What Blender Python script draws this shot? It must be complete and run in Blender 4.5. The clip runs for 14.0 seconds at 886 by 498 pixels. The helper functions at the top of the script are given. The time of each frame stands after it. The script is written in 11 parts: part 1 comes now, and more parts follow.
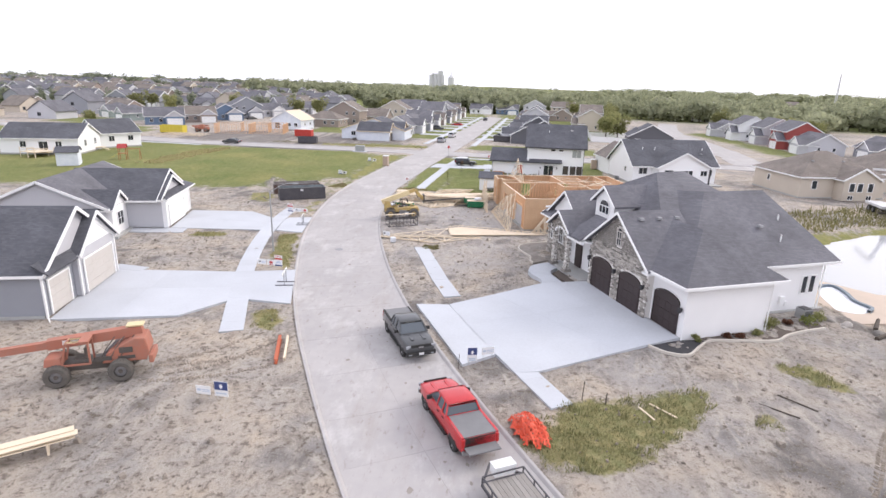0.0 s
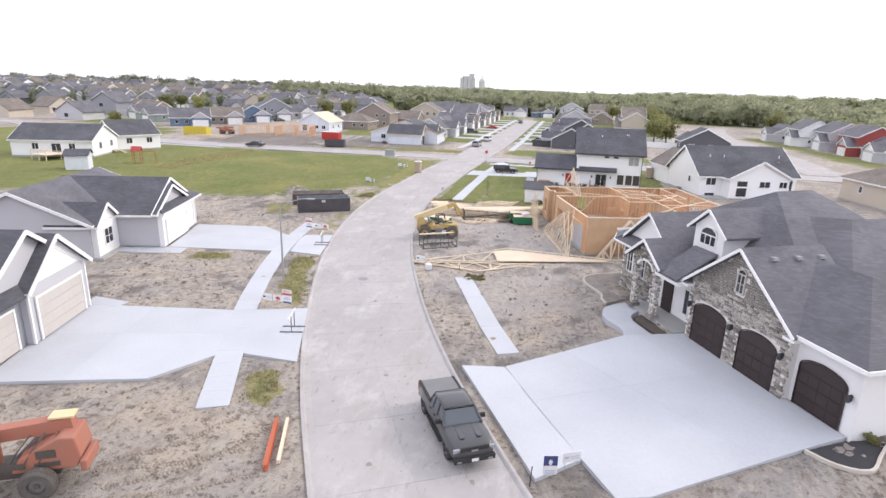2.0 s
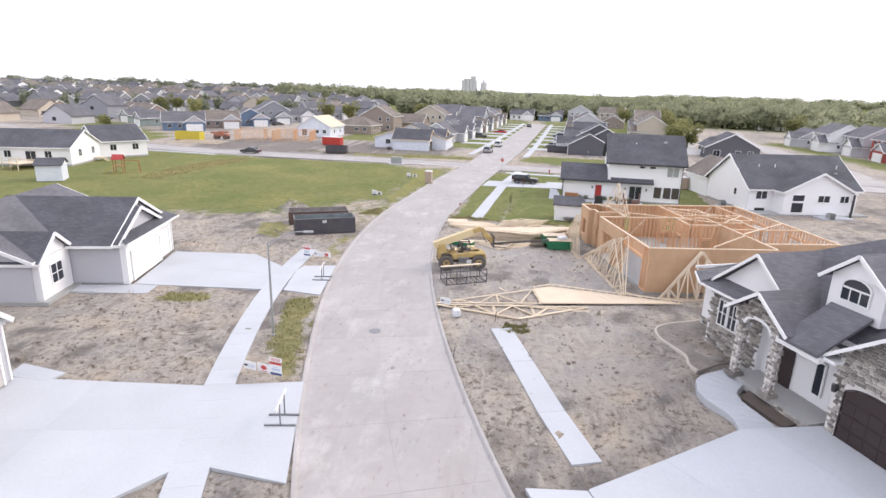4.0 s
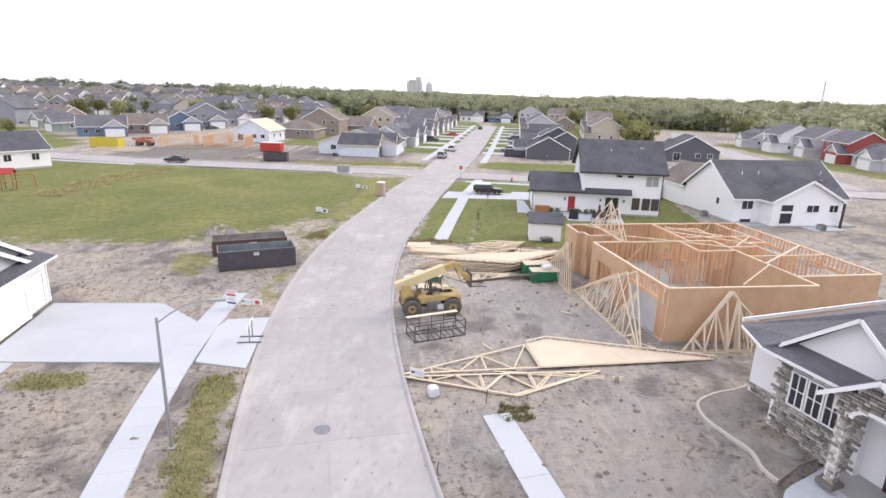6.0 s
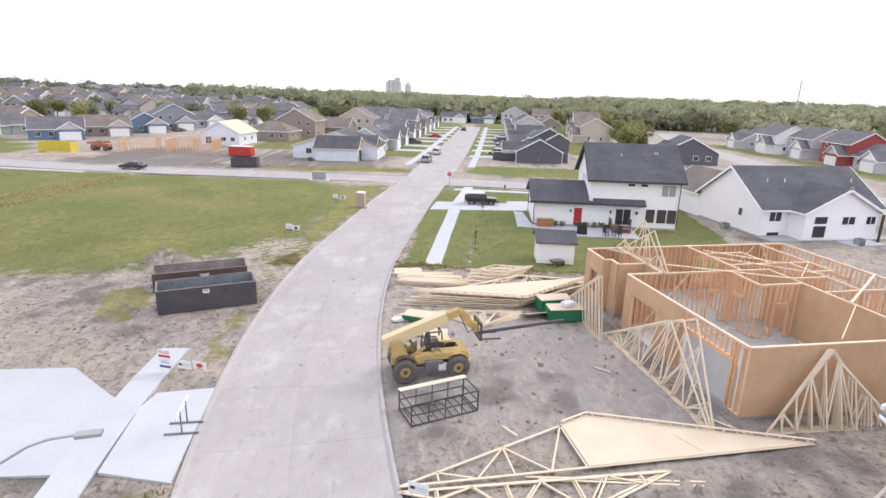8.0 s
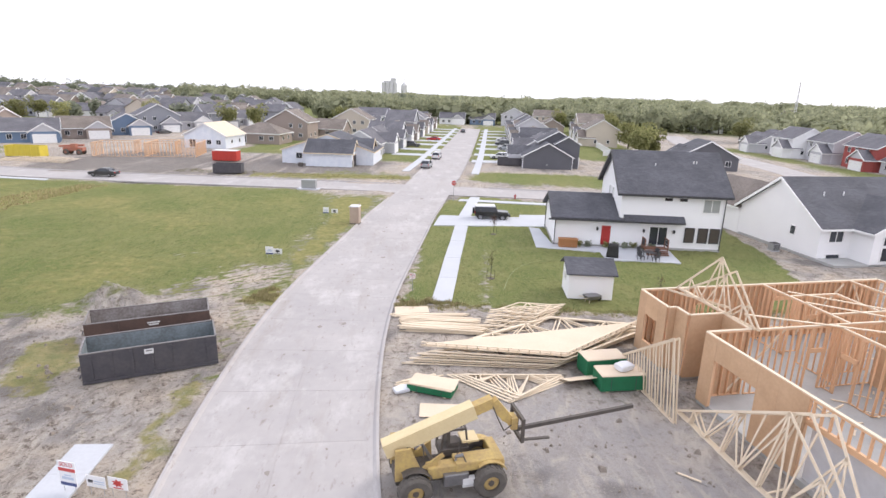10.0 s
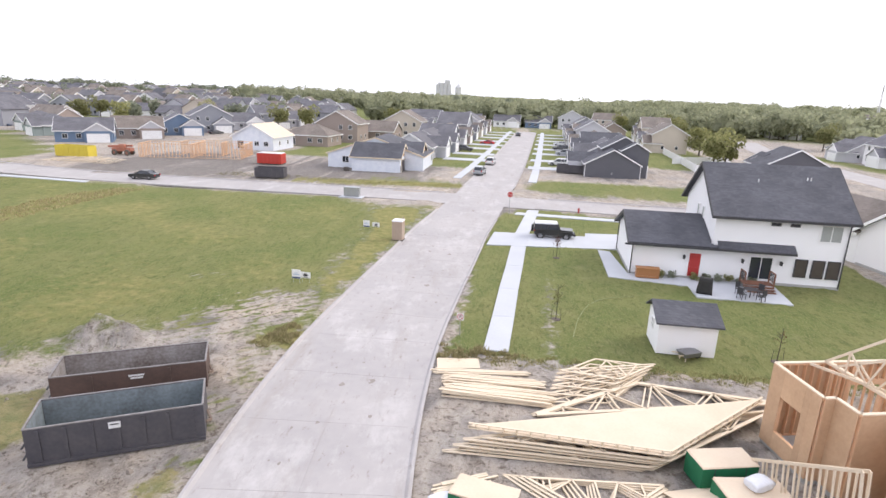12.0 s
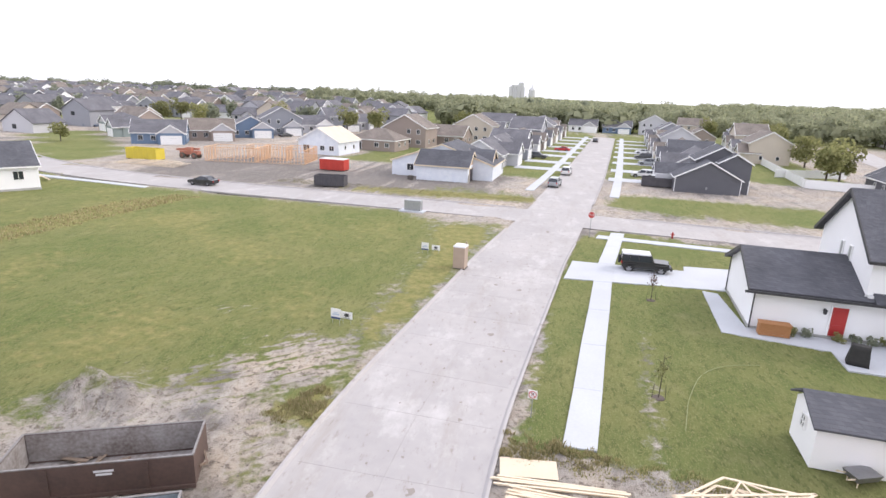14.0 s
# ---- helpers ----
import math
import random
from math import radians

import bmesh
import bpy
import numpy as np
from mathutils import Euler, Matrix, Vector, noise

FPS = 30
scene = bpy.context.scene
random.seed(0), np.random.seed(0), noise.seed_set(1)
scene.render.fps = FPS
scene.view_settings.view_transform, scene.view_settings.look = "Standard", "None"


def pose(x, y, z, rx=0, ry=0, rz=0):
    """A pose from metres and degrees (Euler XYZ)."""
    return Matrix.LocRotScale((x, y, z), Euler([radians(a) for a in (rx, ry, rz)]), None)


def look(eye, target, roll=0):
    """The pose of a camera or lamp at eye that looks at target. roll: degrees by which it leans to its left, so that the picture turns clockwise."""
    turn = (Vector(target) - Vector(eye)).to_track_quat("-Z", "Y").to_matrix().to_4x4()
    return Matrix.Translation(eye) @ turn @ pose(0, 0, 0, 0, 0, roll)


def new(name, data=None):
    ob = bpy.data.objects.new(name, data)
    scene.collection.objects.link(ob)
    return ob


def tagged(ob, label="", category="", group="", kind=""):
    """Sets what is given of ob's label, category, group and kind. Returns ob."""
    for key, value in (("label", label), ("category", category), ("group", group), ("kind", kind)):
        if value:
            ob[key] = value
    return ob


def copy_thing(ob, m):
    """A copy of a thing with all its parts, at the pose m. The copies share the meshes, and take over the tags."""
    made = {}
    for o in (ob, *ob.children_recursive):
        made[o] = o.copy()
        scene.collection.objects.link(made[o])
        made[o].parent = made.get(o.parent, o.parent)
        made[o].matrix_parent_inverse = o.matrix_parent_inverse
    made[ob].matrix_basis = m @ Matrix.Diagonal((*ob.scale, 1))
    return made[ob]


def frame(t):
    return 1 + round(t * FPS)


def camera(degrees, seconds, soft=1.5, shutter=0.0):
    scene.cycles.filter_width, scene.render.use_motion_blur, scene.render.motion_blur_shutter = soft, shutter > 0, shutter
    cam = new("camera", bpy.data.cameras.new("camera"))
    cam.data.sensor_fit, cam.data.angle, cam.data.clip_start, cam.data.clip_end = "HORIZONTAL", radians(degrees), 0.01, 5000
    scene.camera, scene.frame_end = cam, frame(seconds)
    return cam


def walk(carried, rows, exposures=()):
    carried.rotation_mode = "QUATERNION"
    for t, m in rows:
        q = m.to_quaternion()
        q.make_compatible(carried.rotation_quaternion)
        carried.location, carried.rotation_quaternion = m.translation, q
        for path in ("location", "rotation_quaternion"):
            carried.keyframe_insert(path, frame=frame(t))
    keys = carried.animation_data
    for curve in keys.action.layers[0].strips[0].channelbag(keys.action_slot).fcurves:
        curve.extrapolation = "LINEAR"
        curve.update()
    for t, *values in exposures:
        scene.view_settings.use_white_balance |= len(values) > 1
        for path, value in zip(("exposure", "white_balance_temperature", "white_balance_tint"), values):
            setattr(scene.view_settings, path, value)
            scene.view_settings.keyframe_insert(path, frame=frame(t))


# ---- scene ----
cam = camera(76.7, 14.0)
PATH = [
    (0, (8.636, -4.913, 16.990), (8.548, -2.997, 16.424), 1.62),
    (0.5, (8.283, -2.263, 16.873), (8.178, -0.347, 16.308), 1.61),
    (1, (7.778, 0.486, 16.715), (7.659, 2.402, 16.153), 1.64),
    (1.5, (7.137, 3.309, 16.472), (6.978, 5.222, 15.910), 1.69),
    (2, (6.365, 6.166, 16.161), (6.178, 8.077, 15.602), 1.69),
    (2.5, (5.473, 9.077, 15.999), (5.269, 10.986, 15.441), 1.73),
    (2.7, (5.104, 10.237, 15.938), (4.897, 12.147, 15.383), 1.65),
    (4.8, (1.951, 20.896, 15.902), (1.819, 22.815, 15.354), 1.72),
    (5, (1.708, 22.169, 15.890), (1.605, 24.090, 15.343), 1.73),
    (5.5, (1.190, 24.951, 15.894), (1.145, 26.875, 15.349), 1.66),
    (6, (0.816, 27.355, 15.849), (0.808, 29.280, 15.307), 1.65),
    (6.5, (0.392, 29.742, 15.740), (0.412, 31.667, 15.199), 1.69),
    (7, (-0.049, 32.204, 15.596), (0.003, 34.129, 15.058), 1.62),
    (7.2, (-0.110, 33.174, 15.577), (-0.057, 35.100, 15.038), 1.64),
    (9.5, (-1.275, 44.610, 15.366), (-1.192, 46.535, 14.830), 1.54),
    (10, (-1.383, 46.890, 15.334), (-1.306, 48.815, 14.799), 1.72),
    (10.5, (-1.379, 49.030, 15.311), (-1.337, 50.956, 14.777), 1.69),
    (11, (-1.387, 51.140, 15.318), (-1.383, 53.067, 14.783), 1.81),
    (11.5, (-1.446, 53.261, 15.194), (-1.485, 55.189, 14.662), 1.86),
    (12, (-1.570, 55.413, 15.147), (-1.670, 57.338, 14.613), 1.96),
    (12.5, (-1.677, 57.596, 15.029), (-1.834, 59.517, 14.496), 1.99),
    (13, (-1.814, 59.665, 15.132), (-2.024, 61.581, 14.598), 1.98),
    (13.5, (-2.097, 61.790, 15.402), (-2.369, 63.698, 14.868), 2.07),
    (14, (-2.324, 63.975, 15.426), (-2.662, 65.873, 14.891), 2.11),
]
walk(cam, [(t, look(eye, target, roll)) for t, eye, target, roll in PATH], [(0, 0.28), (7.2, 0.28), (9.5, 0.32), (12, 0.36), (14, 0.42)])

# ---------------------------------------------------------------- light
SUN_AZ, SUN_EL = 62.0, 34.0          # degrees from +y towards +x, and above the horizon
world = bpy.data.worlds.new("sky")
scene.world = world
world.use_nodes = True
wn, wl = world.node_tree.nodes, world.node_tree.links
wn.clear()
sky = wn.new("ShaderNodeTexSky")
sky.sky_type, sky.sun_disc = "NISHITA", False
sky.sun_elevation, sky.sun_rotation = radians(SUN_EL), radians(SUN_AZ)
sky.air_density, sky.dust_density, sky.ozone_density = 1.0, 5.0, 1.0
haze = wn.new("ShaderNodeMix")
haze.data_type = "RGBA"
haze.inputs["Factor"].default_value = 0.75
haze.inputs["B"].default_value = (10.0, 9.9, 11.0, 1)
bg = wn.new("ShaderNodeBackground")
bg.inputs["Strength"].default_value = 0.145
wo = wn.new("ShaderNodeOutputWorld")
wl.new(sky.outputs["Color"], haze.inputs["A"])
wl.new(haze.outputs["Result"], bg.inputs["Color"])
wl.new(bg.outputs["Background"], wo.inputs["Surface"])

sun = new("sun", bpy.data.lights.new("sun", "SUN"))
sun.data.energy, sun.data.angle, sun.data.color = 0.95, radians(14), (1.0, 0.94, 0.87)
sd = Vector((math.sin(radians(SUN_AZ)) * math.cos(radians(SUN_EL)), math.cos(radians(SUN_AZ)) * math.cos(radians(SUN_EL)), math.sin(radians(SUN_EL))))
sun.matrix_world = look(sd * 100, (0, 0, 0))


# ---------------------------------------------------------------- materials
def surface(name, c1, c2=None, rough=0.8, metal=0.0, scale=1.0, fine=30.0, bump=0.1, amount=0.5, contrast=0.5, random_=0.0):
    """A painted, earthy or wooden surface: two colours mixed by a broad and a fine noise, with a fine relief."""
    m = bpy.data.materials.new(name)
    m.use_nodes = True
    n, l = m.node_tree.nodes, m.node_tree.links
    b = n["Principled BSDF"]
    b.inputs["Roughness"].default_value, b.inputs["Metallic"].default_value = rough, metal
    c2 = c2 or tuple(v * 0.75 for v in c1)
    tc = n.new("ShaderNodeTexCoord")
    n1, n2 = n.new("ShaderNodeTexNoise"), n.new("ShaderNodeTexNoise")
    for nn, s, d in ((n1, scale, 4), (n2, fine, 3)):
        nn.inputs["Scale"].default_value, nn.inputs["Detail"].default_value = s, d
        l.new(tc.outputs["Object"], nn.inputs["Vector"])
    ramp = n.new("ShaderNodeMapRange")
    ramp.inputs["From Min"].default_value, ramp.inputs["From Max"].default_value = 0.5 - contrast / 2, 0.5 + contrast / 2
    both = n.new("ShaderNodeMath")
    both.operation = "MULTIPLY_ADD"
    both.inputs[1].default_value = 0.4
    l.new(n2.outputs["Fac"], both.inputs[0])
    half = n.new("ShaderNodeMath")
    half.operation = "MULTIPLY"
    half.inputs[1].default_value = 0.6
    l.new(n1.outputs["Fac"], half.inputs[0])
    l.new(half.outputs[0], both.inputs[2])
    l.new(both.outputs[0], ramp.inputs["Value"])
    mix = n.new("ShaderNodeMix")
    mix.data_type = "RGBA"
    mix.inputs["A"].default_value, mix.inputs["B"].default_value = (*c1, 1), (*c2, 1)
    l.new(ramp.outputs["Result"], mix.inputs["Factor"])
    out = mix.outputs["Result"]
    if random_:
        oi, hsv = n.new("ShaderNodeObjectInfo"), n.new("ShaderNodeHueSaturation")
        mr = n.new("ShaderNodeMapRange")
        mr.inputs["To Min"].default_value, mr.inputs["To Max"].default_value = 1 - random_, 1 + random_
        l.new(oi.outputs["Random"], mr.inputs["Value"])
        l.new(mr.outputs["Result"], hsv.inputs["Value"])
        l.new(out, hsv.inputs["Color"])
        out = hsv.outputs["Color"]
    l.new(out, b.inputs["Base Color"])
    if bump:
        bp = n.new("ShaderNodeBump")
        bp.inputs["Strength"].default_value, bp.inputs["Distance"].default_value = bump, 0.02
        l.new(n2.outputs["Fac"], bp.inputs["Height"])
        l.new(bp.outputs["Normal"], b.inputs["Normal"])
    return m


def lined(name, c1, c2, pitch, upright=False, rough=0.75, depth=0.4, dark=0.75):
    """Lap siding (level lines, pitch metres apart) or board and batten (upright lines)."""
    m = surface(name, c1, c2, rough, scale=0.6, fine=14, bump=0)
    n, l = m.node_tree.nodes, m.node_tree.links
    b = n["Principled BSDF"]
    tc, sep = n.new("ShaderNodeTexCoord"), n.new("ShaderNodeSeparateXYZ")
    l.new(tc.outputs["Object"], sep.inputs[0])
    src = sep.outputs["Z"]
    if upright:
        add = n.new("ShaderNodeMath")
        l.new(sep.outputs["X"], add.inputs[0])
        l.new(sep.outputs["Y"], add.inputs[1])
        src = add.outputs[0]
    div, fr = n.new("ShaderNodeMath"), n.new("ShaderNodeMath")
    div.operation, fr.operation = "DIVIDE", "FRACT"
    div.inputs[1].default_value = pitch
    l.new(src, div.inputs[0])
    l.new(div.outputs[0], fr.inputs[0])
    bp = n.new("ShaderNodeBump")
    bp.inputs["Strength"].default_value, bp.inputs["Distance"].default_value = depth, 0.02
    bp.invert = not upright
    l.new(fr.outputs[0], bp.inputs["Height"])
    l.new(bp.outputs["Normal"], b.inputs["Normal"])
    return m


def shingled(name, c1, c2, c3):
    """Asphalt shingles: courses of tabs, each tab of its own shade, with a grit relief."""
    m = bpy.data.materials.new(name)
    m.use_nodes = True
    n, l = m.node_tree.nodes, m.node_tree.links
    b = n["Principled BSDF"]
    b.inputs["Roughness"].default_value = 0.9
    tc, sep, com = n.new("ShaderNodeTexCoord"), n.new("ShaderNodeSeparateXYZ"), n.new("ShaderNodeCombineXYZ")
    l.new(tc.outputs["Object"], sep.inputs[0])
    add, mul = n.new("ShaderNodeMath"), n.new("ShaderNodeMath")
    l.new(sep.outputs["X"], add.inputs[0])
    l.new(sep.outputs["Y"], add.inputs[1])
    mul.operation = "MULTIPLY"
    mul.inputs[1].default_value = 1.7
    l.new(sep.outputs["Z"], mul.inputs[0])
    l.new(add.outputs[0], com.inputs["X"])
    l.new(mul.outputs[0], com.inputs["Y"])
    br = n.new("ShaderNodeTexBrick")
    br.inputs["Color1"].default_value, br.inputs["Color2"].default_value, br.inputs["Mortar"].default_value = (*c1, 1), (*c2, 1), (*c3, 1)
    br.inputs["Scale"].default_value, br.inputs["Mortar Size"].default_value = 1.0, 0.006
    br.inputs["Brick Width"].default_value, br.inputs["Row Height"].default_value = 0.33, 0.15
    l.new(com.outputs[0], br.inputs["Vector"])
    ns = n.new("ShaderNodeTexNoise")
    ns.inputs["Scale"].default_value, ns.inputs["Detail"].default_value = 0.35, 5
    l.new(tc.outputs["Object"], ns.inputs["Vector"])
    mr = n.new("ShaderNodeMapRange")
    mr.inputs["From Min"].default_value, mr.inputs["From Max"].default_value = 0.3, 0.7
    mr.inputs["To Min"].default_value, mr.inputs["To Max"].default_value = 0.8, 1.25
    l.new(ns.outputs["Fac"], mr.inputs["Value"])
    hsv = n.new("ShaderNodeHueSaturation")
    l.new(mr.outputs["Result"], hsv.inputs["Value"])
    l.new(br.outputs["Color"], hsv.inputs["Color"])
    l.new(hsv.outputs["Color"], b.inputs["Base Color"])
    bp = n.new("ShaderNodeBump")
    bp.inputs["Strength"].default_value, bp.inputs["Distance"].default_value = 0.5, 0.02
    l.new(br.outputs["Fac"], bp.inputs["Height"])
    bp.invert = True
    l.new(bp.outputs["Normal"], b.inputs["Normal"])
    return m


def glassy(name, colour, rough=0.08):
    m = bpy.data.materials.new(name)
    m.use_nodes = True
    b = m.node_tree.nodes["Principled BSDF"]
    b.inputs["Base Color"].default_value, b.inputs["Roughness"].default_value = (*colour, 1), rough
    b.inputs["Specular IOR Level"].default_value = 0.7
    return m


MAT = {}
MAT["concrete"] = surface("concrete", (0.60, 0.58, 0.56), (0.50, 0.48, 0.46), 0.9, scale=0.35, fine=9, bump=0.05, random_=0.025)
MAT["new_concrete"] = surface("new_concrete", (0.505, 0.525, 0.56), (0.445, 0.46, 0.49), 0.85, scale=0.3, fine=6, bump=0.03, contrast=0.35, random_=0.03)
MAT["kerb"] = surface("kerb", (0.53, 0.50, 0.47), (0.42, 0.39, 0.36), 0.9, scale=0.5, fine=8, bump=0.08)
MAT["foundation"] = surface("foundation", (0.42, 0.42, 0.41), (0.34, 0.34, 0.33), 0.9, scale=1, fine=10)
MAT["roof_charcoal"] = shingled("roof_charcoal", (0.076, 0.078, 0.092), (0.102, 0.104, 0.119), (0.056, 0.056, 0.066))
MAT["roof_grey"] = shingled("roof_grey", (0.118, 0.116, 0.130), (0.148, 0.146, 0.162), (0.085, 0.085, 0.095))
MAT["roof_brown"] = shingled("roof_brown", (0.17, 0.145, 0.125), (0.21, 0.18, 0.16), (0.11, 0.10, 0.09))
MAT["roof_red"] = shingled("roof_red", (0.30, 0.12, 0.08), (0.36, 0.16, 0.11), (0.2, 0.08, 0.06))
MAT["white_siding"] = lined("white_siding", (0.86, 0.86, 0.87), (0.82, 0.82, 0.83), 0.18, depth=0.25)
MAT["white_batten"] = lined("white_batten", (0.86, 0.86, 0.86), (0.81, 0.81, 0.82), 0.4, True, depth=0.3)
MAT["grey_siding"] = lined("grey_siding", (0.29, 0.30, 0.33), (0.26, 0.27, 0.30), 0.16)
MAT["light_siding"] = lined("light_siding", (0.52, 0.52, 0.55), (0.48, 0.48, 0.51), 0.16)
MAT["dark_siding"] = lined("dark_siding", (0.12, 0.12, 0.135), (0.10, 0.10, 0.115), 0.16)
MAT["tan_siding"] = lined("tan_siding", (0.56, 0.50, 0.42), (0.51, 0.45, 0.38), 0.16)
MAT["blue_siding"] = lined("blue_siding", (0.15, 0.215, 0.32), (0.13, 0.19, 0.285), 0.16)
MAT["green_siding"] = lined("green_siding", (0.27, 0.32, 0.31), (0.24, 0.285, 0.275), 0.16)
MAT["brown_siding"] = lined("brown_siding", (0.33, 0.27, 0.24), (0.29, 0.24, 0.21), 0.16)
MAT["red_siding"] = lined("red_siding", (0.36, 0.08, 0.07), (0.31, 0.07, 0.06), 0.16)
MAT["stucco"] = surface("stucco", (0.86, 0.855, 0.86), (0.80, 0.795, 0.80), 0.9, scale=0.5, fine=40, bump=0.12)
MAT["trim"] = surface("trim", (0.85, 0.85, 0.85), (0.80, 0.80, 0.80), 0.6, scale=2, fine=20, bump=0.02)
MAT["beige_paint"] = surface("beige_paint", (0.56, 0.53, 0.50), (0.51, 0.48, 0.45), 0.6, scale=1, fine=20, bump=0.02)
MAT["dark_trim"] = surface("dark_trim", (0.035, 0.035, 0.04), (0.05, 0.05, 0.055), 0.5, scale=2, fine=20, bump=0.02)
MAT["brown_door"] = surface("brown_door", (0.045, 0.030, 0.030), (0.03, 0.02, 0.02), 0.45, scale=1.5, fine=25, bump=0.04)
MAT["red_paint"] = surface("red_paint", (0.42, 0.04, 0.035), (0.34, 0.03, 0.03), 0.4, scale=2, fine=10, bump=0.02)
MAT["glass"] = glassy("glass", (0.03, 0.035, 0.045))
MAT["house_wrap"] = surface("house_wrap", (0.74, 0.77, 0.82), (0.62, 0.66, 0.74), 0.7, scale=1.2, fine=5, bump=0.1, contrast=0.3)
MAT["lumber"] = surface("lumber", (0.75, 0.65, 0.51), (0.64, 0.53, 0.39), 0.85, scale=0.8, fine=12, bump=0.05)
MAT["stud"] = surface("stud", (0.74, 0.49, 0.31), (0.62, 0.38, 0.22), 0.85, scale=0.8, fine=12, bump=0.05)
MAT["osb"] = surface("osb", (0.60, 0.405, 0.255), (0.46, 0.30, 0.18), 0.85, scale=0.9, fine=7, bump=0.05, random_=0.06)
MAT["plywood"] = surface("plywood", (0.70, 0.595, 0.465), (0.61, 0.495, 0.37), 0.85, scale=0.7, fine=10, bump=0.03)
MAT["mud_cake"] = surface("mud_cake", (0.30, 0.27, 0.245), (0.24, 0.215, 0.195), 0.95, scale=3, fine=20, bump=0.1)
MAT["bark"] = surface("bark", (0.10, 0.08, 0.065), (0.06, 0.05, 0.04), 0.95, scale=3, fine=30, bump=0.4)


# ---------------------------------------------------------------- mesh helpers
def box(bm, cx, cy, cz, sx, sy, sz, rz=0.0, taper=0.0):
    """A box, centre and size; taper shrinks its top."""
    c, s = math.cos(rz), math.sin(rz)
    vs = []
    for z in (-1, 1):
        k = 1 - taper if z > 0 else 1
        for x, y in ((-1, -1), (1, -1), (1, 1), (-1, 1)):
            px, py = x * sx / 2 * k, y * sy / 2 * k
            vs.append(bm.verts.new((cx + px * c - py * s, cy + px * s + py * c, cz + z * sz / 2)))
    for f in ((3, 2, 1, 0), (4, 5, 6, 7), (0, 1, 5, 4), (1, 2, 6, 5), (2, 3, 7, 6), (3, 0, 4, 7)):
        bm.faces.new([vs[i] for i in f])
    return vs


def beam(bm, a, b, w, h, up=(0, 0, 1)):
    """A straight timber from a to b, w across and h deep."""
    a, b, up = Vector(a), Vector(b), Vector(up)
    d = (b - a).normalized()
    if abs(d.dot(up)) > 0.98:
        up = Vector((1, 0, 0))
    x = d.cross(up).normalized()
    y = x.cross(d).normalized()
    vs = [bm.verts.new(p + x * i * w / 2 + y * j * h / 2) for p in (a, b) for i, j in ((-1, -1), (1, -1), (1, 1), (-1, 1))]
    for f in ((3, 2, 1, 0), (4, 5, 6, 7), (0, 1, 5, 4), (1, 2, 6, 5), (2, 3, 7, 6), (3, 0, 4, 7)):
        bm.faces.new([vs[i] for i in f])


def prism(bm, poly, z0, z1):
    """A level slab with the outline poly (x, y), counter-clockwise."""
    lo, hi = [bm.verts.new((x, y, z0)) for x, y in poly], [bm.verts.new((x, y, z1)) for x, y in poly]
    bm.faces.new(hi)
    bm.faces.new(lo[::-1])
    k = len(poly)
    for i in range(k):
        bm.faces.new((lo[i], lo[(i + 1) % k], hi[(i + 1) % k], hi[i]))


def solid(bm, pts, off):
    """A plate: the flat outline pts (3D), made thick by the vector off."""
    off = Vector(off)
    a, b = [bm.verts.new(p) for p in pts], [bm.verts.new(Vector(p) + off) for p in pts]
    bm.faces.new(a)
    bm.faces.new(b[::-1])
    k = len(pts)
    for i in range(k):
        bm.faces.new((a[i], b[i], b[(i + 1) % k], a[(i + 1) % k]))


def tube(bm, pts, r, n=8, r2=None):
    """A round bar along pts."""
    rings = []
    for i, p in enumerate(pts):
        p = Vector(p)
        d = (Vector(pts[min(i + 1, len(pts) - 1)]) - Vector(pts[max(i - 1, 0)])).normalized()
        up = Vector((0, 0, 1)) if abs(d.z) < 0.9 else Vector((1, 0, 0))
        x = d.cross(up).normalized()
        y = x.cross(d)
        rr = r if r2 is None else r + (r2 - r) * i / (len(pts) - 1)
        rings.append([bm.verts.new(p + (x * math.cos(t) + y * math.sin(t)) * rr) for t in np.linspace(0, 2 * math.pi, n, endpoint=False)])
    for a, b in zip(rings, rings[1:]):
        for i in range(n):
            bm.faces.new((a[i], a[(i + 1) % n], b[(i + 1) % n], b[i]))
    bm.faces.new(rings[0][::-1])
    bm.faces.new(rings[-1])


def disc(bm, c, axis, r, w, n=20, hub=None):
    """A thick wheel-like cylinder round axis, with its rim rounded."""
    c, axis = Vector(c), Vector(axis).normalized()
    up = Vector((0, 0, 1)) if abs(axis.z) < 0.9 else Vector((1, 0, 0))
    x = axis.cross(up).normalized()
    y = x.cross(axis)
    rings = []
    prof = ((-0.5, 0.0), (-0.5, 0.82), (-0.38, 0.97), (0, 1.0), (0.38, 0.97), (0.5, 0.82), (0.5, 0.0)) if hub is None else ((-0.5, hub), (-0.5, 0.85), (-0.38, 0.97), (0, 1.0), (0.38, 0.97), (0.5, 0.85), (0.5, hub))
    for o, k in prof:
        rings.append([bm.verts.new(c + axis * o * w + (x * math.cos(t) + y * math.sin(t)) * max(r * k, 0.002)) for t in np.linspace(0, 2 * math.pi, n, endpoint=False)])
    pairs = list(zip(rings, rings[1:]))
    if hub is not None:
        pairs.append((rings[-1], rings[0]))
    for a, b in pairs:
        for i in range(n):
            bm.faces.new((a[i], a[(i + 1) % n], b[(i + 1) % n], b[i]))


def mesh_of(name, bm, material, smooth=False):
    bmesh.ops.recalc_face_normals(bm, faces=bm.faces[:])
    me = bpy.data.meshes.new(name)
    bm.to_mesh(me)
    bm.free()
    if material:
        me.materials.append(material)
    if smooth:
        me.shade_smooth()
    return me


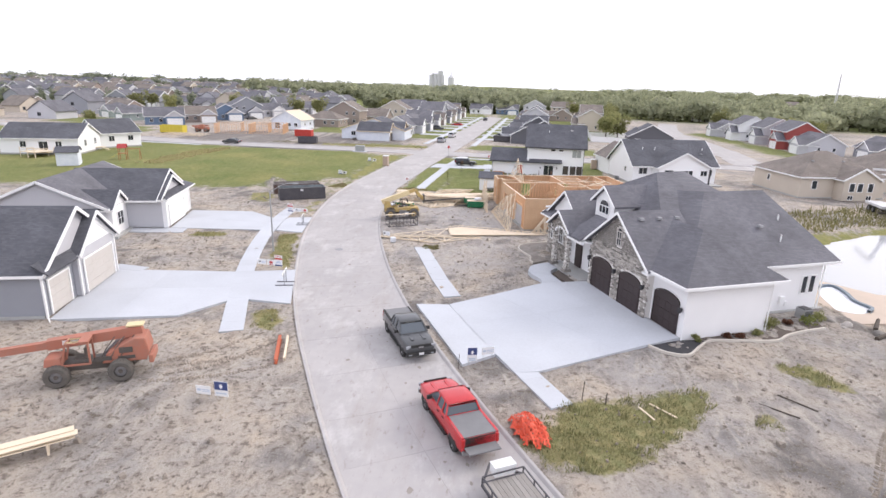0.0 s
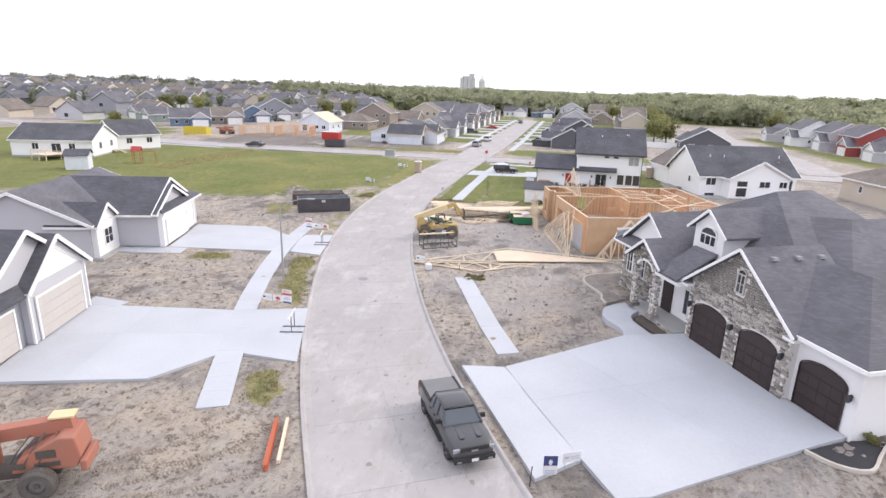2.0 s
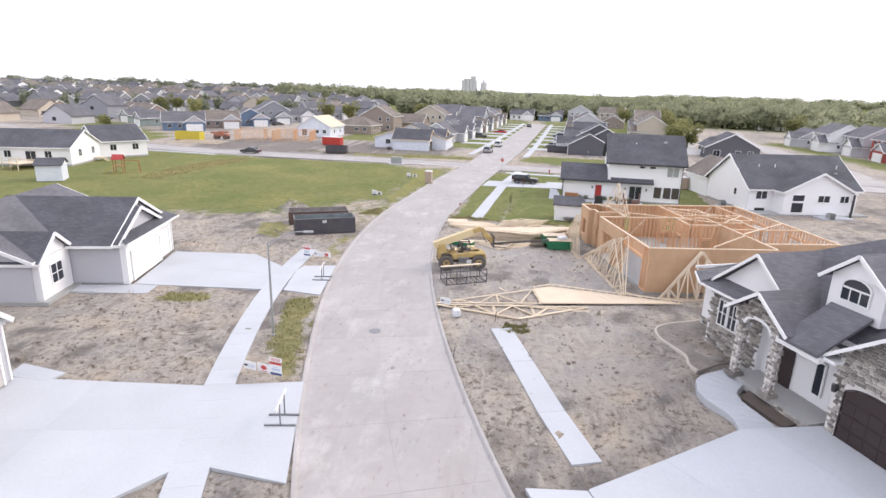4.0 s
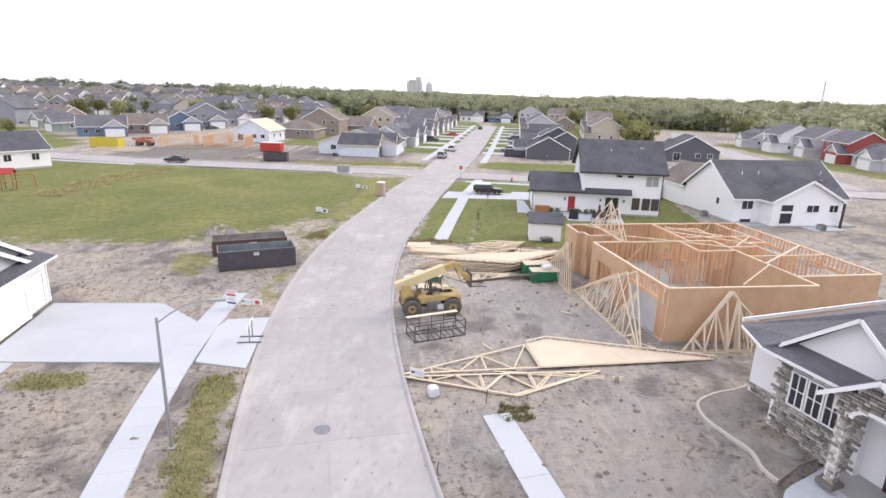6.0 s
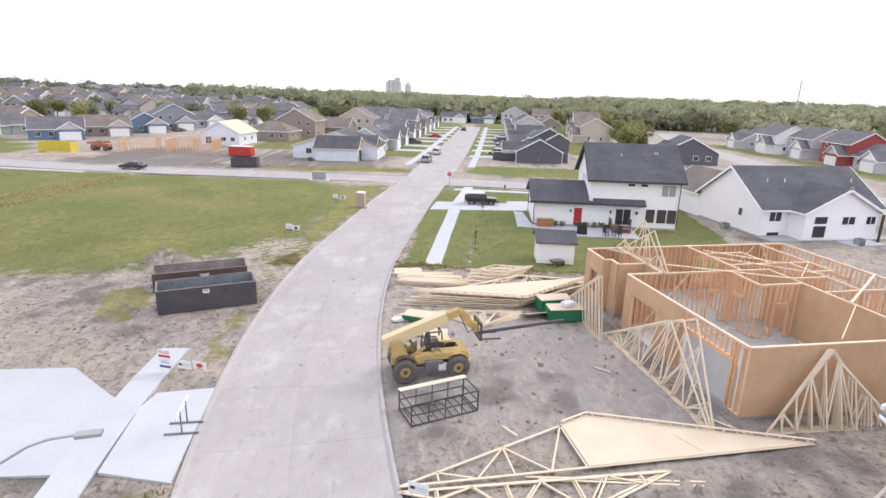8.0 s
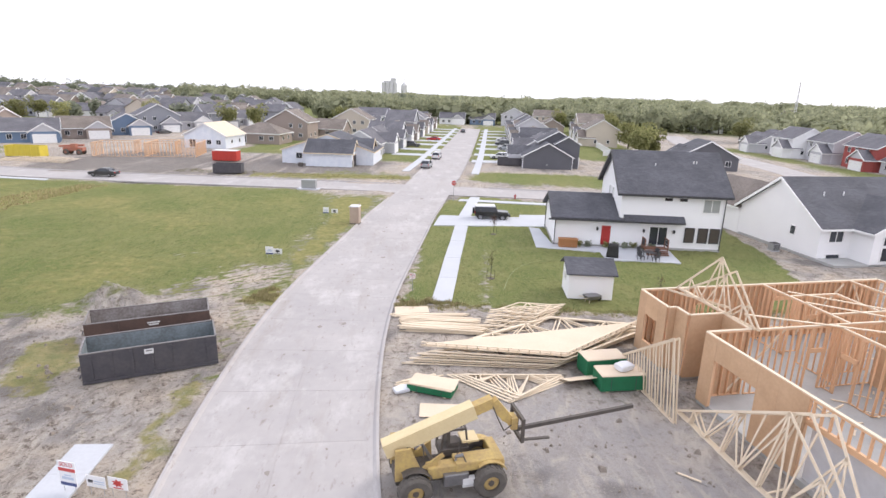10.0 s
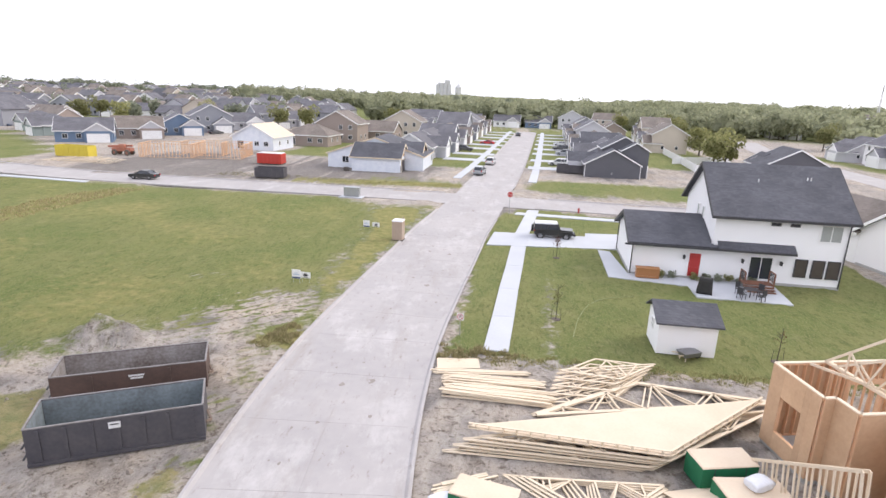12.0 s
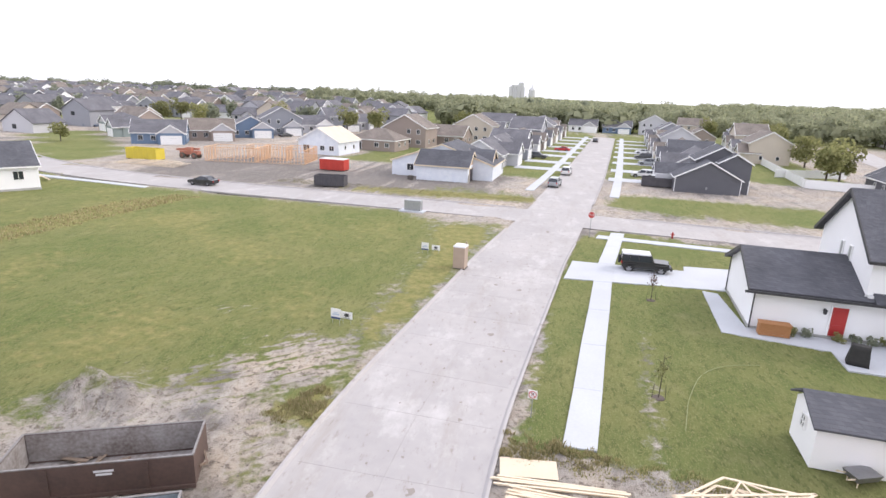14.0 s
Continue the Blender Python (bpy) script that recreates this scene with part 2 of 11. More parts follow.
def part(name, bm, material, parent=None, label="", smooth=False):
    ob = new(name, mesh_of(name, bm, MAT[material] if isinstance(material, str) else material, smooth))
    if parent is not None:
        ob.parent = parent
    if label:
        ob["label"] = label
    return ob


def piece(name, me, parent, m=None):
    """One of many alike pieces on a shared mesh."""
    ob = new(name, me)
    ob.parent = parent
    if m is not None:
        ob.matrix_local = m
    return ob


def thing(name, x, y, z, rz, label, category, group=""):
    ob = new(name)
    ob.empty_display_size = 0.3
    ob.matrix_basis = pose(x, y, z, 0, 0, rz)
    return tagged(ob, label, category, group)


def boxes(*rows):
    bm = bmesh.new()
    for r in rows:
        box(bm, *r)
    return bm


def smooth_line(pts, step=1.5):
    """A Catmull-Rom curve through pts, resampled about every step metres."""
    P = [Vector((*p, 0)) for p in pts]
    P = [P[0] * 2 - P[1]] + P + [P[-1] * 2 - P[-2]]
    out = []
    for i in range(1, len(P) - 2):
        a, b, c, d = P[i - 1 : i + 3]
        k = max(2, int((c - b).length / step))
        for j in range(k):
            t = j / k
            out.append(0.5 * ((2 * b) + (c - a) * t + (2 * a - 5 * b + 4 * c - d) * t * t + (3 * b - 3 * c + d - a) * t**3))
    out.append(P[-2].copy())
    return [(v.x, v.y) for v in out]


def normals(line):
    """For each point of a line the unit vector to its right."""
    out = []
    for i in range(len(line)):
        a, b = Vector(line[max(i - 1, 0)]), Vector(line[min(i + 1, len(line) - 1)])
        d = (b - a).normalized()
        out.append((d.y, -d.x))
    return out


def offset_line(line, d):
    return [(p[0] + n[0] * d, p[1] + n[1] * d) for p, n in zip(line, normals(line))]


def ribbon(bm, line, profile):
    """A strip swept along line; profile: (distance to the right, z)."""
    nn = normals(line)
    rows = [[bm.verts.new((p[0] + n[0] * d, p[1] + n[1] * d, z)) for d, z in profile] for p, n in zip(line, nn)]
    for a, b in zip(rows, rows[1:]):
        for i in range(len(profile) - 1):
            bm.faces.new((a[i], a[i + 1], b[i + 1], b[i]))


# ---------------------------------------------------------------- the plan
STREET = smooth_line([(33, -36), (24.5, -18), (14.6, 2.5), (8.0, 16), (5.9, 20.5), (3.5, 26), (0.3, 34), (-2.3, 42), (-4.4, 50), (-6.0, 57.5), (-7.1, 64.5), (-7.75, 72), (-7.95, 80), (-7.6, 88), (-6.6, 97), (-5.1, 109), (-4.0, 118), (-2.4, 128), (0.5, 148), (5.8, 187), (15.0, 264), (20.5, 311)])
CROSS = smooth_line([(-190, 205), (-130, 172), (-100, 156), (-83, 149.5), (-60, 144.8), (-22, 141.2), (-2, 138.8), (24, 134.8), (60, 130), (110, 123.5), (160, 117)])
LANE = smooth_line([(75, 128), (83, 170), (92, 240), (110, 300)])
HALF = 4.25


def dist_to(line, X, Y):
    d = np.full(X.shape, 1e9)
    for (ax, ay), (bx, by) in zip(line, line[1:]):
        vx, vy = bx - ax, by - ay
        t = np.clip(((X - ax) * vx + (Y - ay) * vy) / (vx * vx + vy * vy + 1e-9), 0, 1)
        d = np.minimum(d, np.hypot(X - ax - t * vx, Y - ay - t * vy))
    return d


def inside(poly, X, Y):
    r = np.zeros(X.shape, bool)
    for (ax, ay), (bx, by) in zip(poly, poly[1:] + poly[:1]):
        r ^= ((ay > Y) != (by > Y)) & (X < (bx - ax) * (Y - ay) / (by - ay + 1e-12) + ax)
    return r


def soft_inside(poly, X, Y, w):
    """1 inside, 0 outside, over a border w metres wide."""
    d = dist_to(list(poly) + [poly[0]], X, Y)
    return np.clip(0.5 + np.where(inside(poly, X, Y), d, -d) / w, 0, 1)


def lumps(X, Y, size, seed):
    """Smooth random values from -1 to 1, with lumps of that size."""
    rng = np.random.RandomState(seed)
    out = np.zeros(X.shape)
    for k in range(9):
        a, f, p = rng.uniform(0, 2 * math.pi), rng.uniform(0.6, 1.7) * 2 * math.pi / size, rng.uniform(0, 6.28)
        out += np.sin((X * math.cos(a) + Y * math.sin(a)) * f + p + 1.3 * np.sin((X * math.sin(a) - Y * math.cos(a)) * f * 0.7 + p))
    return out / 4.5

# ---------------------------------------------------------------- ground
FIELD = [(-14.0, 131), (-12.0, 118), (-12.8, 104), (-13.2, 95.5), (-15.2, 91), (-18, 87.0), (-22, 86.6), (-26, 82.5), (-38, 81.5), (-52, 81), (-75, 77), (-120, 70), (-150, 90), (-150, 178), (-100, 151), (-83, 144.5), (-60, 139.8), (-22, 136)]
LAWN = [(-3.0, 86.5), (-1.2, 107), (0.4, 118), (1.8, 127), (5, 132), (24, 129.5), (52, 126), (46, 116), (36, 114.5), (34.5, 101), (30.5, 86), (18, 84.5), (4, 85.8)]
WEEDS = [
    [(11.7, 18.6), (12.5, 20.8), (14.3, 22.7), (15.8, 23.2), (18.1, 23.7), (21.3, 24.9), (23.2, 24.9), (22.1, 22.3), (20.2, 20.6), (18.4, 19.2), (16.8, 17.6), (15.1, 17.0), (13.0, 17.2)],
    [(28.6, 28.4), (30.6, 28.8), (32.0, 26.2), (30.0, 26.0)],
    [(24.2, 22.6), (25.3, 23.2), (25.8, 21.8), (24.6, 21.2)],
    [(-9.1, 44.0), (-11.4, 48.5), (-12.0, 52.5), (-12.6, 55.8), (-10.6, 56.2), (-10.1, 53), (-8.6, 47), (-8.0, 44)],
    [(-6.4, 30.8), (-7.2, 34.2), (-5.6, 34.2), (-4.4, 30.4)],
    [(-19.5, 53.3), (-18.2, 54.0), (-19.2, 55.6), (-22.0, 55.4), (-22.6, 53.8)],
    [(-15.0, 85.6), (-14.6, 87.3), (-13.1, 89.4), (-12.1, 88.4), (-12.3, 86.0)],
    [(-14.6, 131), (-12.9, 118), (-13.2, 104), (-13.8, 97), (-12.0, 95), (-10.3, 108), (-8.6, 120), (-8.0, 131)],
    [(-48, 152), (-20, 149), (-5, 147), (-3.0, 152), (-20, 153), (-47, 156)],
    [(-23.5, 73.5), (-20.6, 72.6), (-20.2, 76.5), (-22.4, 79.5), (-25.0, 79.0)],
    [(-13.4, 66.5), (-12.4, 66.5), (-12.9, 74), (-13.9, 74)],
]
GRASSY_LOTS = [
    [(-15, 131), (-13.5, 97), (-16.5, 88), (-12.4, 86), (-11.0, 97), (-9.6, 108), (-8.0, 120), (-7.2, 132)],
    [(95, 148), (103.5, 148), (103.5, 240), (95, 240)],
    [(7.3, 148.6), (8.6, 162), (44, 157), (43, 142.4), (12, 145.8)],
    [(-22, 150.5), (-4.5, 147.8), (-3.6, 155), (-20, 157)],
    [(-160, 220), (-118, 168), (-90, 157), (-96, 178), (-120, 200), (-150, 230)],
    [(-52, 190), (-33, 186), (-31, 200), (-46, 208)],
    [(8, 205), (60, 180), (75, 330), (25, 330), (13, 240)],
    [(4.0, 172), (-9, 174), (-22, 178), (-26, 330), (20, 330), (13, 250)],
    [(8.5, 176), (22, 186), (34, 330), (24, 330), (14, 230)],
    [(-3.5, 185), (-60, 215), (-60, 330), (14, 330), (8, 255)],
]
# slabs under which the earth is kept low
SLAB_ZONES = [
    [(18.6, 49.3), (16.4, 48.2), (14.9, 47.2), (14.2, 45.9), (14.3, 44.4), (15.1, 42.0), (17.5, 41.5), (19.8, 43.2), (19.4, 46.8)],
    [(4.2, 36.6), (7.6, 37.2), (15.5, 41.4), (20.2, 43.6), (25, 32), (13.7, 26.6), (8.0, 26.4)],
    [(-19.9, 30.0), (-12.4, 32.0), (-9.8, 35.4), (-5.6, 35.6), (-7.9, 43.5), (-12.7, 42.2), (-23, 41.4)],
    [(-26.4, 57.6), (-15.7, 57.3), (-10.7, 56.9), (-11.4, 64.6), (-15.7, 64), (-20.4, 67.2), (-28.6, 67.0)],
]


def hill(X, Y):
    """The land rises gently far to the west and falls towards the pond."""
    r = np.clip((np.hypot(X, Y) - 230) / 650, 0, 1)
    west = np.clip((-X - 40 + 0.15 * Y) / 320, 0, 1)
    return 5.5 * r * r * (3 - 2 * r) * west


def rise(x, y):
    """The east drive climbs from the footpath to the garage floor."""
    return 0.5 * np.clip(((x - 10.0) * 0.946 + (y - 33.0) * 0.325) / 10.5, 0.0, 1.0)


def land(X, Y, fine=True):
    street = np.minimum(np.minimum(dist_to(STREET, X, Y), dist_to(CROSS, X, Y)), dist_to(LANE, X, Y))
    z = 0.07 + hill(X, Y)
    if fine:
        rough = 0.022 * lumps(X, Y, 0.8, 2) + 0.035 * lumps(X, Y, 1.9, 3) + 0.04 * lumps(X, Y, 6.5, 5) + 0.03 * np.clip(lumps(X * 0.9 + Y * 0.25, Y * 0.22 - X * 0.15, 1.1, 8), -0.3, 1)
        calm = np.clip((street - HALF - 0.5) / 3, 0.15, 1)
        slab = np.zeros(X.shape)
        for p in SLAB_ZONES:
            slab = np.maximum(slab, soft_inside(p, X, Y, 0.9))
        z = z + rough * calm * (1 - slab) - 0.12 * slab
        # spoil heaps beside the containers and a rut of turned earth
        for hx, hy, hr, hh in ((-24.0, 85.6, 1.5, 1.3), (-22.2, 85.6, 1.3, 0.9), (-26.2, 83.0, 2.2, 0.5), (-7.6, 21.5, 1.3, 0.28), (-5.9, 21.9, 1.0, 0.22), (-9.3, 21.0, 1.2, 0.2), (38.2, 30.6, 2.2, 0.75), (40.8, 28.4, 2.0, 0.6), (36.6, 27.0, 2.0, 0.35)):
            d2 = ((X - hx) ** 2 + (Y - hy) ** 2) / hr**2
            z = z + hh * np.exp(-d2 * 1.4) * (1 + 0.25 * lumps(X, Y, 0.9, 11))
    # the stone house stands on a low rise
    lx, ly = (X - 23.6) * 0.946 + (Y - 31.4) * 0.325, -(X - 23.6) * 0.325 + (Y - 31.4) * 0.946
    d = np.maximum(np.maximum(-0.5 - lx, lx - 15), np.maximum(-0.5 - ly, ly - 22.5))
    z = z + np.maximum(0.45 * np.clip(1 - d / 7.0, 0, 1) * (1 - slab if fine else 1), rise(X, Y) * np.clip(1 + (X * 0 + np.minimum(lx + 12, 6.0 - np.abs(ly - 4.5))) / 5.0, 0, 1) * np.clip(0.6 - lx, 0, 1) * 0.92)
    # the pond basin
    pond = soft_inside([(41.0, 46.0), (45.5, 43.2), (60, 42.5), (90, 44), (120, 60), (95, 74), (61, 67.5), (49.5, 60.5), (44.5, 54.0)], X, Y, 5.0)
    z = z - 1.1 * pond
    k = np.clip((street - (HALF - 0.35)) / 0.55, 0, 1)
    return z * k - 0.25 * (1 - k)


def axis(lo, hi, step, far, growth=1.16):
    mid = list(np.arange(lo, hi + step / 2, step))
    a, b, s = [], [], step
    x = lo
    while x > -far:
        s *= growth
        x -= s
        a.append(x)
    x, s = hi, step
    while x < far:
        s *= growth
        x += s
        b.append(x)
    return np.array(a[::-1] + mid + b)


gx, gy = axis(-40, 44, 0.3, 3400, 1.12), axis(9, 100, 0.3, 3400, 1.12)
GX, GY = np.meshgrid(gx, gy)
GZ = land(GX, GY)
wx, wy = GX + 1.0 * lumps(GX, GY, 4.5, 21) + 0.45 * lumps(GX, GY, 1.5, 22), GY + 1.0 * lumps(GX, GY, 4.5, 23) + 0.45 * lumps(GX, GY, 1.5, 24)
grass = np.maximum(soft_inside(FIELD, wx, wy, 9.0), soft_inside(LAWN, GX + 0.3 * lumps(GX, GY, 2, 25), GY + 0.3 * lumps(GX, GY, 2, 26), 1.0))
for p in GRASSY_LOTS:
    grass = np.maximum(grass, soft_inside(p, wx, wy, 6.0))
far_green = np.clip((np.hypot(GX, GY - 60) - 230) / 90, 0, 1)
east_green = soft_inside([(40, 56), (48, 64), (62, 71), (100, 80), (240, 90), (240, -20), (140, -10), (128, 60), (95, 72), (60, 65), (49, 58)], wx, wy, 5.0)
grass = np.maximum(grass, np.maximum(far_green * 0.85, 0.75 * east_green))
along, across = 0.75 * GX + 0.66 * GY, 0.75 * GY - 0.66 * GX
streak = lumps(along * 0.22, across, 0.9, 71) + 0.6 * lumps(along * 0.5, across * 1.4, 0.6, 72)
# scraped earth in the field's corner, thin turf by the kerb, bare soil along the young trees
scraped = soft_inside([(-20.2, 86.6), (-20.2, 91), (-18.6, 94.4), (-14.0, 95.2), (-12.9, 92.2), (-14.6, 89.0), (-16.9, 86.8)], wx, wy, 2.5)
scraped = np.maximum(scraped, 0.6 * soft_inside([(-26.2, 96.6), (-23.0, 100.6), (-20.5, 99.6), (-23.0, 96.6)], wx, wy, 2.0))
edge_turf = soft_inside([(-27, 83), (-21, 85), (-14, 84.5), (-13.6, 95), (-24, 100), (-40, 92), (-40, 82)], wx, wy, 6.0)
grass = np.maximum(grass, (0.40 + 0.3 * streak) * soft_inside([(-16.4, 88), (-15.3, 82), (-14.0, 76), (-13.0, 70), (-12.2, 70), (-12.1, 80), (-12.0, 88)], wx, wy, 2.0))
grass = grass - scraped * (0.34 + 0.45 * streak) - 0.22 * edge_turf * np.clip(streak, 0, 1)
tree_row = np.clip(1.25 - np.abs(GX - (3.6 + 0.115 * (GY - 87))) / 1.1, 0, 1) * np.clip((111 - GY) / 14, 0.15, 1) * np.clip((GY - 84) / 3, 0, 1)
kerb_row = np.clip(1.2 - np.abs(GX - (-2.2 + 0.085 * (GY - 89))) / 0.75, 0, 1) * np.clip((108 - GY) / 10, 0, 1) * np.clip((GY - 86) / 2, 0, 1)
grass = grass - np.maximum(tree_row, kerb_row) * (0.38 + 0.25 * lumps(GX, GY, 0.8, 73))
weed = np.zeros(GX.shape)
for p in WEEDS:
    weed = np.maximum(weed, soft_inside(p, wx * 0.5 + GX * 0.5, wy * 0.5 + GY * 0.5, 1.6))
weed = np.maximum(weed, 0.8 * east_green)
weed = np.maximum(weed, soft_inside(FIELD, wx, wy, 12.0) * (0.47 + 0.2 * lumps(GX, GY, 22, 33)))
weed = np.maximum(weed, 0.36 * np.maximum(tree_row, kerb_row))
# a band of tall dry grass along the old fence line of the field
band = np.clip(1.6 - np.abs((GX + 55.5 - 0.12 * (GY - 118)) + 1.5 * lumps(GX, GY, 6, 31)) / 2.6, 0, 1) * np.clip((GY - 98) / 10, 0, 1) * np.clip((137 - GY) / 4, 0, 1)
weed = np.maximum(weed, 0.9 * band)
damp_lot = soft_inside([(-78, 150), (-12, 149), (-12, 172), (-40, 178), (-75, 186)], wx, wy, 8.0)
east_lot = soft_inside([(13.5, 8), (70, 8), (70, 30), (36, 34), (24, 30.5), (14.5, 25)], wx, wy, 4.0)
graded = np.clip(0.35 * east_lot + soft_inside([(-3, 60), (12, 58.5), (16.5, 60), (12, 72), (2, 75), (-3, 72)], wx, wy, 5.0) + 0.8 * soft_inside([(5, 44), (13, 46), (15, 55), (3, 54)], wx, wy, 5.0) + 0.35 * lumps(GX, GY, 11, 45), 0, 1)
west_lot = soft_inside([(-50, 0), (2, 0), (-5.5, 34), (-12, 31), (-50, 30)], wx, wy, 4.0)
damp = np.clip(0.75 * damp_lot - 0.45 * west_lot + 0.50 + 0.5 * lumps(GX, GY, 15, 41) + 0.4 * lumps(GX, GY, 4, 42), 0, 1)

verts = np.stack([GX, GY, GZ], -1).reshape(-1, 3)
ny, nx = GX.shape
idx = np.arange(nx * ny).reshape(ny, nx)
faces = np.stack([idx[:-1, :-1], idx[:-1, 1:], idx[1:, 1:], idx[1:, :-1]], -1).reshape(-1, 4)
me = bpy.data.meshes.new("ground")
me.from_pydata(verts.tolist(), [], faces.tolist())
cover = me.color_attributes.new("cover", "FLOAT_COLOR", "POINT")
cover.data.foreach_set("color", np.stack([grass, weed, damp, graded], -1).astype(np.float32).ravel())
me.shade_smooth()


def ground_material():
    m = bpy.data.materials.new("ground")
    m.use_nodes = True
    n, l = m.node_tree.nodes, m.node_tree.links
    b = n["Principled BSDF"]
    b.inputs["Roughness"].default_value = 1.0
    b.inputs["Specular IOR Level"].default_value = 0.1
    tc, at, sep = n.new("ShaderNodeTexCoord"), n.new("ShaderNodeAttribute"), n.new("ShaderNodeSeparateColor")
    at.attribute_name = "cover"
    l.new(at.outputs["Color"], sep.inputs[0])

    def noise_(scale, detail=4, rough=0.6, stretch=None, bend=0.0):
        t = n.new("ShaderNodeTexNoise")
        t.inputs["Distortion"].default_value = bend
        t.inputs["Scale"].default_value, t.inputs["Detail"].default_value, t.inputs["Roughness"].default_value = scale, detail, rough
        if stretch:
            mp = n.new("ShaderNodeMapping")
            mp.inputs["Rotation"].default_value, mp.inputs["Scale"].default_value = (0, 0, radians(stretch[0])), (1, stretch[1], 1)
            l.new(tc.outputs["Object"], mp.inputs["Vector"])
            l.new(mp.outputs["Vector"], t.inputs["Vector"])
        else:
            l.new(tc.outputs["Object"], t.inputs["Vector"])
        return t.outputs["Fac"]

    def span(v, a, c, lo=0.0, hi=1.0):
        r = n.new("ShaderNodeMapRange")
        for k, x in (("From Min", a), ("From Max", c), ("To Min", lo), ("To Max", hi)):
            r.inputs[k].default_value = x
        l.new(v, r.inputs["Value"])
        return r.outputs["Result"]

    def mixed(f, a, c):
        x = n.new("ShaderNodeMix")
        x.data_type = "RGBA"
        for sock, v in (("A", a), ("B", c)):
            if isinstance(v, tuple):
                x.inputs[sock].default_value = (*v, 1)
            else:
                l.new(v, x.inputs[sock])
        if isinstance(f, float):
            x.inputs["Factor"].default_value = f
        else:
            l.new(f, x.inputs["Factor"])
        return x.outputs["Result"]

    def plus(a, c, op="ADD", k=None):
        x = n.new("ShaderNodeMath")
        x.operation = op
        l.new(a, x.inputs[0])
        if k is None:
            l.new(c, x.inputs[1])
        else:
            x.inputs[1].default_value = k
        return x.outputs[0]

    clod, track = noise_ (2.4, 10, 0.78), noise_(0.9, 7, 0.7, (25, 0.4), 1.5)
    grit, scrape, crumb = noise_(14, 4, 0.75), noise_(0.8, 9, 0.75, (-38, 0.6), 1.2), noise_(6.0, 8, 0.8)
    dirt = mixed(span(noise_(0.16, 6, 0.65), 0.36, 0.62), (0.51, 0.43, 0.345), (0.37, 0.345, 0.325))
    dirt = mixed(span(sep.outputs["Blue"], 0.40, 0.95), dirt, (0.26, 0.246, 0.238))
    rough_ = span(at.outputs["Alpha"], 0.0, 1.0, 1.0, 0.25)
    dirt = mixed(span(at.outputs["Alpha"], 0.2, 1.0, 0, 0.75), dirt, (0.365, 0.35, 0.348))
    dirt = mixed(plus(span(scrape, 0.49, 0.62, 0, 0.7), rough_, "MULTIPLY"), dirt, (0.225, 0.195, 0.165))
    dirt = mixed(span(track, 0.50, 0.62, 0, 0.75), dirt, (0.49, 0.445, 0.39))
    dirt = mixed(span(sep.outputs["Blue"], 0.80, 1.0, 0, 0.65), dirt, (0.165, 0.15, 0.14))
    dirt = mixed(plus(span(clod, 0.53, 0.59, 0, 0.9), rough_, "MULTIPLY"), dirt, (0.145, 0.12, 0.098))
    dirt = mixed(plus(span(crumb, 0.55, 0.62, 0, 0.75), rough_, "MULTIPLY"), dirt, (0.17, 0.145, 0.12))
    dirt = mixed(span(grit, 0.56, 0.66, 0, 0.6), dirt, (0.52, 0.47, 0.415))
    thatch, blade = noise_(3.2, 7, 0.8, (-12, 0.4)), noise_(11, 4, 0.8, (20, 0.45))
    lawn = mixed(span(noise_(0.10, 5, 0.6), 0.36, 0.64), (0.150, 0.180, 0.062), (0.224, 0.222, 0.092))
    lawn = mixed(span(noise_(0.8, 6, 0.7, (-12, 0.35)), 0.44, 0.66, 0, 0.7), lawn, (0.125, 0.158, 0.056))
    lawn = mixed(span(thatch, 0.51, 0.60, 0, 0.75), lawn, (0.095, 0.112, 0.042))
    lawn = mixed(span(blade, 0.54, 0.62, 0, 0.75), lawn, (0.29, 0.28, 0.13))
    lawn = mixed(span(noise_(0.30, 8, 0.75), 0.57, 0.72, 0, 0.6), lawn, (0.31, 0.285, 0.145))
    dry = mixed(span(noise_(1.1, 7, 0.75), 0.38, 0.62), (0.185, 0.20, 0.07), (0.33, 0.285, 0.125))
    dry = mixed(span(crumb, 0.52, 0.68, 0, 0.7), dry, (0.10, 0.105, 0.045))
    edge = plus(plus(noise_(0.9, 9, 0.8), None, "MULTIPLY", 1.6), None, "SUBTRACT", 0.8)
    gmask = span(plus(sep.outputs["Red"], edge), 0.36, 0.64)
    wmask = span(plus(sep.outputs["Green"], edge), 0.46, 0.72, 0, 0.85)
    col = mixed(wmask, mixed(gmask, dirt, lawn), dry)
    l.new(col, b.inputs["Base Color"])
    bp = n.new("ShaderNodeBump")
    bp.inputs["Strength"].default_value, bp.inputs["Distance"].default_value = 1.0, 0.16
    l.new(plus(clod, plus(crumb, None, "MULTIPLY", 0.5)), bp.inputs["Height"])
    l.new(bp.outputs["Normal"], b.inputs["Normal"])
    return m


MAT["ground"] = ground_material()
me.materials.append(MAT["ground"])
tagged(new("ground", me), "bare grey-brown building lots with mown green fields", "ground", kind="structure")


# ---------------------------------------------------------------- roads, kerbs, walks
def road(name, line, half, label, base=0.0):
    """The concrete carriageway: a sunken bed, and one slab a bay and lane, with open joints."""
    bm = bmesh.new()
    ribbon(bm, line, [(-half, base - 0.009), (half, base - 0.009)])
    ob = part(name, bm, "concrete")
    tagged(ob, label, "road", kind="structure")
    return ob


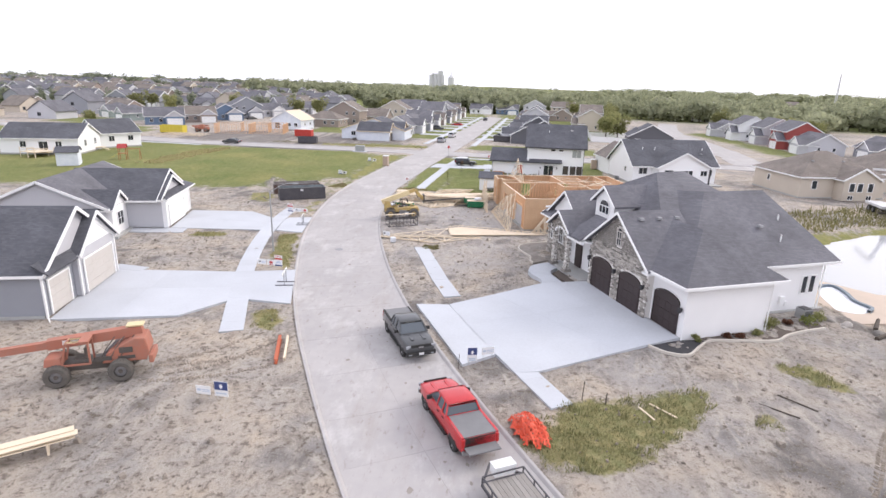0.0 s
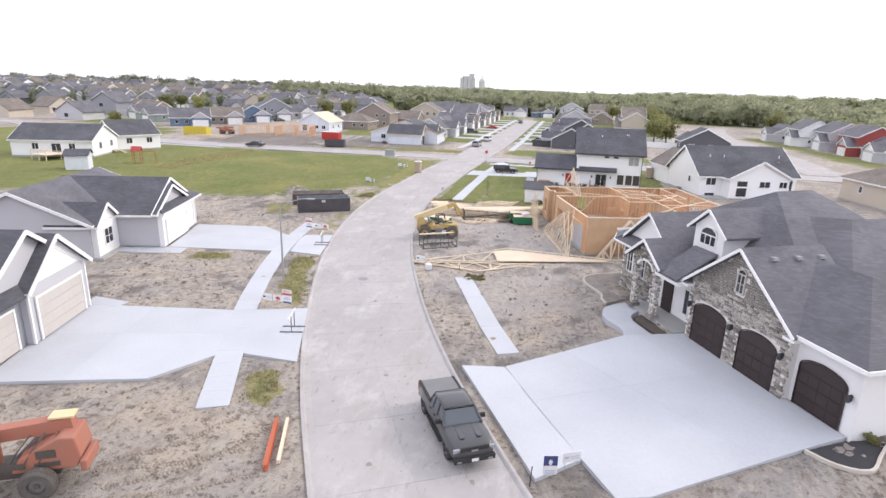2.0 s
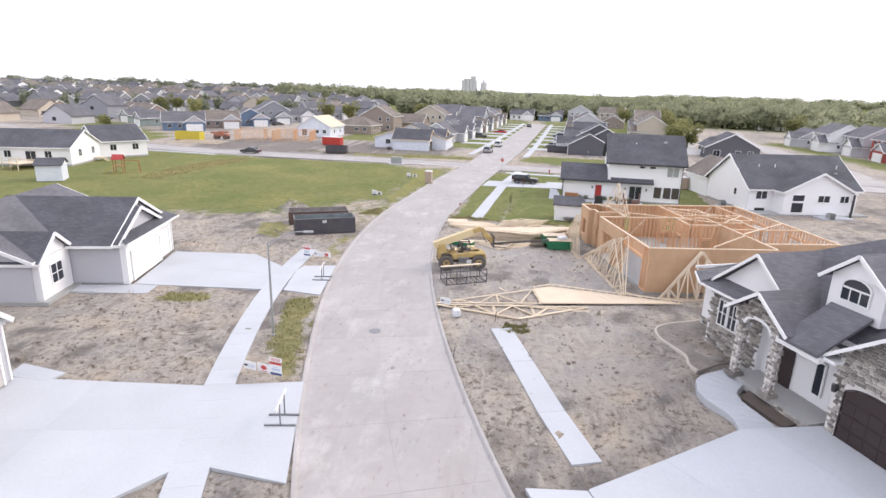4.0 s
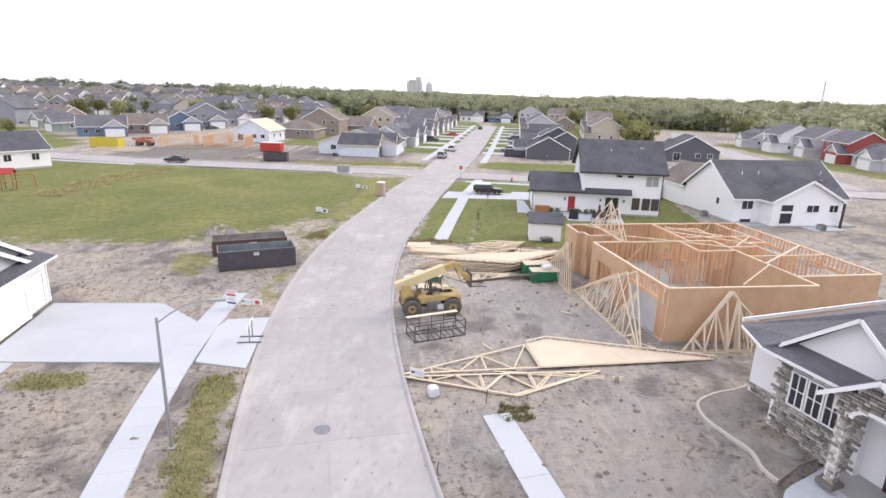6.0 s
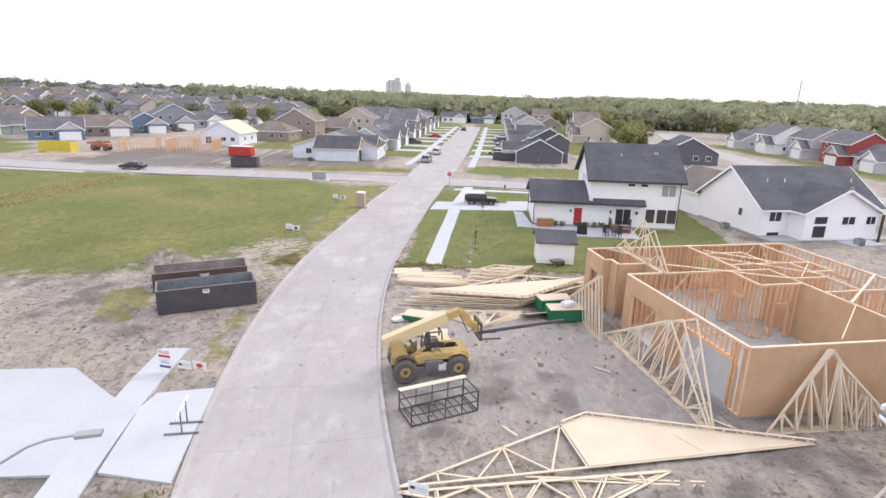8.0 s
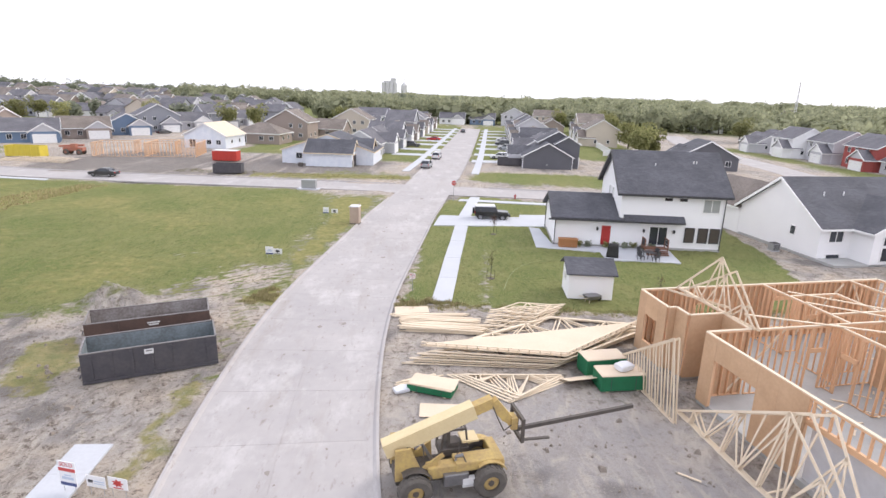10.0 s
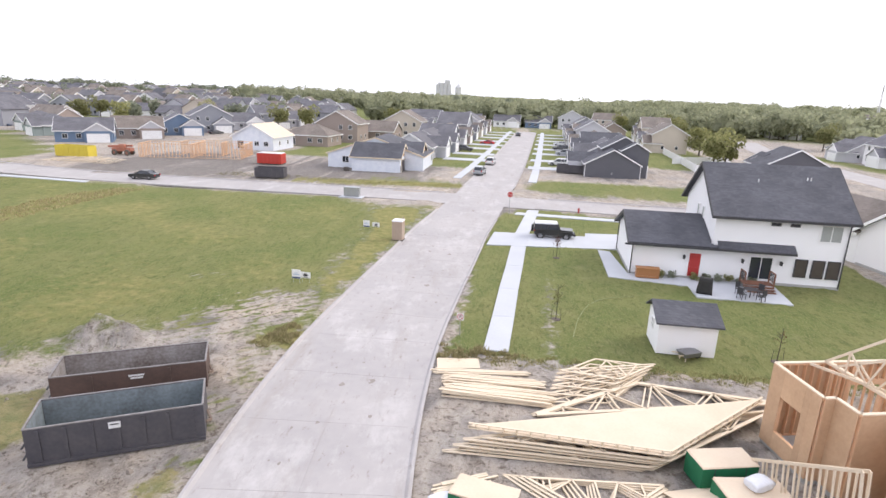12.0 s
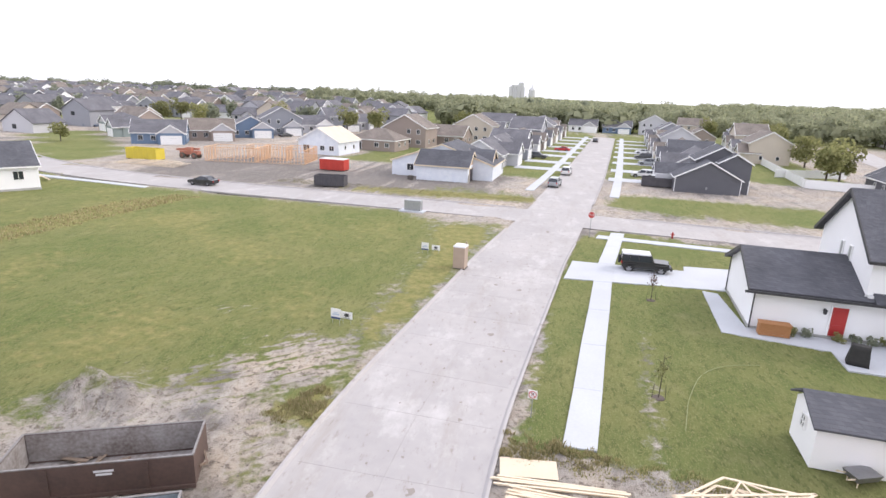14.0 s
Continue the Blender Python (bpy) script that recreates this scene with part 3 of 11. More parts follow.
def slabs(parent, line, half, y0, y1, bay=3):
    """Cast bays of the carriageway with recessed joints."""
    nn = normals(line)
    for i in range(0, len(line) - bay, bay):
        if not y0 <= line[i][1] <= y1:
            continue
        for lo, hi in ((-half + 0.01, -0.007), (0.007, half - 0.01)):
            bm = bmesh.new()
            row = []
            for j in range(i, i + bay + 1):
                p, n = Vector(line[j]), Vector(nn[j])
                d = (Vector(line[min(j + 1, len(line) - 1)]) - Vector(line[max(j - 1, 0)])).normalized() * (0.007 if j == i else -0.007 if j == i + bay else 0)
                row.append([bm.verts.new((p.x + n.x * s + d.x, p.y + n.y * s + d.y, z)) for s, z in ((lo, -0.03), (lo, 0.0), (hi, 0.0), (hi, -0.03))])
            for a, c in zip(row, row[1:]):
                for k in range(3):
                    bm.faces.new((a[k], a[k + 1], c[k + 1], c[k]))
            bm.faces.new(row[0])
            bm.faces.new(row[-1][::-1])
            part("slab", bm, "road_concrete", parent)


def road_material():
    """Pale concrete with broad damp and dusty fields, tracked mud along the lanes and fine specks."""
    m = surface("road_concrete", (0.415, 0.393, 0.384), (0.338, 0.323, 0.322), 0.9, scale=0.16, fine=1.4, bump=0.03, contrast=0.42, random_=0.035)
    n, l = m.node_tree.nodes, m.node_tree.links
    b = n["Principled BSDF"]
    out = b.inputs["Base Color"].links[0].from_socket
    tc = n.new("ShaderNodeTexCoord")
    for sc, st, lo, hi, k, c in ((0.5, 0.18, 0.52, 0.68, 0.6, (0.32, 0.29, 0.265)), (2.6, 0.35, 0.57, 0.68, 0.75, (0.24, 0.21, 0.185)), (0.35, 0.5, 0.52, 0.7, 0.6, (0.56, 0.545, 0.54)), (9.0, 1.0, 0.64, 0.76, 0.6, (0.25, 0.225, 0.20))):
        mp, ns, mr, mx = n.new("ShaderNodeMapping"), n.new("ShaderNodeTexNoise"), n.new("ShaderNodeMapRange"), n.new("ShaderNodeMix")
        mp.inputs["Rotation"].default_value, mp.inputs["Scale"].default_value = (0, 0, radians(-10)), (1, st, 1)
        ns.inputs["Scale"].default_value, ns.inputs["Detail"].default_value, ns.inputs["Roughness"].default_value = sc, 8, 0.75
        mr.inputs["From Min"].default_value, mr.inputs["From Max"].default_value, mr.inputs["To Max"].default_value = lo, hi, k
        mx.data_type = "RGBA"
        mx.inputs["B"].default_value = (*c, 1)
        l.new(tc.outputs["Object"], mp.inputs["Vector"])
        l.new(mp.outputs["Vector"], ns.inputs["Vector"])
        l.new(ns.outputs["Fac"], mr.inputs["Value"])
        l.new(mr.outputs["Result"], mx.inputs["Factor"])
        l.new(out, mx.inputs["A"])
        out = mx.outputs["Result"]
    l.new(out, b.inputs["Base Color"])
    return m


MAT["road_concrete"] = road_material()
street = road("road_street", STREET, HALF, "pale concrete street dusted with dried mud, curving between lots")
street.data.materials[0] = MAT["road_concrete"]
slabs(street, STREET, HALF - 0.38, 10, 134)
crossroad = road("road_crossing", CROSS, HALF, "pale concrete side road crossing the street", base=-0.015)
crossroad.data.materials[0] = MAT["road_concrete"]
lane = road("road_lane", LANE, HALF, "pale concrete lane between far houses", base=-0.02)
lane.data.materials[0] = MAT["road_concrete"]


def kerb(name, line, side, label):
    """A rolled kerb with its gutter; side +1: right of the line."""
    bm = bmesh.new()
    prof = [(HALF - 0.42, 0.002), (HALF - 0.12, 0.012), (HALF - 0.02, 0.10), (HALF + 0.03, 0.13), (HALF + 0.16, 0.13), (HALF + 0.17, -0.1)]
    ribbon(bm, line, [(d * side, z) for d, z in prof])
    ob = part(name, bm, "road_concrete")
    tagged(ob, label, "kerb", kind="structure")


def stretch(line, y0, y1):
    return [p for p in line if y0 <= p[1] <= y1]


for s in (-1, 1):
    kerb("kerb", stretch(STREET, -40, 130.2 if s < 0 else 126.5), s, "low rolled concrete kerb along the street")
    kerb("kerb", stretch(STREET, 149.5, 320), s, "low rolled concrete kerb along the street")
    kerb("kerb", [p for p in CROSS if p[0] < (-9 if s > 0 else -6)], s, "low rolled concrete kerb along the side road")
    kerb("kerb", [p for p in CROSS if p[0] > (6.5 if s > 0 else 9)], s, "low rolled concrete kerb along the side road")


def halves(poly, a, c):
    """The two parts of a convex outline on either side of the line a-c."""
    out = ([], [])
    n = (a[1] - c[1], c[0] - a[0])
    f = lambda p: (p[0] - a[0]) * n[0] + (p[1] - a[1]) * n[1]
    for p, q in zip(poly, poly[1:] + poly[:1]):
        u, v = f(p), f(q)
        (out[0] if u >= 0 else out[1]).append(p)
        if u * v < 0:
            k = u / (u - v)
            x = (p[0] + (q[0] - p[0]) * k, p[1] + (q[1] - p[1]) * k)
            out[0].append(x)
            out[1].append(x)
    return [o for o in out if len(o) > 2]


def paving(name, poly, label, joints=(), top=0.155, material="new_concrete", slope=None):
    """A cast slab in panels, cut along the joint lines; slope(x, y) lifts it."""
    root, panels = new(name), [list(poly)]
    for a, c in joints:
        panels = [h for p in panels for h in halves(p, a, c)]
    for p in panels:
        if sum(u[0] * v[1] - v[0] * u[1] for u, v in zip(p, p[1:] + p[:1])) < 0:
            p = p[::-1]
        cx, cy = sum(q[0] for q in p) / len(p), sum(q[1] for q in p) / len(p)
        q = []
        for x, y in p:
            k = 1 - 0.005 / max(math.hypot(x - cx, y - cy), 0.3)
            q.append((cx + (x - cx) * k, cy + (y - cy) * k))
        bm = bmesh.new()
        prism(bm, q, -0.05, top)
        if slope:
            for v in bm.verts:
                v.co.z += slope(v.co.x, v.co.y)
        part("panel", bm, material, root)
    return tagged(root, label, "pavement", kind="structure")


def strip(name, left, right, label, top=0.155, material="new_concrete"):
    """A footpath of panels between two edge lines with as many points each."""
    root = new(name)
    for a, c, d, b in zip(left, left[1:], right[1:], right):
        mid = [(a[i] + b[i] + c[i] + d[i]) / 4 for i in (0, 1)]
        q = [tuple(p[i] + (mid[i] - p[i]) * 0.004 for i in (0, 1)) for p in (b, d, c, a)]
        bm = bmesh.new()
        prism(bm, q, -0.05, top)
        part("panel", bm, material, root)
    return tagged(root, label, "pavement", kind="structure")


# the west footpath, the two west drives
wl_ = smooth_line([(-8.3, 29.7), (-10.3, 35.8), (-12.3, 42.2), (-13.9, 48.6), (-15.25, 55.5), (-16.05, 62.5), (-16.3, 68.6)], 1.6)
strip("pavement_west", wl_, offset_line(wl_, 1.62), "clean new concrete footpath curving through bare earth")
paving("driveway_1", [(-20.9, 30.35), (-12.4, 32.1), (-10.05, 35.4), (-11.1, 38.8), (-12.25, 42.15), (-23.4, 41.35)], "clean white concrete driveway before the grey garage", [((-16.6, 30), (-18.2, 43)), ((-9, 38.6), (-24, 36.2))], top=0.15)
paving("driveway_apron", [(-9.2, 35.9), (-5.05, 35.3), (-7.15, 43.4), (-11.5, 42.3)], "new concrete drive apron at the kerb", [], top=0.151)
paving("garage_step", [(-23.3, 41.5), (-20.7, 41.25), (-20.4, 42.3), (-23.5, 42.9)], "small concrete pad beside the garage")
paving("driveway_2", [(-25.8, 56.3), (-15.1, 56.95), (-15.85, 62.7), (-17.1, 63.7), (-19.9, 66.0), (-27.7, 65.4)], "clean white concrete driveway before the second garage", [((-20.6, 55), (-22.4, 67.5)), ((-15, 60.6), (-28, 61.2))], top=0.148)
paving("driveway_apron", [(-13.7, 57.1), (-10.5, 56.5), (-11.45, 64.0), (-14.2, 63.4), (-14.4, 62.0)], "new concrete drive apron at the kerb", top=0.151)
paving("garage_step", [(-29.6, 53.6), (-23.55, 54.5), (-23.85, 56.28), (-25.9, 56.2), (-29.8, 55.3)], "concrete strip along the side of the second garage", [((-26.6, 53), (-26.9, 57))], top=0.145)
# the east drive, its footpath, the short path further on
paving("driveway_3", [(7.38, 36.7), (8.53, 33.6), (9.63, 31.0), (10.88, 28.2), (11.85, 26.05), (13.3, 26.25), (23.45, 31.2), (19.3, 42.3), (15.2, 41.6)], "broad pale blue-grey concrete driveway before the stone house", [((10.5, 39.6), (18.7, 29.2)), ((16.2, 42), (21.3, 30.2)), ((9.2, 33.2), (21.8, 38.0))], slope=rise)
paving("driveway_apron", [(4.75, 36.4), (8.6, 26.75), (10.75, 28.4), (7.3, 36.6)], "new concrete drive apron at the kerb")
er_ = [(7.35, 36.65), (8.5, 33.6), (9.6, 31.0), (10.85, 28.2), (12.2, 25.2), (13.55, 22.25)]
strip("pavement_east", offset_line(er_, -1.42), er_, "new concrete footpath crossing the drive")
es_ = [(2.95, 52.3), (4.2, 47.6), (5.6, 42.2), (6.85, 38.2)]
strip("pavement_east", offset_line(es_, -1.45), es_, "short new concrete footpath ending in dirt")
# the lawn's path, drive and patio
sr_ = [(-0.55, 86.9), (0.15, 92.5), (0.85, 98.5), (1.7, 105), (2.55, 112.0), (3.4, 118.0), (4.7, 125), (5.9, 131.6)]
strip("pavement_lawn", sr_, [(x + 1.55, y - 0.05) for x, y in sr_], "white concrete footpath through the mown lawn")
paving("driveway_4", [(0.0, 112.1), (14.1, 112.6), (15.9, 119.4), (11.5, 119.2), (11.2, 117.6), (0.95, 117.9)], "white concrete driveway beside the jeep", [((4.2, 111), (5.0, 120)), ((9.2, 111), (9.8, 120))], top=0.15)
paving("pavement_corner", [(3.9, 128.3), (30, 124.6), (30.2, 126), (4.3, 129.8)], "white concrete footpath along the side road", top=0.15)
paving("patio", [(10.6, 103.0), (12.35, 102.6), (16.9, 101.5), (16.7, 98.8), (23.8, 98.0), (24.6, 102.9), (12.6, 104.4), (12.6, 111.6), (11.5, 112)], "concrete garden path and patio round the white house", top=0.15)
paving("pavement_field", [(-86, 143.4), (-62, 139.6), (-61.8, 138.3), (-86, 142)], "white concrete footpath along the field", top=0.15)

# ---------------------------------------------------------------- building parts
def walls(parent, x0, x1, y0, y1, z0, z1, material, th=0.18, name="wall", label=""):
    bm = bmesh.new()
    ring = [[bm.verts.new((x, y, z)) for x, y in ((x0 + o, y0 + o), (x1 - o, y0 + o), (x1 - o, y1 - o), (x0 + o, y1 - o))] for o, z in ((0, z0), (0, z1), (th, z1), (th, z0))]
    for k in range(4):
        for i in range(4):
            a, b = ring[k], ring[(k + 1) % 4]
            bm.faces.new((a[i], a[(i + 1) % 4], b[(i + 1) % 4], b[i]))
    return part(name, bm, material, parent, label)


def gable(parent, x0, x1, y0, y1, ze, pitch, ax, roof, wall, over=0.45, rake=0.3, th=0.16, trim="trim", ends=(True, True), gable_wall=None, roof_parent=None):
    """A gable roof over a rectangle, ridge along ax, with its gable walls, rake boards and fascias. Returns the ridge height."""
    T = math.tan(radians(pitch))
    if ax == "x":
        half, mid, a, b = (y1 - y0) / 2, (y0 + y1) / 2, x0, x1
        P = lambda u, s, z: (u, mid + s, z)
    else:
        half, mid, a, b = (x1 - x0) / 2, (x0 + x1) / 2, y0, y1
        P = lambda u, s, z: (mid + s, u, z)
    zr = ze + half * T
    a2, b2 = (a - rake if ends[0] else a), (b + rake if ends[1] else b)
    zo = ze - over * T
    roof_ob = None
    for s in (-1, 1):
        bm = bmesh.new()
        solid(bm, [P(a2, 0, zr), P(b2, 0, zr), P(b2, s * (half + over), zo), P(a2, s * (half + over), zo)], (0, 0, th))
        roof_ob = part("roof", bm, roof, parent)
        bm = bmesh.new()
        beam(bm, P(a2, s * (half + over + 0.02), zo + 0.02), P(b2, s * (half + over + 0.02), zo + 0.02), 0.06, 0.2)
        part("gutter", bm, trim, parent)
    for u, on, o in ((a, ends[0], -1), (b, ends[1], 1)):
        if not on:
            continue
        bm = bmesh.new()
        off = Vector(P(-o * 0.16, 0, 0)) - Vector(P(0, 0, 0))
        solid(bm, [P(u, -half, ze), P(u, half, ze), P(u, 0, zr - 0.01)], off)
        part("gable_wall", bm, gable_wall or wall, parent)
        bm = bmesh.new()
        for s in (-1, 1):
            e = u + o * (rake + 0.03)
            beam(bm, P(e, 0, zr + 0.02), P(e, s * (half + over), zo + 0.02), 0.07, 0.26)
        part("rake_board", bm, trim, parent)
    return zr


def hip(parent, x0, x1, y0, y1, ze, pitch, roof, over=0.45, th=0.16, trim="trim"):
    """A hip roof over a rectangle; returns the ridge's ends."""
    T = math.tan(radians(pitch))
    X0, X1, Y0, Y1, z = x0 - over, x1 + over, y0 - over, y1 + over, ze - over * T
    w, d = X1 - X0, Y1 - Y0
    h = min(w, d) / 2
    if w >= d:
        A, B = (X0 + h, (Y0 + Y1) / 2, z + h * T), (X1 - h, (Y0 + Y1) / 2, z + h * T)
    else:
        A, B = ((X0 + X1) / 2, Y0 + h, z + h * T), ((X0 + X1) / 2, Y1 - h, z + h * T)
    bm = bmesh.new()
    lo = [bm.verts.new((x, y, z)) for x, y in ((X0, Y0), (X1, Y0), (X1, Y1), (X0, Y1))]
    up = [bm.verts.new((v.co.x, v.co.y, z + th)) for v in lo]
    a, b = bm.verts.new((A[0], A[1], A[2] + th)), bm.verts.new((B[0] + 1e-4, B[1] + 1e-4, B[2] + th))
    bm.faces.new(lo[::-1])
    for i in range(4):
        bm.faces.new((lo[i], lo[(i + 1) % 4], up[(i + 1) % 4], up[i]))
    if w >= d:
        fs = ((up[0], up[1], b, a), (up[1], up[2], b), (up[2], up[3], a, b), (up[3], up[0], a))
    else:
        fs = ((up[0], up[1], a), (up[1], up[2], b, a), (up[2], up[3], b), (up[3], up[0], a, b))
    for f in fs:
        bm.faces.new(f)
    part("roof", bm, roof, parent)
    bm = bmesh.new()
    for p, q in zip(((X0, Y0), (X1, Y0), (X1, Y1), (X0, Y1)), ((X1, Y0), (X1, Y1), (X0, Y1), (X0, Y0))):
        beam(bm, (*p, z + 0.04), (*q, z + 0.04), 0.08, 0.2)
    part("gutter", bm, trim, parent)
    return A, B


def lattice(us, vs, d):
    """A flat frame of crossing bars d deep in the y-z plane: every second gap between the given lines stays open."""
    bm = bmesh.new()
    g = {}

    def V(i, j, k):
        if (i, j, k) not in g:
            g[i, j, k] = bm.verts.new((d / 2 if k else -d / 2, us[i], vs[j]))
        return g[i, j, k]

    full = lambda i, j: 0 <= i < len(us) - 1 and 0 <= j < len(vs) - 1 and (i % 2 == 0 or j % 2 == 0)
    for i in range(len(us) - 1):
        for j in range(len(vs) - 1):
            if not full(i, j):
                continue
            bm.faces.new((V(i, j, 1), V(i + 1, j, 1), V(i + 1, j + 1, 1), V(i, j + 1, 1)))
            bm.faces.new((V(i, j, 0), V(i, j + 1, 0), V(i + 1, j + 1, 0), V(i + 1, j, 0)))
            for a, b, p, q in ((i - 1, j, (i, j), (i, j + 1)), (i + 1, j, (i + 1, j + 1), (i + 1, j)), (i, j - 1, (i + 1, j), (i, j)), (i, j + 1, (i, j + 1), (i + 1, j + 1))):
                if not full(a, b):
                    bm.faces.new((V(*p, 0), V(*q, 0), V(*q, 1), V(*p, 1))[::-1])
    return bm


_win = {}


def window(parent, x, y, z, ang, w, h, cols=1, rows=1, frame_="trim", pane="glass", name="window", arch=0.0):
    """A window whose outward normal points ang degrees from the house's x; (x, y) on the wall's face, z its sill."""
    key = (w, h, cols, rows, frame_, pane)
    if key not in _win:
        f = 0.075
        xs, zs = [-w / 2, -w / 2 + f], [0, f]
        for i in range(1, cols):
            xs += [-w / 2 + w * i / cols - 0.025, -w / 2 + w * i / cols + 0.025]
        for i in range(1, rows):
            zs += [h * i / rows - 0.02, h * i / rows + 0.02]
        bm = lattice(xs + [w / 2 - f, w / 2], zs + [h - f, h], 0.1)
        fr = mesh_of("frame", bm, MAT[frame_])
        gl = mesh_of("pane", boxes((0, 0, h / 2, 0.03, w - 2 * f, h - 2 * f)), MAT[pane])
        _win[key] = (fr, gl)
    fr, gl = _win[key]
    c, s = math.cos(radians(ang)), math.sin(radians(ang))
    ob = piece(name, fr, parent, pose(x + 0.03 * c, y + 0.03 * s, z, 0, 0, ang))
    piece("pane", gl, ob)
    return ob


_gd = {}


def garage_door(parent, x, y, z, ang, w, h, material, trim="trim", sections=4, surround=0.14):
    key = (w, h, material, trim)
    if key not in _gd:
        bm = bmesh.new()
        k = max(2, round(w / 0.62))
        for i in range(sections):
            hh = h / sections
            box(bm, -0.02, 0, hh * (i + 0.5), 0.06, w, hh - 0.02)
            for j in range(k):
                box(bm, 0.004, -w / 2 + w * (j + 0.5) / k, hh * (i + 0.5), 0.02, w / k - 0.12, hh - 0.16)
        s = surround
        tb = boxes((0.03, -w / 2 - s / 2, h / 2, 0.1, s, h), (0.03, w / 2 + s / 2, h / 2, 0.1, s, h), (0.03, 0, h + s / 2, 0.1, w + 2 * s, s))
        _gd[key] = (mesh_of("garage_door", bm, MAT[material]), mesh_of("surround", tb, MAT[trim]))
    a, b = _gd[key]
    ob = piece("garage_door", a, parent, pose(x, y, z, 0, 0, ang))
    piece("surround", b, ob)
    return ob


def corner_boards(parent, pts, z0, z1, material="trim", w=0.14):
    for x, y in pts:
        part("corner_board", boxes((x, y, (z0 + z1) / 2, w, w, z1 - z0)), material, parent)


def downspout(parent, x, y, z0, z1, material="trim"):
    bm = bmesh.new()
    box(bm, x, y, (z0 + z1) / 2, 0.08, 0.08, z1 - z0)
    part("downspout", bm, material, parent)


MAT["vent_grey"] = surface("vent_grey", (0.30, 0.30, 0.31), (0.24, 0.24, 0.25), 0.5, 0.3, scale=3, fine=20, bump=0.02)


def roof_vent(parent, x, y, z, pipe=False):
    if pipe:
        bm = bmesh.new()
        tube(bm, [(x, y, z - 0.2), (x, y, z + 0.45)], 0.05)
        part("vent_pipe", bm, "trim", parent)
    else:
        bm = bmesh.new()
        box(bm, x, y, z + 0.06, 0.42, 0.42, 0.16, 0, 0.25)
        part("roof_vent", bm, "vent_grey", parent)


# ---------------------------------------------------------------- the first grey house with two garage doors
def grey_house():
    h = thing("house", -21.15, 30.55, 0.05, 10.2, "new grey house with charcoal shingles and two beige garage doors", "house")
    ze, D = 3.6, 15.0
    part("foundation", boxes((-D / 2 - 0.1, 5.2, 0.12, D, 10.6, 0.3)), "foundation", h)
    walls(h, -D, 0, 0, 10.5, 0.15, ze, "grey_siding")
    zr = gable(h, -D, 0, 0, 10.5, ze, 33, "x", "roof_charcoal", "grey_siding", gable_wall="light_siding", rake=0.45)
    # the lower gable over the wide door
    walls(h, -0.5, 0.45, 4.3, 10.6, 0.15, 3.75, "light_siding")
    gable(h, -4.2, 0.45, 4.3, 10.6, 3.75, 38, "x", "roof_charcoal", "white_batten", rake=0.4, ends=(False, True), over=0.4)
    garage_door(h, 0.52, 7.45, 0.18, 0, 4.9, 2.7, "beige_paint")
    garage_door(h, 0.06, 2.05, 0.18, 0, 2.75, 2.5, "beige_paint")
    corner_boards(h, [(0.02, 0.02), (0.47, 10.58), (0.47, 4.32)], 0.15, 3.5)
    downspout(h, 0.1, -0.12, 0.1, 3.3)
    bm = bmesh.new()
    tube(bm, [(0.1, -0.12, 0.25), (0.5, -0.7, 0.08)], 0.05, 6)
    part("downspout_foot", bm, "trim", h)
    # pent roof strip between the gables
    bm = bmesh.new()
    solid(bm, [(0.75, -0.4, 3.35), (0.75, 4.3, 3.35), (-0.25, 4.3, 4.05), (-0.25, -0.4, 4.05)], (0, 0, 0.12))
    part("pent_roof", bm, "roof_charcoal", h)
    return h


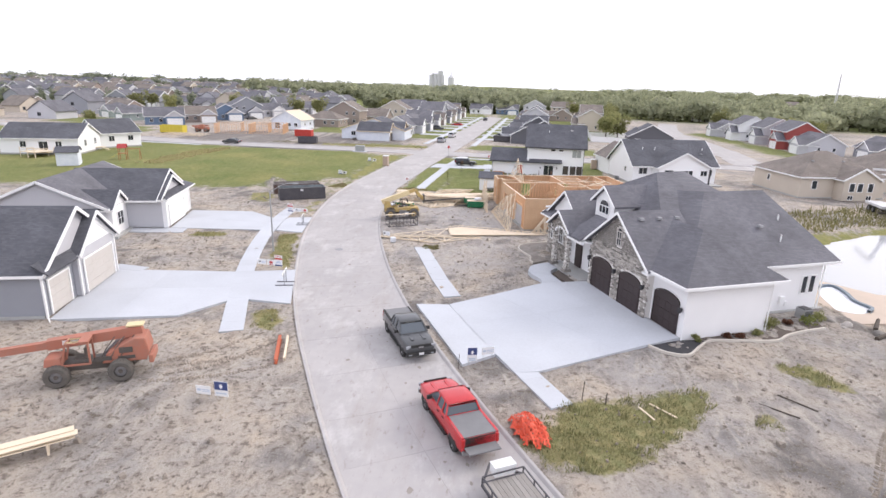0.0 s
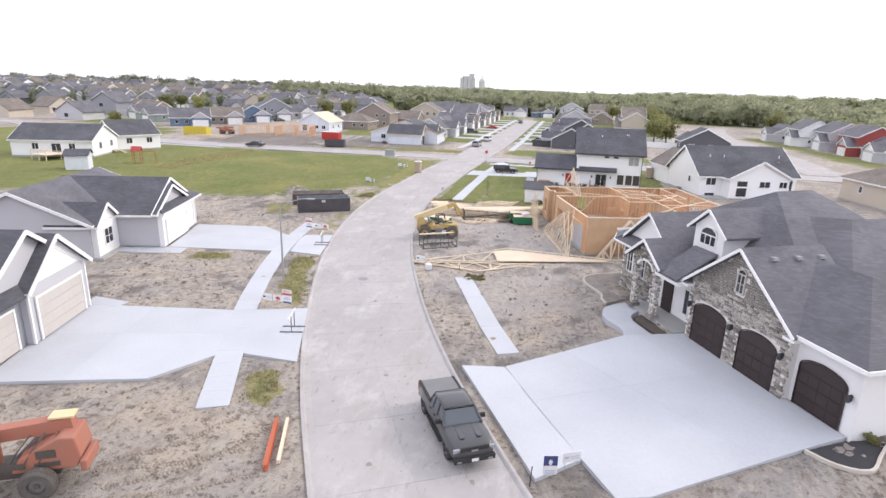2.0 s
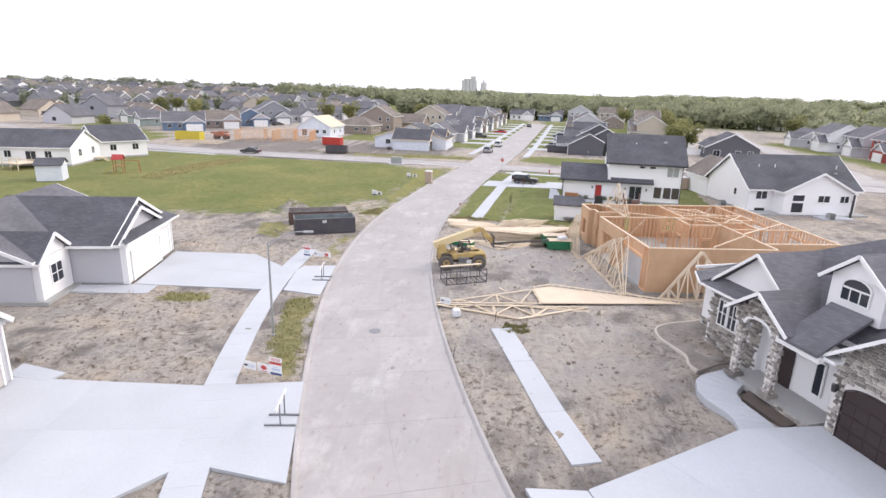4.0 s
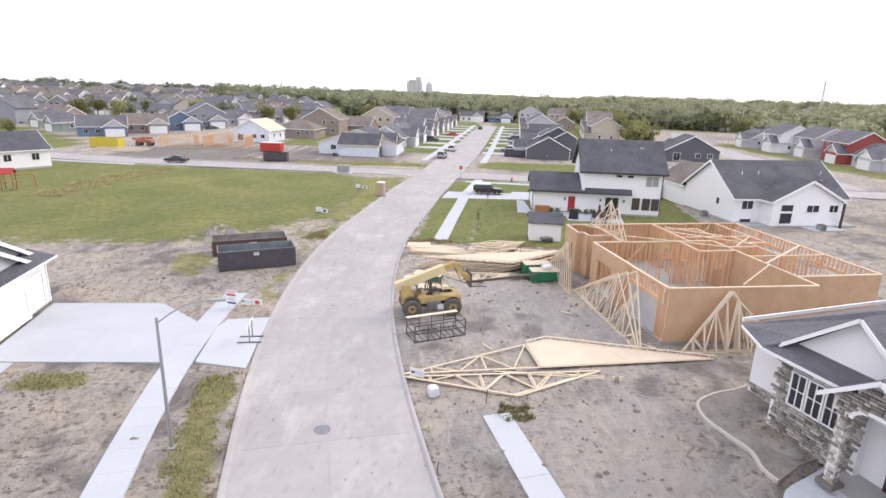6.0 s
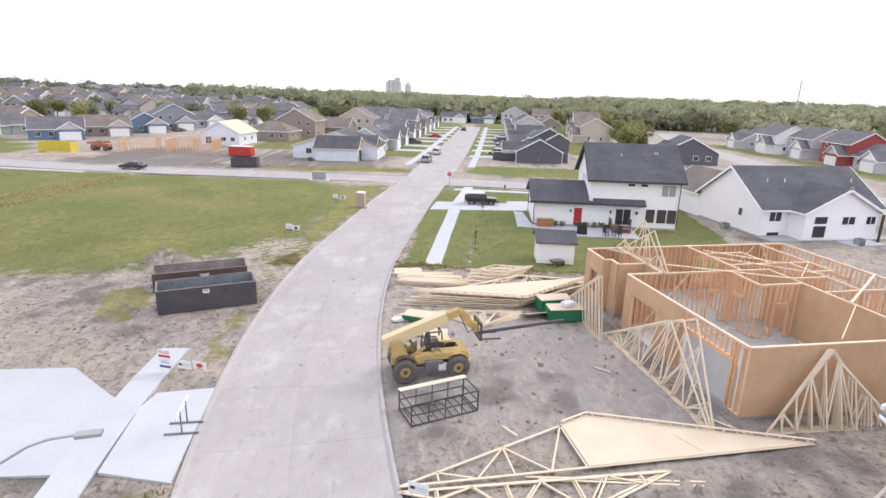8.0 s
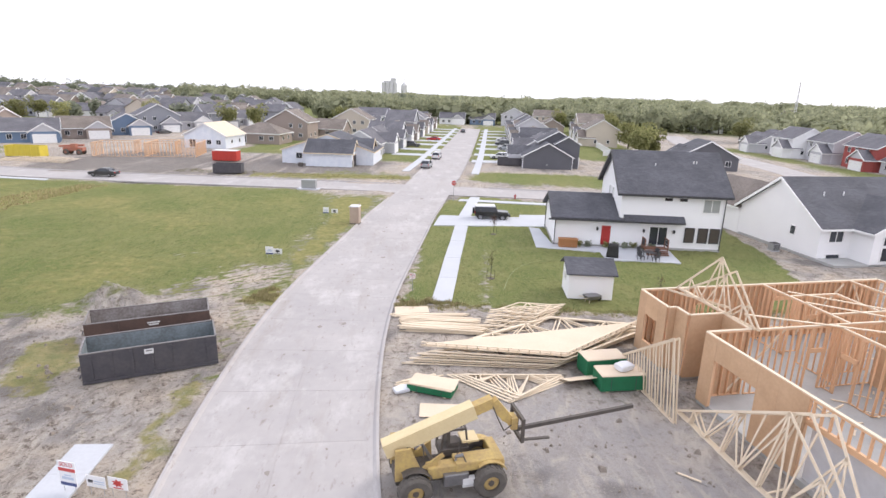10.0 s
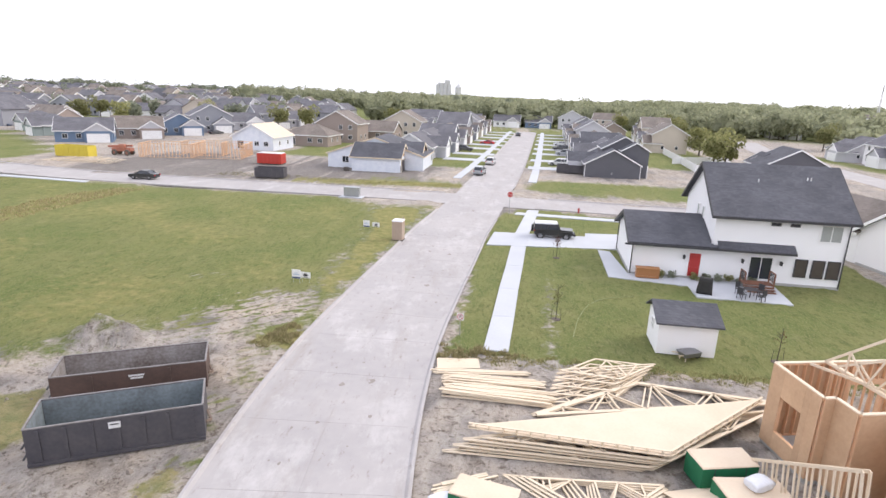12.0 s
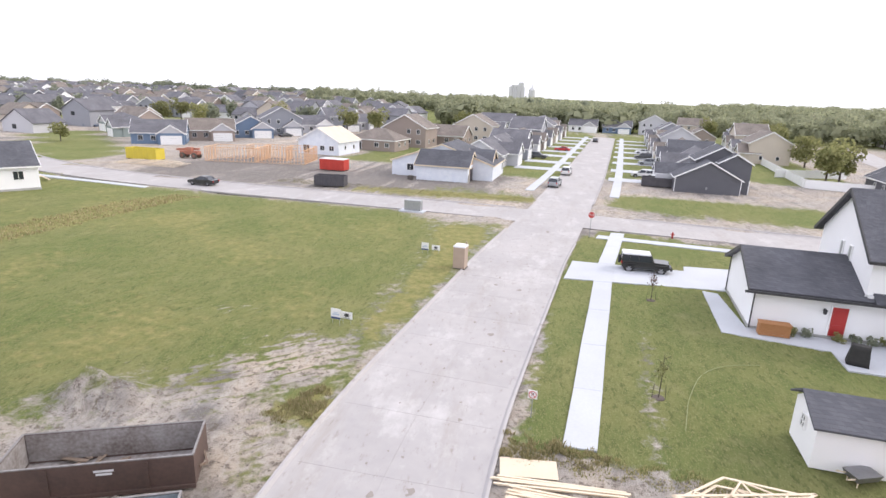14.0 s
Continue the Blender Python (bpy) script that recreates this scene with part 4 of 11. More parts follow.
# ---------------------------------------------------------------- the second grey house
def light_house():
    h = thing("house", -26.4, 55.9, 0.05, 10.5, "new light grey house with grey roof and white garage gable", "house")
    ze = 3.55
    part("foundation", boxes((-4.1, 5.0, 0.12, 8.1, 10.0, 0.3), (-10, 2.2, 0.12, 13.5, 13.0, 0.3)), "foundation", h)
    # greyer siding on the box paints in the side's shade beside the white front
    walls(h, -8, 0, 0, 10.0, 0.15, ze, "light_siding")
    # the broad gable set back, the small one before it, both above a strip of roof
    gable(h, -11, -0.75, 0, 10.0, ze, 27, "x", "roof_charcoal", "light_siding", ends=(False, True), rake=0.4, over=0.5)
    walls(h, -0.4, 0.4, 0.02, 6.75, 0.15, ze - 0.1, "stucco")
    part("wall", boxes((0.02, 8.4, (ze + 0.05) / 2, 0.06, 3.2, ze - 0.2)), "stucco", h)
    gable(h, -4.5, -0.25, 0.05, 8.3, ze - 0.02, 26, "x", "roof_charcoal", "light_siding", ends=(False, True), rake=0.4, over=0.4)
    bm = bmesh.new()
    solid(bm, [(0.75, -0.3, ze - 0.12), (0.75, 10.3, ze - 0.12), (-0.85, 10.0, ze + 0.5), (-0.85, 1.3, ze + 0.5)], (0, 0, 0.1))
    part("skirt_roof", bm, "roof_charcoal", h)
    part("gutter", boxes((0.79, 5.0, ze - 0.1, 0.08, 10.7, 0.14)), "trim", h)
    garage_door(h, 0.46, 3.55, 0.2, 0, 5.3, 2.35, "trim")
    garage_door(h, 0.08, 8.25, 0.2, 0, 1.95, 2.35, "trim")
    # long body behind with its gable end facing the first house
    walls(h, -16.5, -4.2, -4.2, 10.6, 0.15, 3.4, "light_siding")
    gable(h, -16.5, -4.2, -4.2, 10.6, 3.4, 24, "y", "roof_grey", "light_siding", rake=0.4)
    # the small front gable with a white wall and a window
    walls(h, -6.2, -3.75, -4.0, -0.1, 0.15, 3.3, "stucco")
    gable(h, -8.0, -3.75, -4.0, -0.1, 3.3, 38, "x", "roof_charcoal", "stucco", ends=(False, True), rake=0.35, over=0.35)
    window(h, -3.73, -2.0, 1.1, 0, 1.5, 1.55, 2, 2)
    corner_boards(h, [(0.42, 0.04), (0.06, 9.98), (-3.73, -3.98)], 0.15, 3.4)
    part("step", boxes((-2.6, -0.9, 0.1, 2.2, 1.5, 0.12)), "new_concrete", h)
    return h


grey_house()
light_house()


# ---------------------------------------------------------------- the stone house
def roof_shape(parent, verts, faces, roof, th=0.16):
    """A closed roof from its corner points: each slope a thick plate in one mesh."""
    for f in faces:
        bm = bmesh.new()
        solid(bm, [verts[i] for i in f], (0, 0, th))
        part("roof", bm, roof, parent)


MAT["stone"] = surface("stone", (0.40, 0.37, 0.335), (0.23, 0.212, 0.195), 0.9, scale=2.0, fine=9, bump=0.3, random_=0.55)
MAT["mortar"] = surface("mortar", (0.74, 0.72, 0.69), (0.66, 0.64, 0.61), 0.95, scale=2, fine=20, bump=0.1)
_stones = []


def stone_face(parent, origin, u, w, h0, h1, top, holes=(), seed=1, thick=0.05, limit=400):
    """Ledge stones over a wall face: origin its lower corner, u the unit vector along it, w its width, top(s) its height at s."""
    rng = random.Random(seed)
    if not _stones:
        for L in (0.24, 0.36, 0.48):
            bm = bmesh.new()
            vs = box(bm, 0, 0, 0, L - 0.045, 0.09, 0.118)
            for v in vs:
                v.co += Vector((rng.uniform(-0.012, 0.012), rng.uniform(-0.012, 0.012), rng.uniform(-0.008, 0.008)))
            _stones.append((L, mesh_of("stone", bm, MAT["stone"])))
    ang = math.atan2(u[1], u[0])
    z, count = h0, 0
    rest = bmesh.new()
    while z < h1:
        s = rng.uniform(-0.2, 0)
        while s < w:
            L, me_ = rng.choice(_stones)
            m = s + L / 2
            if 0.08 < m < w - 0.08 and z + 0.07 < top(m) and not any(a < m < b and c < z + 0.07 < d(m) for a, b, c, d in holes):
                m4 = Matrix.Translation((origin[0] + u[0] * m, origin[1] + u[1] * m, z + 0.075)) @ Matrix.Rotation(ang, 4, "Z") @ Matrix.Translation((0, rng.uniform(-0.02, 0.015), 0))
                count += 1
                if count <= limit:
                    piece("stone", me_, parent, m4)
                else:
                    t = me_.copy()
                    t.transform(m4)
                    rest.from_mesh(t)
            s += L
        z += 0.155
    if count > limit:
        ob = part("stone_facing", rest, "stone", parent)
        ob["kind"] = "stuff"
    else:
        rest.free()


def arch_door(parent, x, y, z, w, h, rise_):
    """A dark sectional garage door with an arched head, facing -x."""
    bm = bmesh.new()
    for i in range(4):
        z0_, z1_ = h * i / 4 + 0.01, h * (i + 1) / 4 - 0.01
        if i < 3:
            box(bm, 0, 0, (z0_ + z1_) / 2, 0.06, w, z1_ - z0_)
        else:
            pts = [(0, -w / 2, z0_), (0, w / 2, z0_)] + [(0, w / 2 * math.cos(t), h - rise_ + rise_ * math.sin(t)) for t in np.linspace(0, math.pi, 13)]
            solid(bm, pts, (-0.05, 0, 0))
        for j in range(4):
            yy = -w / 2 + w * (j + 0.5) / 4
            if i < 3:
                box(bm, -0.035, yy, (z0_ + z1_) / 2, 0.025, w / 4 - 0.16, z1_ - z0_ - 0.14)
    ob = part("garage_door", bm, "brown_door", parent)
    ob.matrix_local = pose(x, y, z)
    bm = bmesh.new()
    pts = [(w / 2 + 0.06, 0)] + [((w / 2 + 0.06) * math.cos(t), h - rise_ + (rise_ + 0.06) * math.sin(t)) for t in np.linspace(0, math.pi, 17)] + [(-w / 2 - 0.06, 0)]
    for p, q in zip(pts, pts[1:]):
        beam(bm, (-0.03, p[0], p[1]), (-0.03, q[0], q[1]), 0.05, 0.08, (1, 0, 0))
    part("surround", bm, "brown_door", ob)
    return ob


def wall_lantern(parent, x, y, z, ang):
    bm = bmesh.new()
    box(bm, 0.03, 0, 0, 0.05, 0.12, 0.3)
    beam(bm, (0.03, 0, 0.1), (0.2, 0, 0.16), 0.03, 0.03)
    box(bm, 0.2, 0, -0.05, 0.16, 0.16, 0.3, 0, -0.3)
    box(bm, 0.2, 0, 0.13, 0.24, 0.24, 0.07, 0, 0.7)
    ob = part("wall_lantern", bm, "dark_trim", parent)
    ob.matrix_local = pose(x, y, z, 0, 0, ang)


def stone_house():
    h = thing("house", 23.6, 31.4, 0.0, 18.97, "large new stone and white stucco house with dark grey roof", "house")
    z0, ze, R = 0.35, 4.65, "roof_grey"
    part("foundation", boxes((3.5, 5.0, 0.25, 7.6, 10.2, 0.7), (7.9, 12.0, 0.25, 14.6, 19.6, 0.69)), "foundation", h)
    walls(h, -0.1, 6.9, -0.2, 8, z0, ze, "stucco")
    walls(h, 0.7, 14.6, 2.5, 21.3, z0, ze, "stucco")
    walls(h, 2.15, 14.6, 20.0, 24.4, z0, 4.2, "stucco")
    # front stone bay
    bm = boxes((-0.5, 7.5, (z0 + ze) / 2, 0.25, 8.1, ze - z0), (-0.2, 3.52, (z0 + ze) / 2, 0.4, 0.15, ze - z0), (-0.2, 11.48, (z0 + ze) / 2, 0.4, 0.15, ze - z0))
    part("wall", bm, "mortar", h)
    T = math.tan(radians(37.0))
    yc, hw = 7.45, 4.1
    bm = bmesh.new()
    solid(bm, [(-0.62, yc - hw, ze), (-0.62, yc + hw, ze), (-0.62, yc, ze + hw * T)], (0.2, 0, 0))
    part("gable_wall", bm, "mortar", h)
    zr = ze + hw * T
    for s in (-1, 1):
        o = hw + 0.45
        bm = bmesh.new()
        solid(bm, [(-1.15, yc, zr), (4.4, yc, zr), (4.4, yc + s * o, ze - 0.45 * T), (-1.15, yc + s * o, ze - 0.45 * T)], (0, 0, 0.16))
        part("roof", bm, R, h)
        bm = bmesh.new()
        beam(bm, (-1.18, yc, zr + 0.04), (-1.18, yc + s * o, ze - 0.45 * T + 0.04), 0.06, 0.17)
        part("rake_board", bm, "trim", h)
        bm = boxes((-0.75, yc + s * (hw + 0.15), ze - 0.42, 0.85, 0.75, 0.14))
        part("eave_return", bm, "trim", h)
    # doors
    zf = 0.62
    for y, w in ((5.53, 2.6), (9.5, 2.75)):
        arch_door(h, -0.66, y, zf, w, 2.75, 0.45)
    arch_door(h, -0.14, 1.75, zf, 2.6, 2.7, 0.45)
    for y in (3.75, 7.5, 11.3):
        wall_lantern(h, -0.68, y, 3.0, 180)
    wall_lantern(h, -0.14, 0.12, 2.6, 180)
    window(h, -0.68, yc, 5.1, 180, 0.66, 1.2, 2, 2, "beige_paint")
    bm = bmesh.new()
    pts = [(0.33 * math.cos(t), 0.26 * math.sin(t)) for t in np.linspace(0, math.pi, 11)]
    solid(bm, [(-0.69, yc + p[0], 6.29 + p[1]) for p in pts], (0.03, 0, 0))
    part("arch_pane", bm, "glass", h)
    bm = bmesh.new()
    for p, q in zip(pts, pts[1:]):
        beam(bm, (-0.70, yc + p[0], 6.29 + p[1]), (-0.70, yc + q[0], 6.29 + q[1]), 0.07, 0.08, (1, 0, 0))
    part("window_arch", bm, "beige_paint", h)
    arch = lambda c, w_: (lambda s: zf + 2.4 + 0.45 * math.sqrt(max(0, 1 - ((s - c) / (w_ / 2)) ** 2)) + 0.1)
    y0s = yc - hw
    stone_face(h, (-0.64, y0s), (0, 1), 2 * hw, 0.45, zr, lambda s: ze + (hw - abs(s - hw)) * T - 0.05,
               [(5.53 - 1.5 - y0s, 5.53 + 1.5 - y0s, 0, arch(5.53 - y0s, 3.0)), (9.5 - 1.55 - y0s, 9.5 + 1.55 - y0s, 0, arch(9.5 - y0s, 3.1)), (hw - 0.42, hw + 0.42, 5.0, lambda s: 6.62)], seed=4, limit=300)
    # garage hip, main hip, rear block
    roof_shape(h, [(-0.85, -0.85, 4.4), (7.6, -0.85, 4.4), (3.4, 3.3, 7.15), (7.6, 6.0, 4.4), (3.4, 9.0, 7.15), (-0.85, 3.2, 4.4)],
               [(0, 1, 2), (1, 3, 4, 2), (0, 2, 5), (2, 4, 5)], R)
    roof_shape(h, [(-0.2, 2.0, 4.35), (15.6, 2.0, 4.35), (15.6, 25.0, 4.05), (1.6, 25.0, 4.05), (6.5, 13.6, 9.7), (9.8, 14.0, 9.7)],
               [(0, 1, 5, 4), (1, 2, 5), (2, 3, 4, 5), (3, 0, 4)], R)
    roof_shape(h, [(1.6, 2.0, 4.4), (15.7, 2.0, 4.4), (14.0, 9.05, 8.75), (8.0, 9.05, 8.75), (15.7, 16.0, 4.4), (7.0, 16.0, 4.4), (6.2, 12.4, 8.4)],
               [(0, 1, 2, 3), (1, 4, 2), (4, 5, 3, 2), (0, 3, 6)], R)
    bm = bmesh.new()
    for p, q in (((-0.88, -0.88), (7.62, -0.88)), ((7.62, 2.0), (15.7, 1.97)), ((15.72, 2), (15.72, 25.0)), ((-0.88, -0.88), (-0.88, 3.0)), ((15.6, 25.03), (1.6, 25.03))):
        beam(bm, (*p, 4.45), (*q, 4.45), 0.1, 0.2)
    part("gutter", bm, "trim", h)
    for x, y in ((-0.2, -0.3), (6.95, -0.3), (14.7, 2.4)):
        downspout(h, x, y, 0.3, 4.3)
    # left wing with its gable, skirt roof and window
    walls(h, 0.3, 4.5, 17.2, 21.5, z0, 4.6, "stucco")
    T2 = 0.8
    for s in (-1, 1):
        bm = bmesh.new()
        o = 3.25 if s > 0 else 3.6
        solid(bm, [(-0.05, 18.1, 7.4), (7.0, 18.1, 7.4), (7.0, 18.1 + s * o, 7.4 - o * T2), (-0.05, 18.1 + s * o, 7.4 - o * T2)], (0, 0, 0.14))
        part("roof", bm, R, h)
        bm = bmesh.new()
        beam(bm, (-0.08, 18.1, 7.42), (-0.08, 18.1 + s * o, 7.44 - o * T2), 0.07, 0.17)
        part("rake_board", bm, "trim", h)
    bm = bmesh.new()
    solid(bm, [(0.42, 18.1 - 3.2, 4.8), (0.42, 18.1 + 3.1, 4.8), (0.42, 18.1, 7.38)], (0.2, 0, 0))
    part("gable_wall", bm, "stucco", h)
    bm = bmesh.new()
    solid(bm, [(-0.45, 16.6, 4.45), (-0.45, 21.9, 4.45), (0.44, 21.7, 5.0), (0.44, 16.6, 5.0)], (0, 0, 0.12))
    part("skirt_roof", bm, R, h)
    bm = bmesh.new()
    beam(bm, (-0.48, 16.6, 4.48), (-0.48, 21.92, 4.48), 0.07, 0.13)
    beam(bm, (-0.45, 21.92, 4.48), (1.56, 25.0, 4.1), 0.07, 0.13)
    part("fascia", bm, "trim", h)
    bm = bmesh.new()
    solid(bm, [(-0.42, 21.9, 4.47), (1.6, 25.0, 4.08), (6.4, 18.6, 7.35), (0.2, 20.6, 5.4)], (0, 0, 0.12))
    part("roof", bm, R, h)
    for k in range(3):
        window(h, 0.2, 20.2 - 0.86 * k, 2.2, 180, 0.8, 1.7, 2, 2)
    stone_face(h, (0.25, 17.2), (0, 1), 4.3, 0.4, 4.4, lambda s: 4.42, [(0.75, 3.5, 2.1, lambda s: 4.0)], seed=7, limit=260)
    stone_face(h, (2.1, 21.5), (0, 1), 2.9, 0.3, 1.0, lambda s: 1.0, seed=8, limit=60)
    # porch: floor, columns, small gable
    # darker concrete than the walk, with the porch shade put into its colour
    part("porch_floor", boxes((0.1, 14.7, 0.42, 2.6, 5.6, 0.5)), "foundation", h)
    bm = bmesh.new()
    solid(bm, [(-1.6, 11.9, 4.25), (-1.6, 14.2, 4.25), (1.2, 14.2, 5.9), (1.2, 11.9, 5.9)], (0, 0, 0.16))
    part("porch_roof", bm, R, h)
    part("porch_beam", boxes((-1.3, 13.2, 4.1, 0.3, 2.6, 0.3)), "trim", h)
    for y in (14.6, 17.1):
        col = part("column", boxes((0, 0, 1.7, 0.5, 0.5, 3.4)), "mortar", h)
        col.matrix_local = pose(-1.15, y, 0.65) @ Matrix.Diagonal((0.74, 0.74, 1.0, 1.0))
        for k, (ox, oy, u) in enumerate(((-0.26, -0.26, (0, 1)), (-0.26, -0.26, (1, 0)), (0.26, -0.26, (0, 1)), (-0.26, 0.26, (1, 0)))):
            stone_face(col, (ox, oy), u, 0.52, 0.0, 3.3, lambda s: 3.35, seed=20 + k, limit=90)
        part("column_base", boxes((-1.15, y, 0.75, 0.72, 0.72, 0.25)), "stone", h)
    stone_face(h, (-1.24, 11.9), (0, 1), 2.3, 0.15, 0.6, lambda s: 0.66, seed=31, limit=60)
    T3 = math.tan(radians(36))
    for s in (-1, 1):
        bm = bmesh.new()
        solid(bm, [(-1.75, 15.8, 6.05), (0.6, 15.8, 6.05), (0.6, 15.8 + s * 2.2, 6.05 - 2.2 * T3), (-1.75, 15.8 + s * 2.2, 6.05 - 2.2 * T3)], (0, 0, 0.14))
        part("roof", bm, R, h)
        bm = bmesh.new()
        beam(bm, (-1.78, 15.8, 6.07), (-1.78, 15.8 + s * 2.2, 6.09 - 2.2 * T3), 0.07, 0.18)
        part("rake_board", bm, "trim", h)
    arc = [(15.85 + 0.95 * math.cos(t), 4.0 + 0.55 * math.sin(t)) for t in np.linspace(math.pi, 0, 11)]
    bm = bmesh.new()
    for (ya, za), (yb, zb) in zip(arc, arc[1:]):
        solid(bm, [(-1.3, ya, za), (-1.3, yb, zb), (-1.3, yb, 6.0 - abs(yb - 15.8) * T3), (-1.3, ya, 6.0 - abs(ya - 15.8) * T3)], (0.2, 0, 0))
    for y in (14.45, 17.2):
        box(bm, -1.2, y, 4.4, 0.2, 0.8, 0.8)
    part("gable_wall", bm, "mortar", h)
    bm = bmesh.new()
    for (ya, za), (yb, zb) in zip(arc, arc[1:]):
        beam(bm, (-1.33, ya, za), (-1.33, yb, zb), 0.16, 0.1, (1, 0, 0))
    part("arch_trim", bm, "trim", h)
    stone_face(h, (-1.34, 14.05), (0, 1), 3.5, 4.0, 5.9, lambda s: 6.0 - abs(s - 1.75) * T3 - 0.1, [(0.8, 2.8, 3.9, lambda s: 4.62 - 0.5 * ((s - 1.8) / 1.0) ** 2)], seed=9, limit=90)
    part("front_door", boxes((0.62, 15.6, 1.75, 0.12, 1.1, 2.2)), "brown_door", h)
    window(h, 0.62, 13.4, 1.2, 180, 0.6, 1.9, 1, 1)
    # dormer
    part("dormer_wall", boxes((2.6, 13.1, 6.6, 2.6, 2.9, 1.9)), "stucco", h)
    for s in (-1, 1):
        bm = bmesh.new()
        solid(bm, [(1.0, 13.1, 8.75), (5.2, 13.1, 8.75), (5.2, 13.1 + s * 1.95, 8.75 - 1.95 * 0.8), (1.0, 13.1 + s * 1.95, 8.75 - 1.95 * 0.8)], (0, 0, 0.14))
        part("roof", bm, R, h)
        bm = bmesh.new()
        beam(bm, (0.97, 13.1, 8.77), (0.97, 13.1 + s * 1.95, 8.77 - 1.95 * 0.8), 0.07, 0.18)
        part("rake_board", bm, "trim", h)
    bm = bmesh.new()
    solid(bm, [(1.3, 11.65, 7.5), (1.3, 14.55, 7.5), (1.3, 13.1, 8.66)], (0.25, 0, 0))
    part("gable_wall", bm, "stucco", h)
    window(h, 1.28, 13.1, 6.35, 180, 1.6, 0.75, 3, 1)
    bm = bmesh.new()
    pts = [(0.78 * math.cos(t), 0.5 * math.sin(t)) for t in np.linspace(0, math.pi, 13)]
    solid(bm, [(1.27, 13.1 + p[0], 7.1 + p[1]) for p in pts], (0.05, 0, 0))
    fan = part("fan_pane", bm, "glass", h)
    bm = bmesh.new()
    for p, q in zip(pts, pts[1:]):
        beam(bm, (1.25, 13.1 + p[0], 7.1 + p[1]), (1.25, 13.1 + q[0], 7.1 + q[1]), 0.09, 0.09, (1, 0, 0))
    part("fan_frame", bm, "trim", h)
    # gable end side windows, meters and vents
    window(h, 13.0, 2.48, 1.9, -90, 0.62, 1.5)
    window(h, 13.75, 2.48, 1.9, -90, 0.62, 1.5)
    window(h, 8.9, 2.48, 2.6, -90, 0.55, 0.8)
    part("meter_box", boxes((11.0, 2.4, 1.5, 0.4, 0.22, 0.65), (11.5, 2.42, 1.2, 0.25, 0.15, 0.35)), "trim", h)
    for x in (0.5, 2.1, 3.7):
        roof_vent(h, x, yc - 0.75, zr - 0.75 * T + 0.17)
    roof_vent(h, 4.8, 2.0, 6.1)
    roof_vent(h, 10.5, 5.2, 6.75)
    roof_vent(h, 11.5, 4.0, 5.9, True)
    roof_vent(h, 13.0, 6.0, 7.0, True)
    return h


SH = stone_house()


# ---------------------------------------------------------------- the white two-storey house
def two_storey():
    h = thing("house", 12.75, 104.45, 0.0, -6.0, "white two-storey house with black roof, red door and small deck", "house")
    W = "white_siding"
    part("foundation", boxes((8.6, 4.4, 0.1, 17.3, 8.9, 0.4)), "foundation", h)
    walls(h, 0, 7, 0, 8.4, 0.1, 3.25, W)
    gable(h, 0, 9.0, 0, 8.4, 3.25, 23, "x", "roof_charcoal", W, over=0.5, rake=0.45, trim="dark_trim", ends=(True, False))
    walls(h, 6.6, 17.2, 0.02, 9.8, 0.1, 6.25, W)
    gable(h, 6.6, 17.2, 0.02, 9.8, 6.25, 36, "x", "roof_charcoal", W, over=0.6, rake=0.45, trim="dark_trim")
    walls(h, 6.5, 9.2, -0.02, 0.02, 3.3, 3.5, W)
    bm = bmesh.new()
    solid(bm, [(7.0, -0.75, 3.02), (13.2, -0.75, 3.02), (13.2, 0.1, 3.6), (7.0, 0.1, 3.6)], (0, 0, 0.14))
    part("pent_roof", bm, "roof_charcoal", h)
    part("pent_gutter", boxes((6.2, -0.8, 3.05, 14.0, 0.1, 0.16)), "dark_trim", h)
    d = part("front_door", boxes((0, 0, 1.02, 0.1, 0.95, 2.05), (0.06, 0, 1.5, 0.03, 0.6, 0.8), (0.06, 0, 0.5, 0.03, 0.6, 0.6)), "red_paint", h, "red painted panel door")
    d.matrix_local = pose(5.35, -0.03, 0.35, 0, 0, -90)
    part("door_frame", boxes((0.02, -0.53, 1.05, 0.12, 0.1, 2.15), (0.02, 0.53, 1.05, 0.12, 0.1, 2.15), (0.02, 0, 2.14, 0.12, 1.16, 0.1)), "trim", d)
    window(h, 10.75, -0.03, 0.5, -90, 1.9, 2.05, 2, 1, "trim", name="sliding_door")
    for x in (13.95, 15.3, 16.5):
        window(h, x, -0.02, 0.95, -90, 1.0, 1.6, 1, 1, "dark_trim", "screen")
    window(h, 15.8, -0.02, 4.15, -90, 1.75, 1.45, 2, 1, "trim", "curtain")
    for x in (11.4, 12.9):
        window(h, x, -0.02, 5.3, -90, 0.75, 0.28, 1, 1, "dark_trim")
    for y in (3.8, 5.4):
        window(h, 6.58, y, 4.7, 180, 0.6, 1.3, 1, 1, "trim", "curtain")
    for x in (4.4, 9.2, 12.3):
        wall_lantern(h, x, -0.05, 2.1, -90)
    for x, y in ((0.0, -0.1), (17.15, -0.1)):
        downspout(h, x, y, 0.2, 3.1 if x < 1 else 6.1, "dark_trim")
    downspout(h, -0.1, 8.3, 0.2, 3.1, "dark_trim")
    roof_vent(h, 10.5, 3.0, 8.35, True)
    roof_vent(h, 14.6, 3.4, 8.65, True)
    roof_vent(h, 14.9, 3.4, 8.65, True)
    return h


MAT["screen"] = surface("screen", (0.06, 0.05, 0.045), (0.09, 0.075, 0.065), 0.3, scale=1.5, fine=8, bump=0)
MAT["curtain"] = surface("curtain", (0.34, 0.36, 0.34), (0.28, 0.30, 0.29), 0.35, scale=2, fine=8, bump=0)
two_storey()


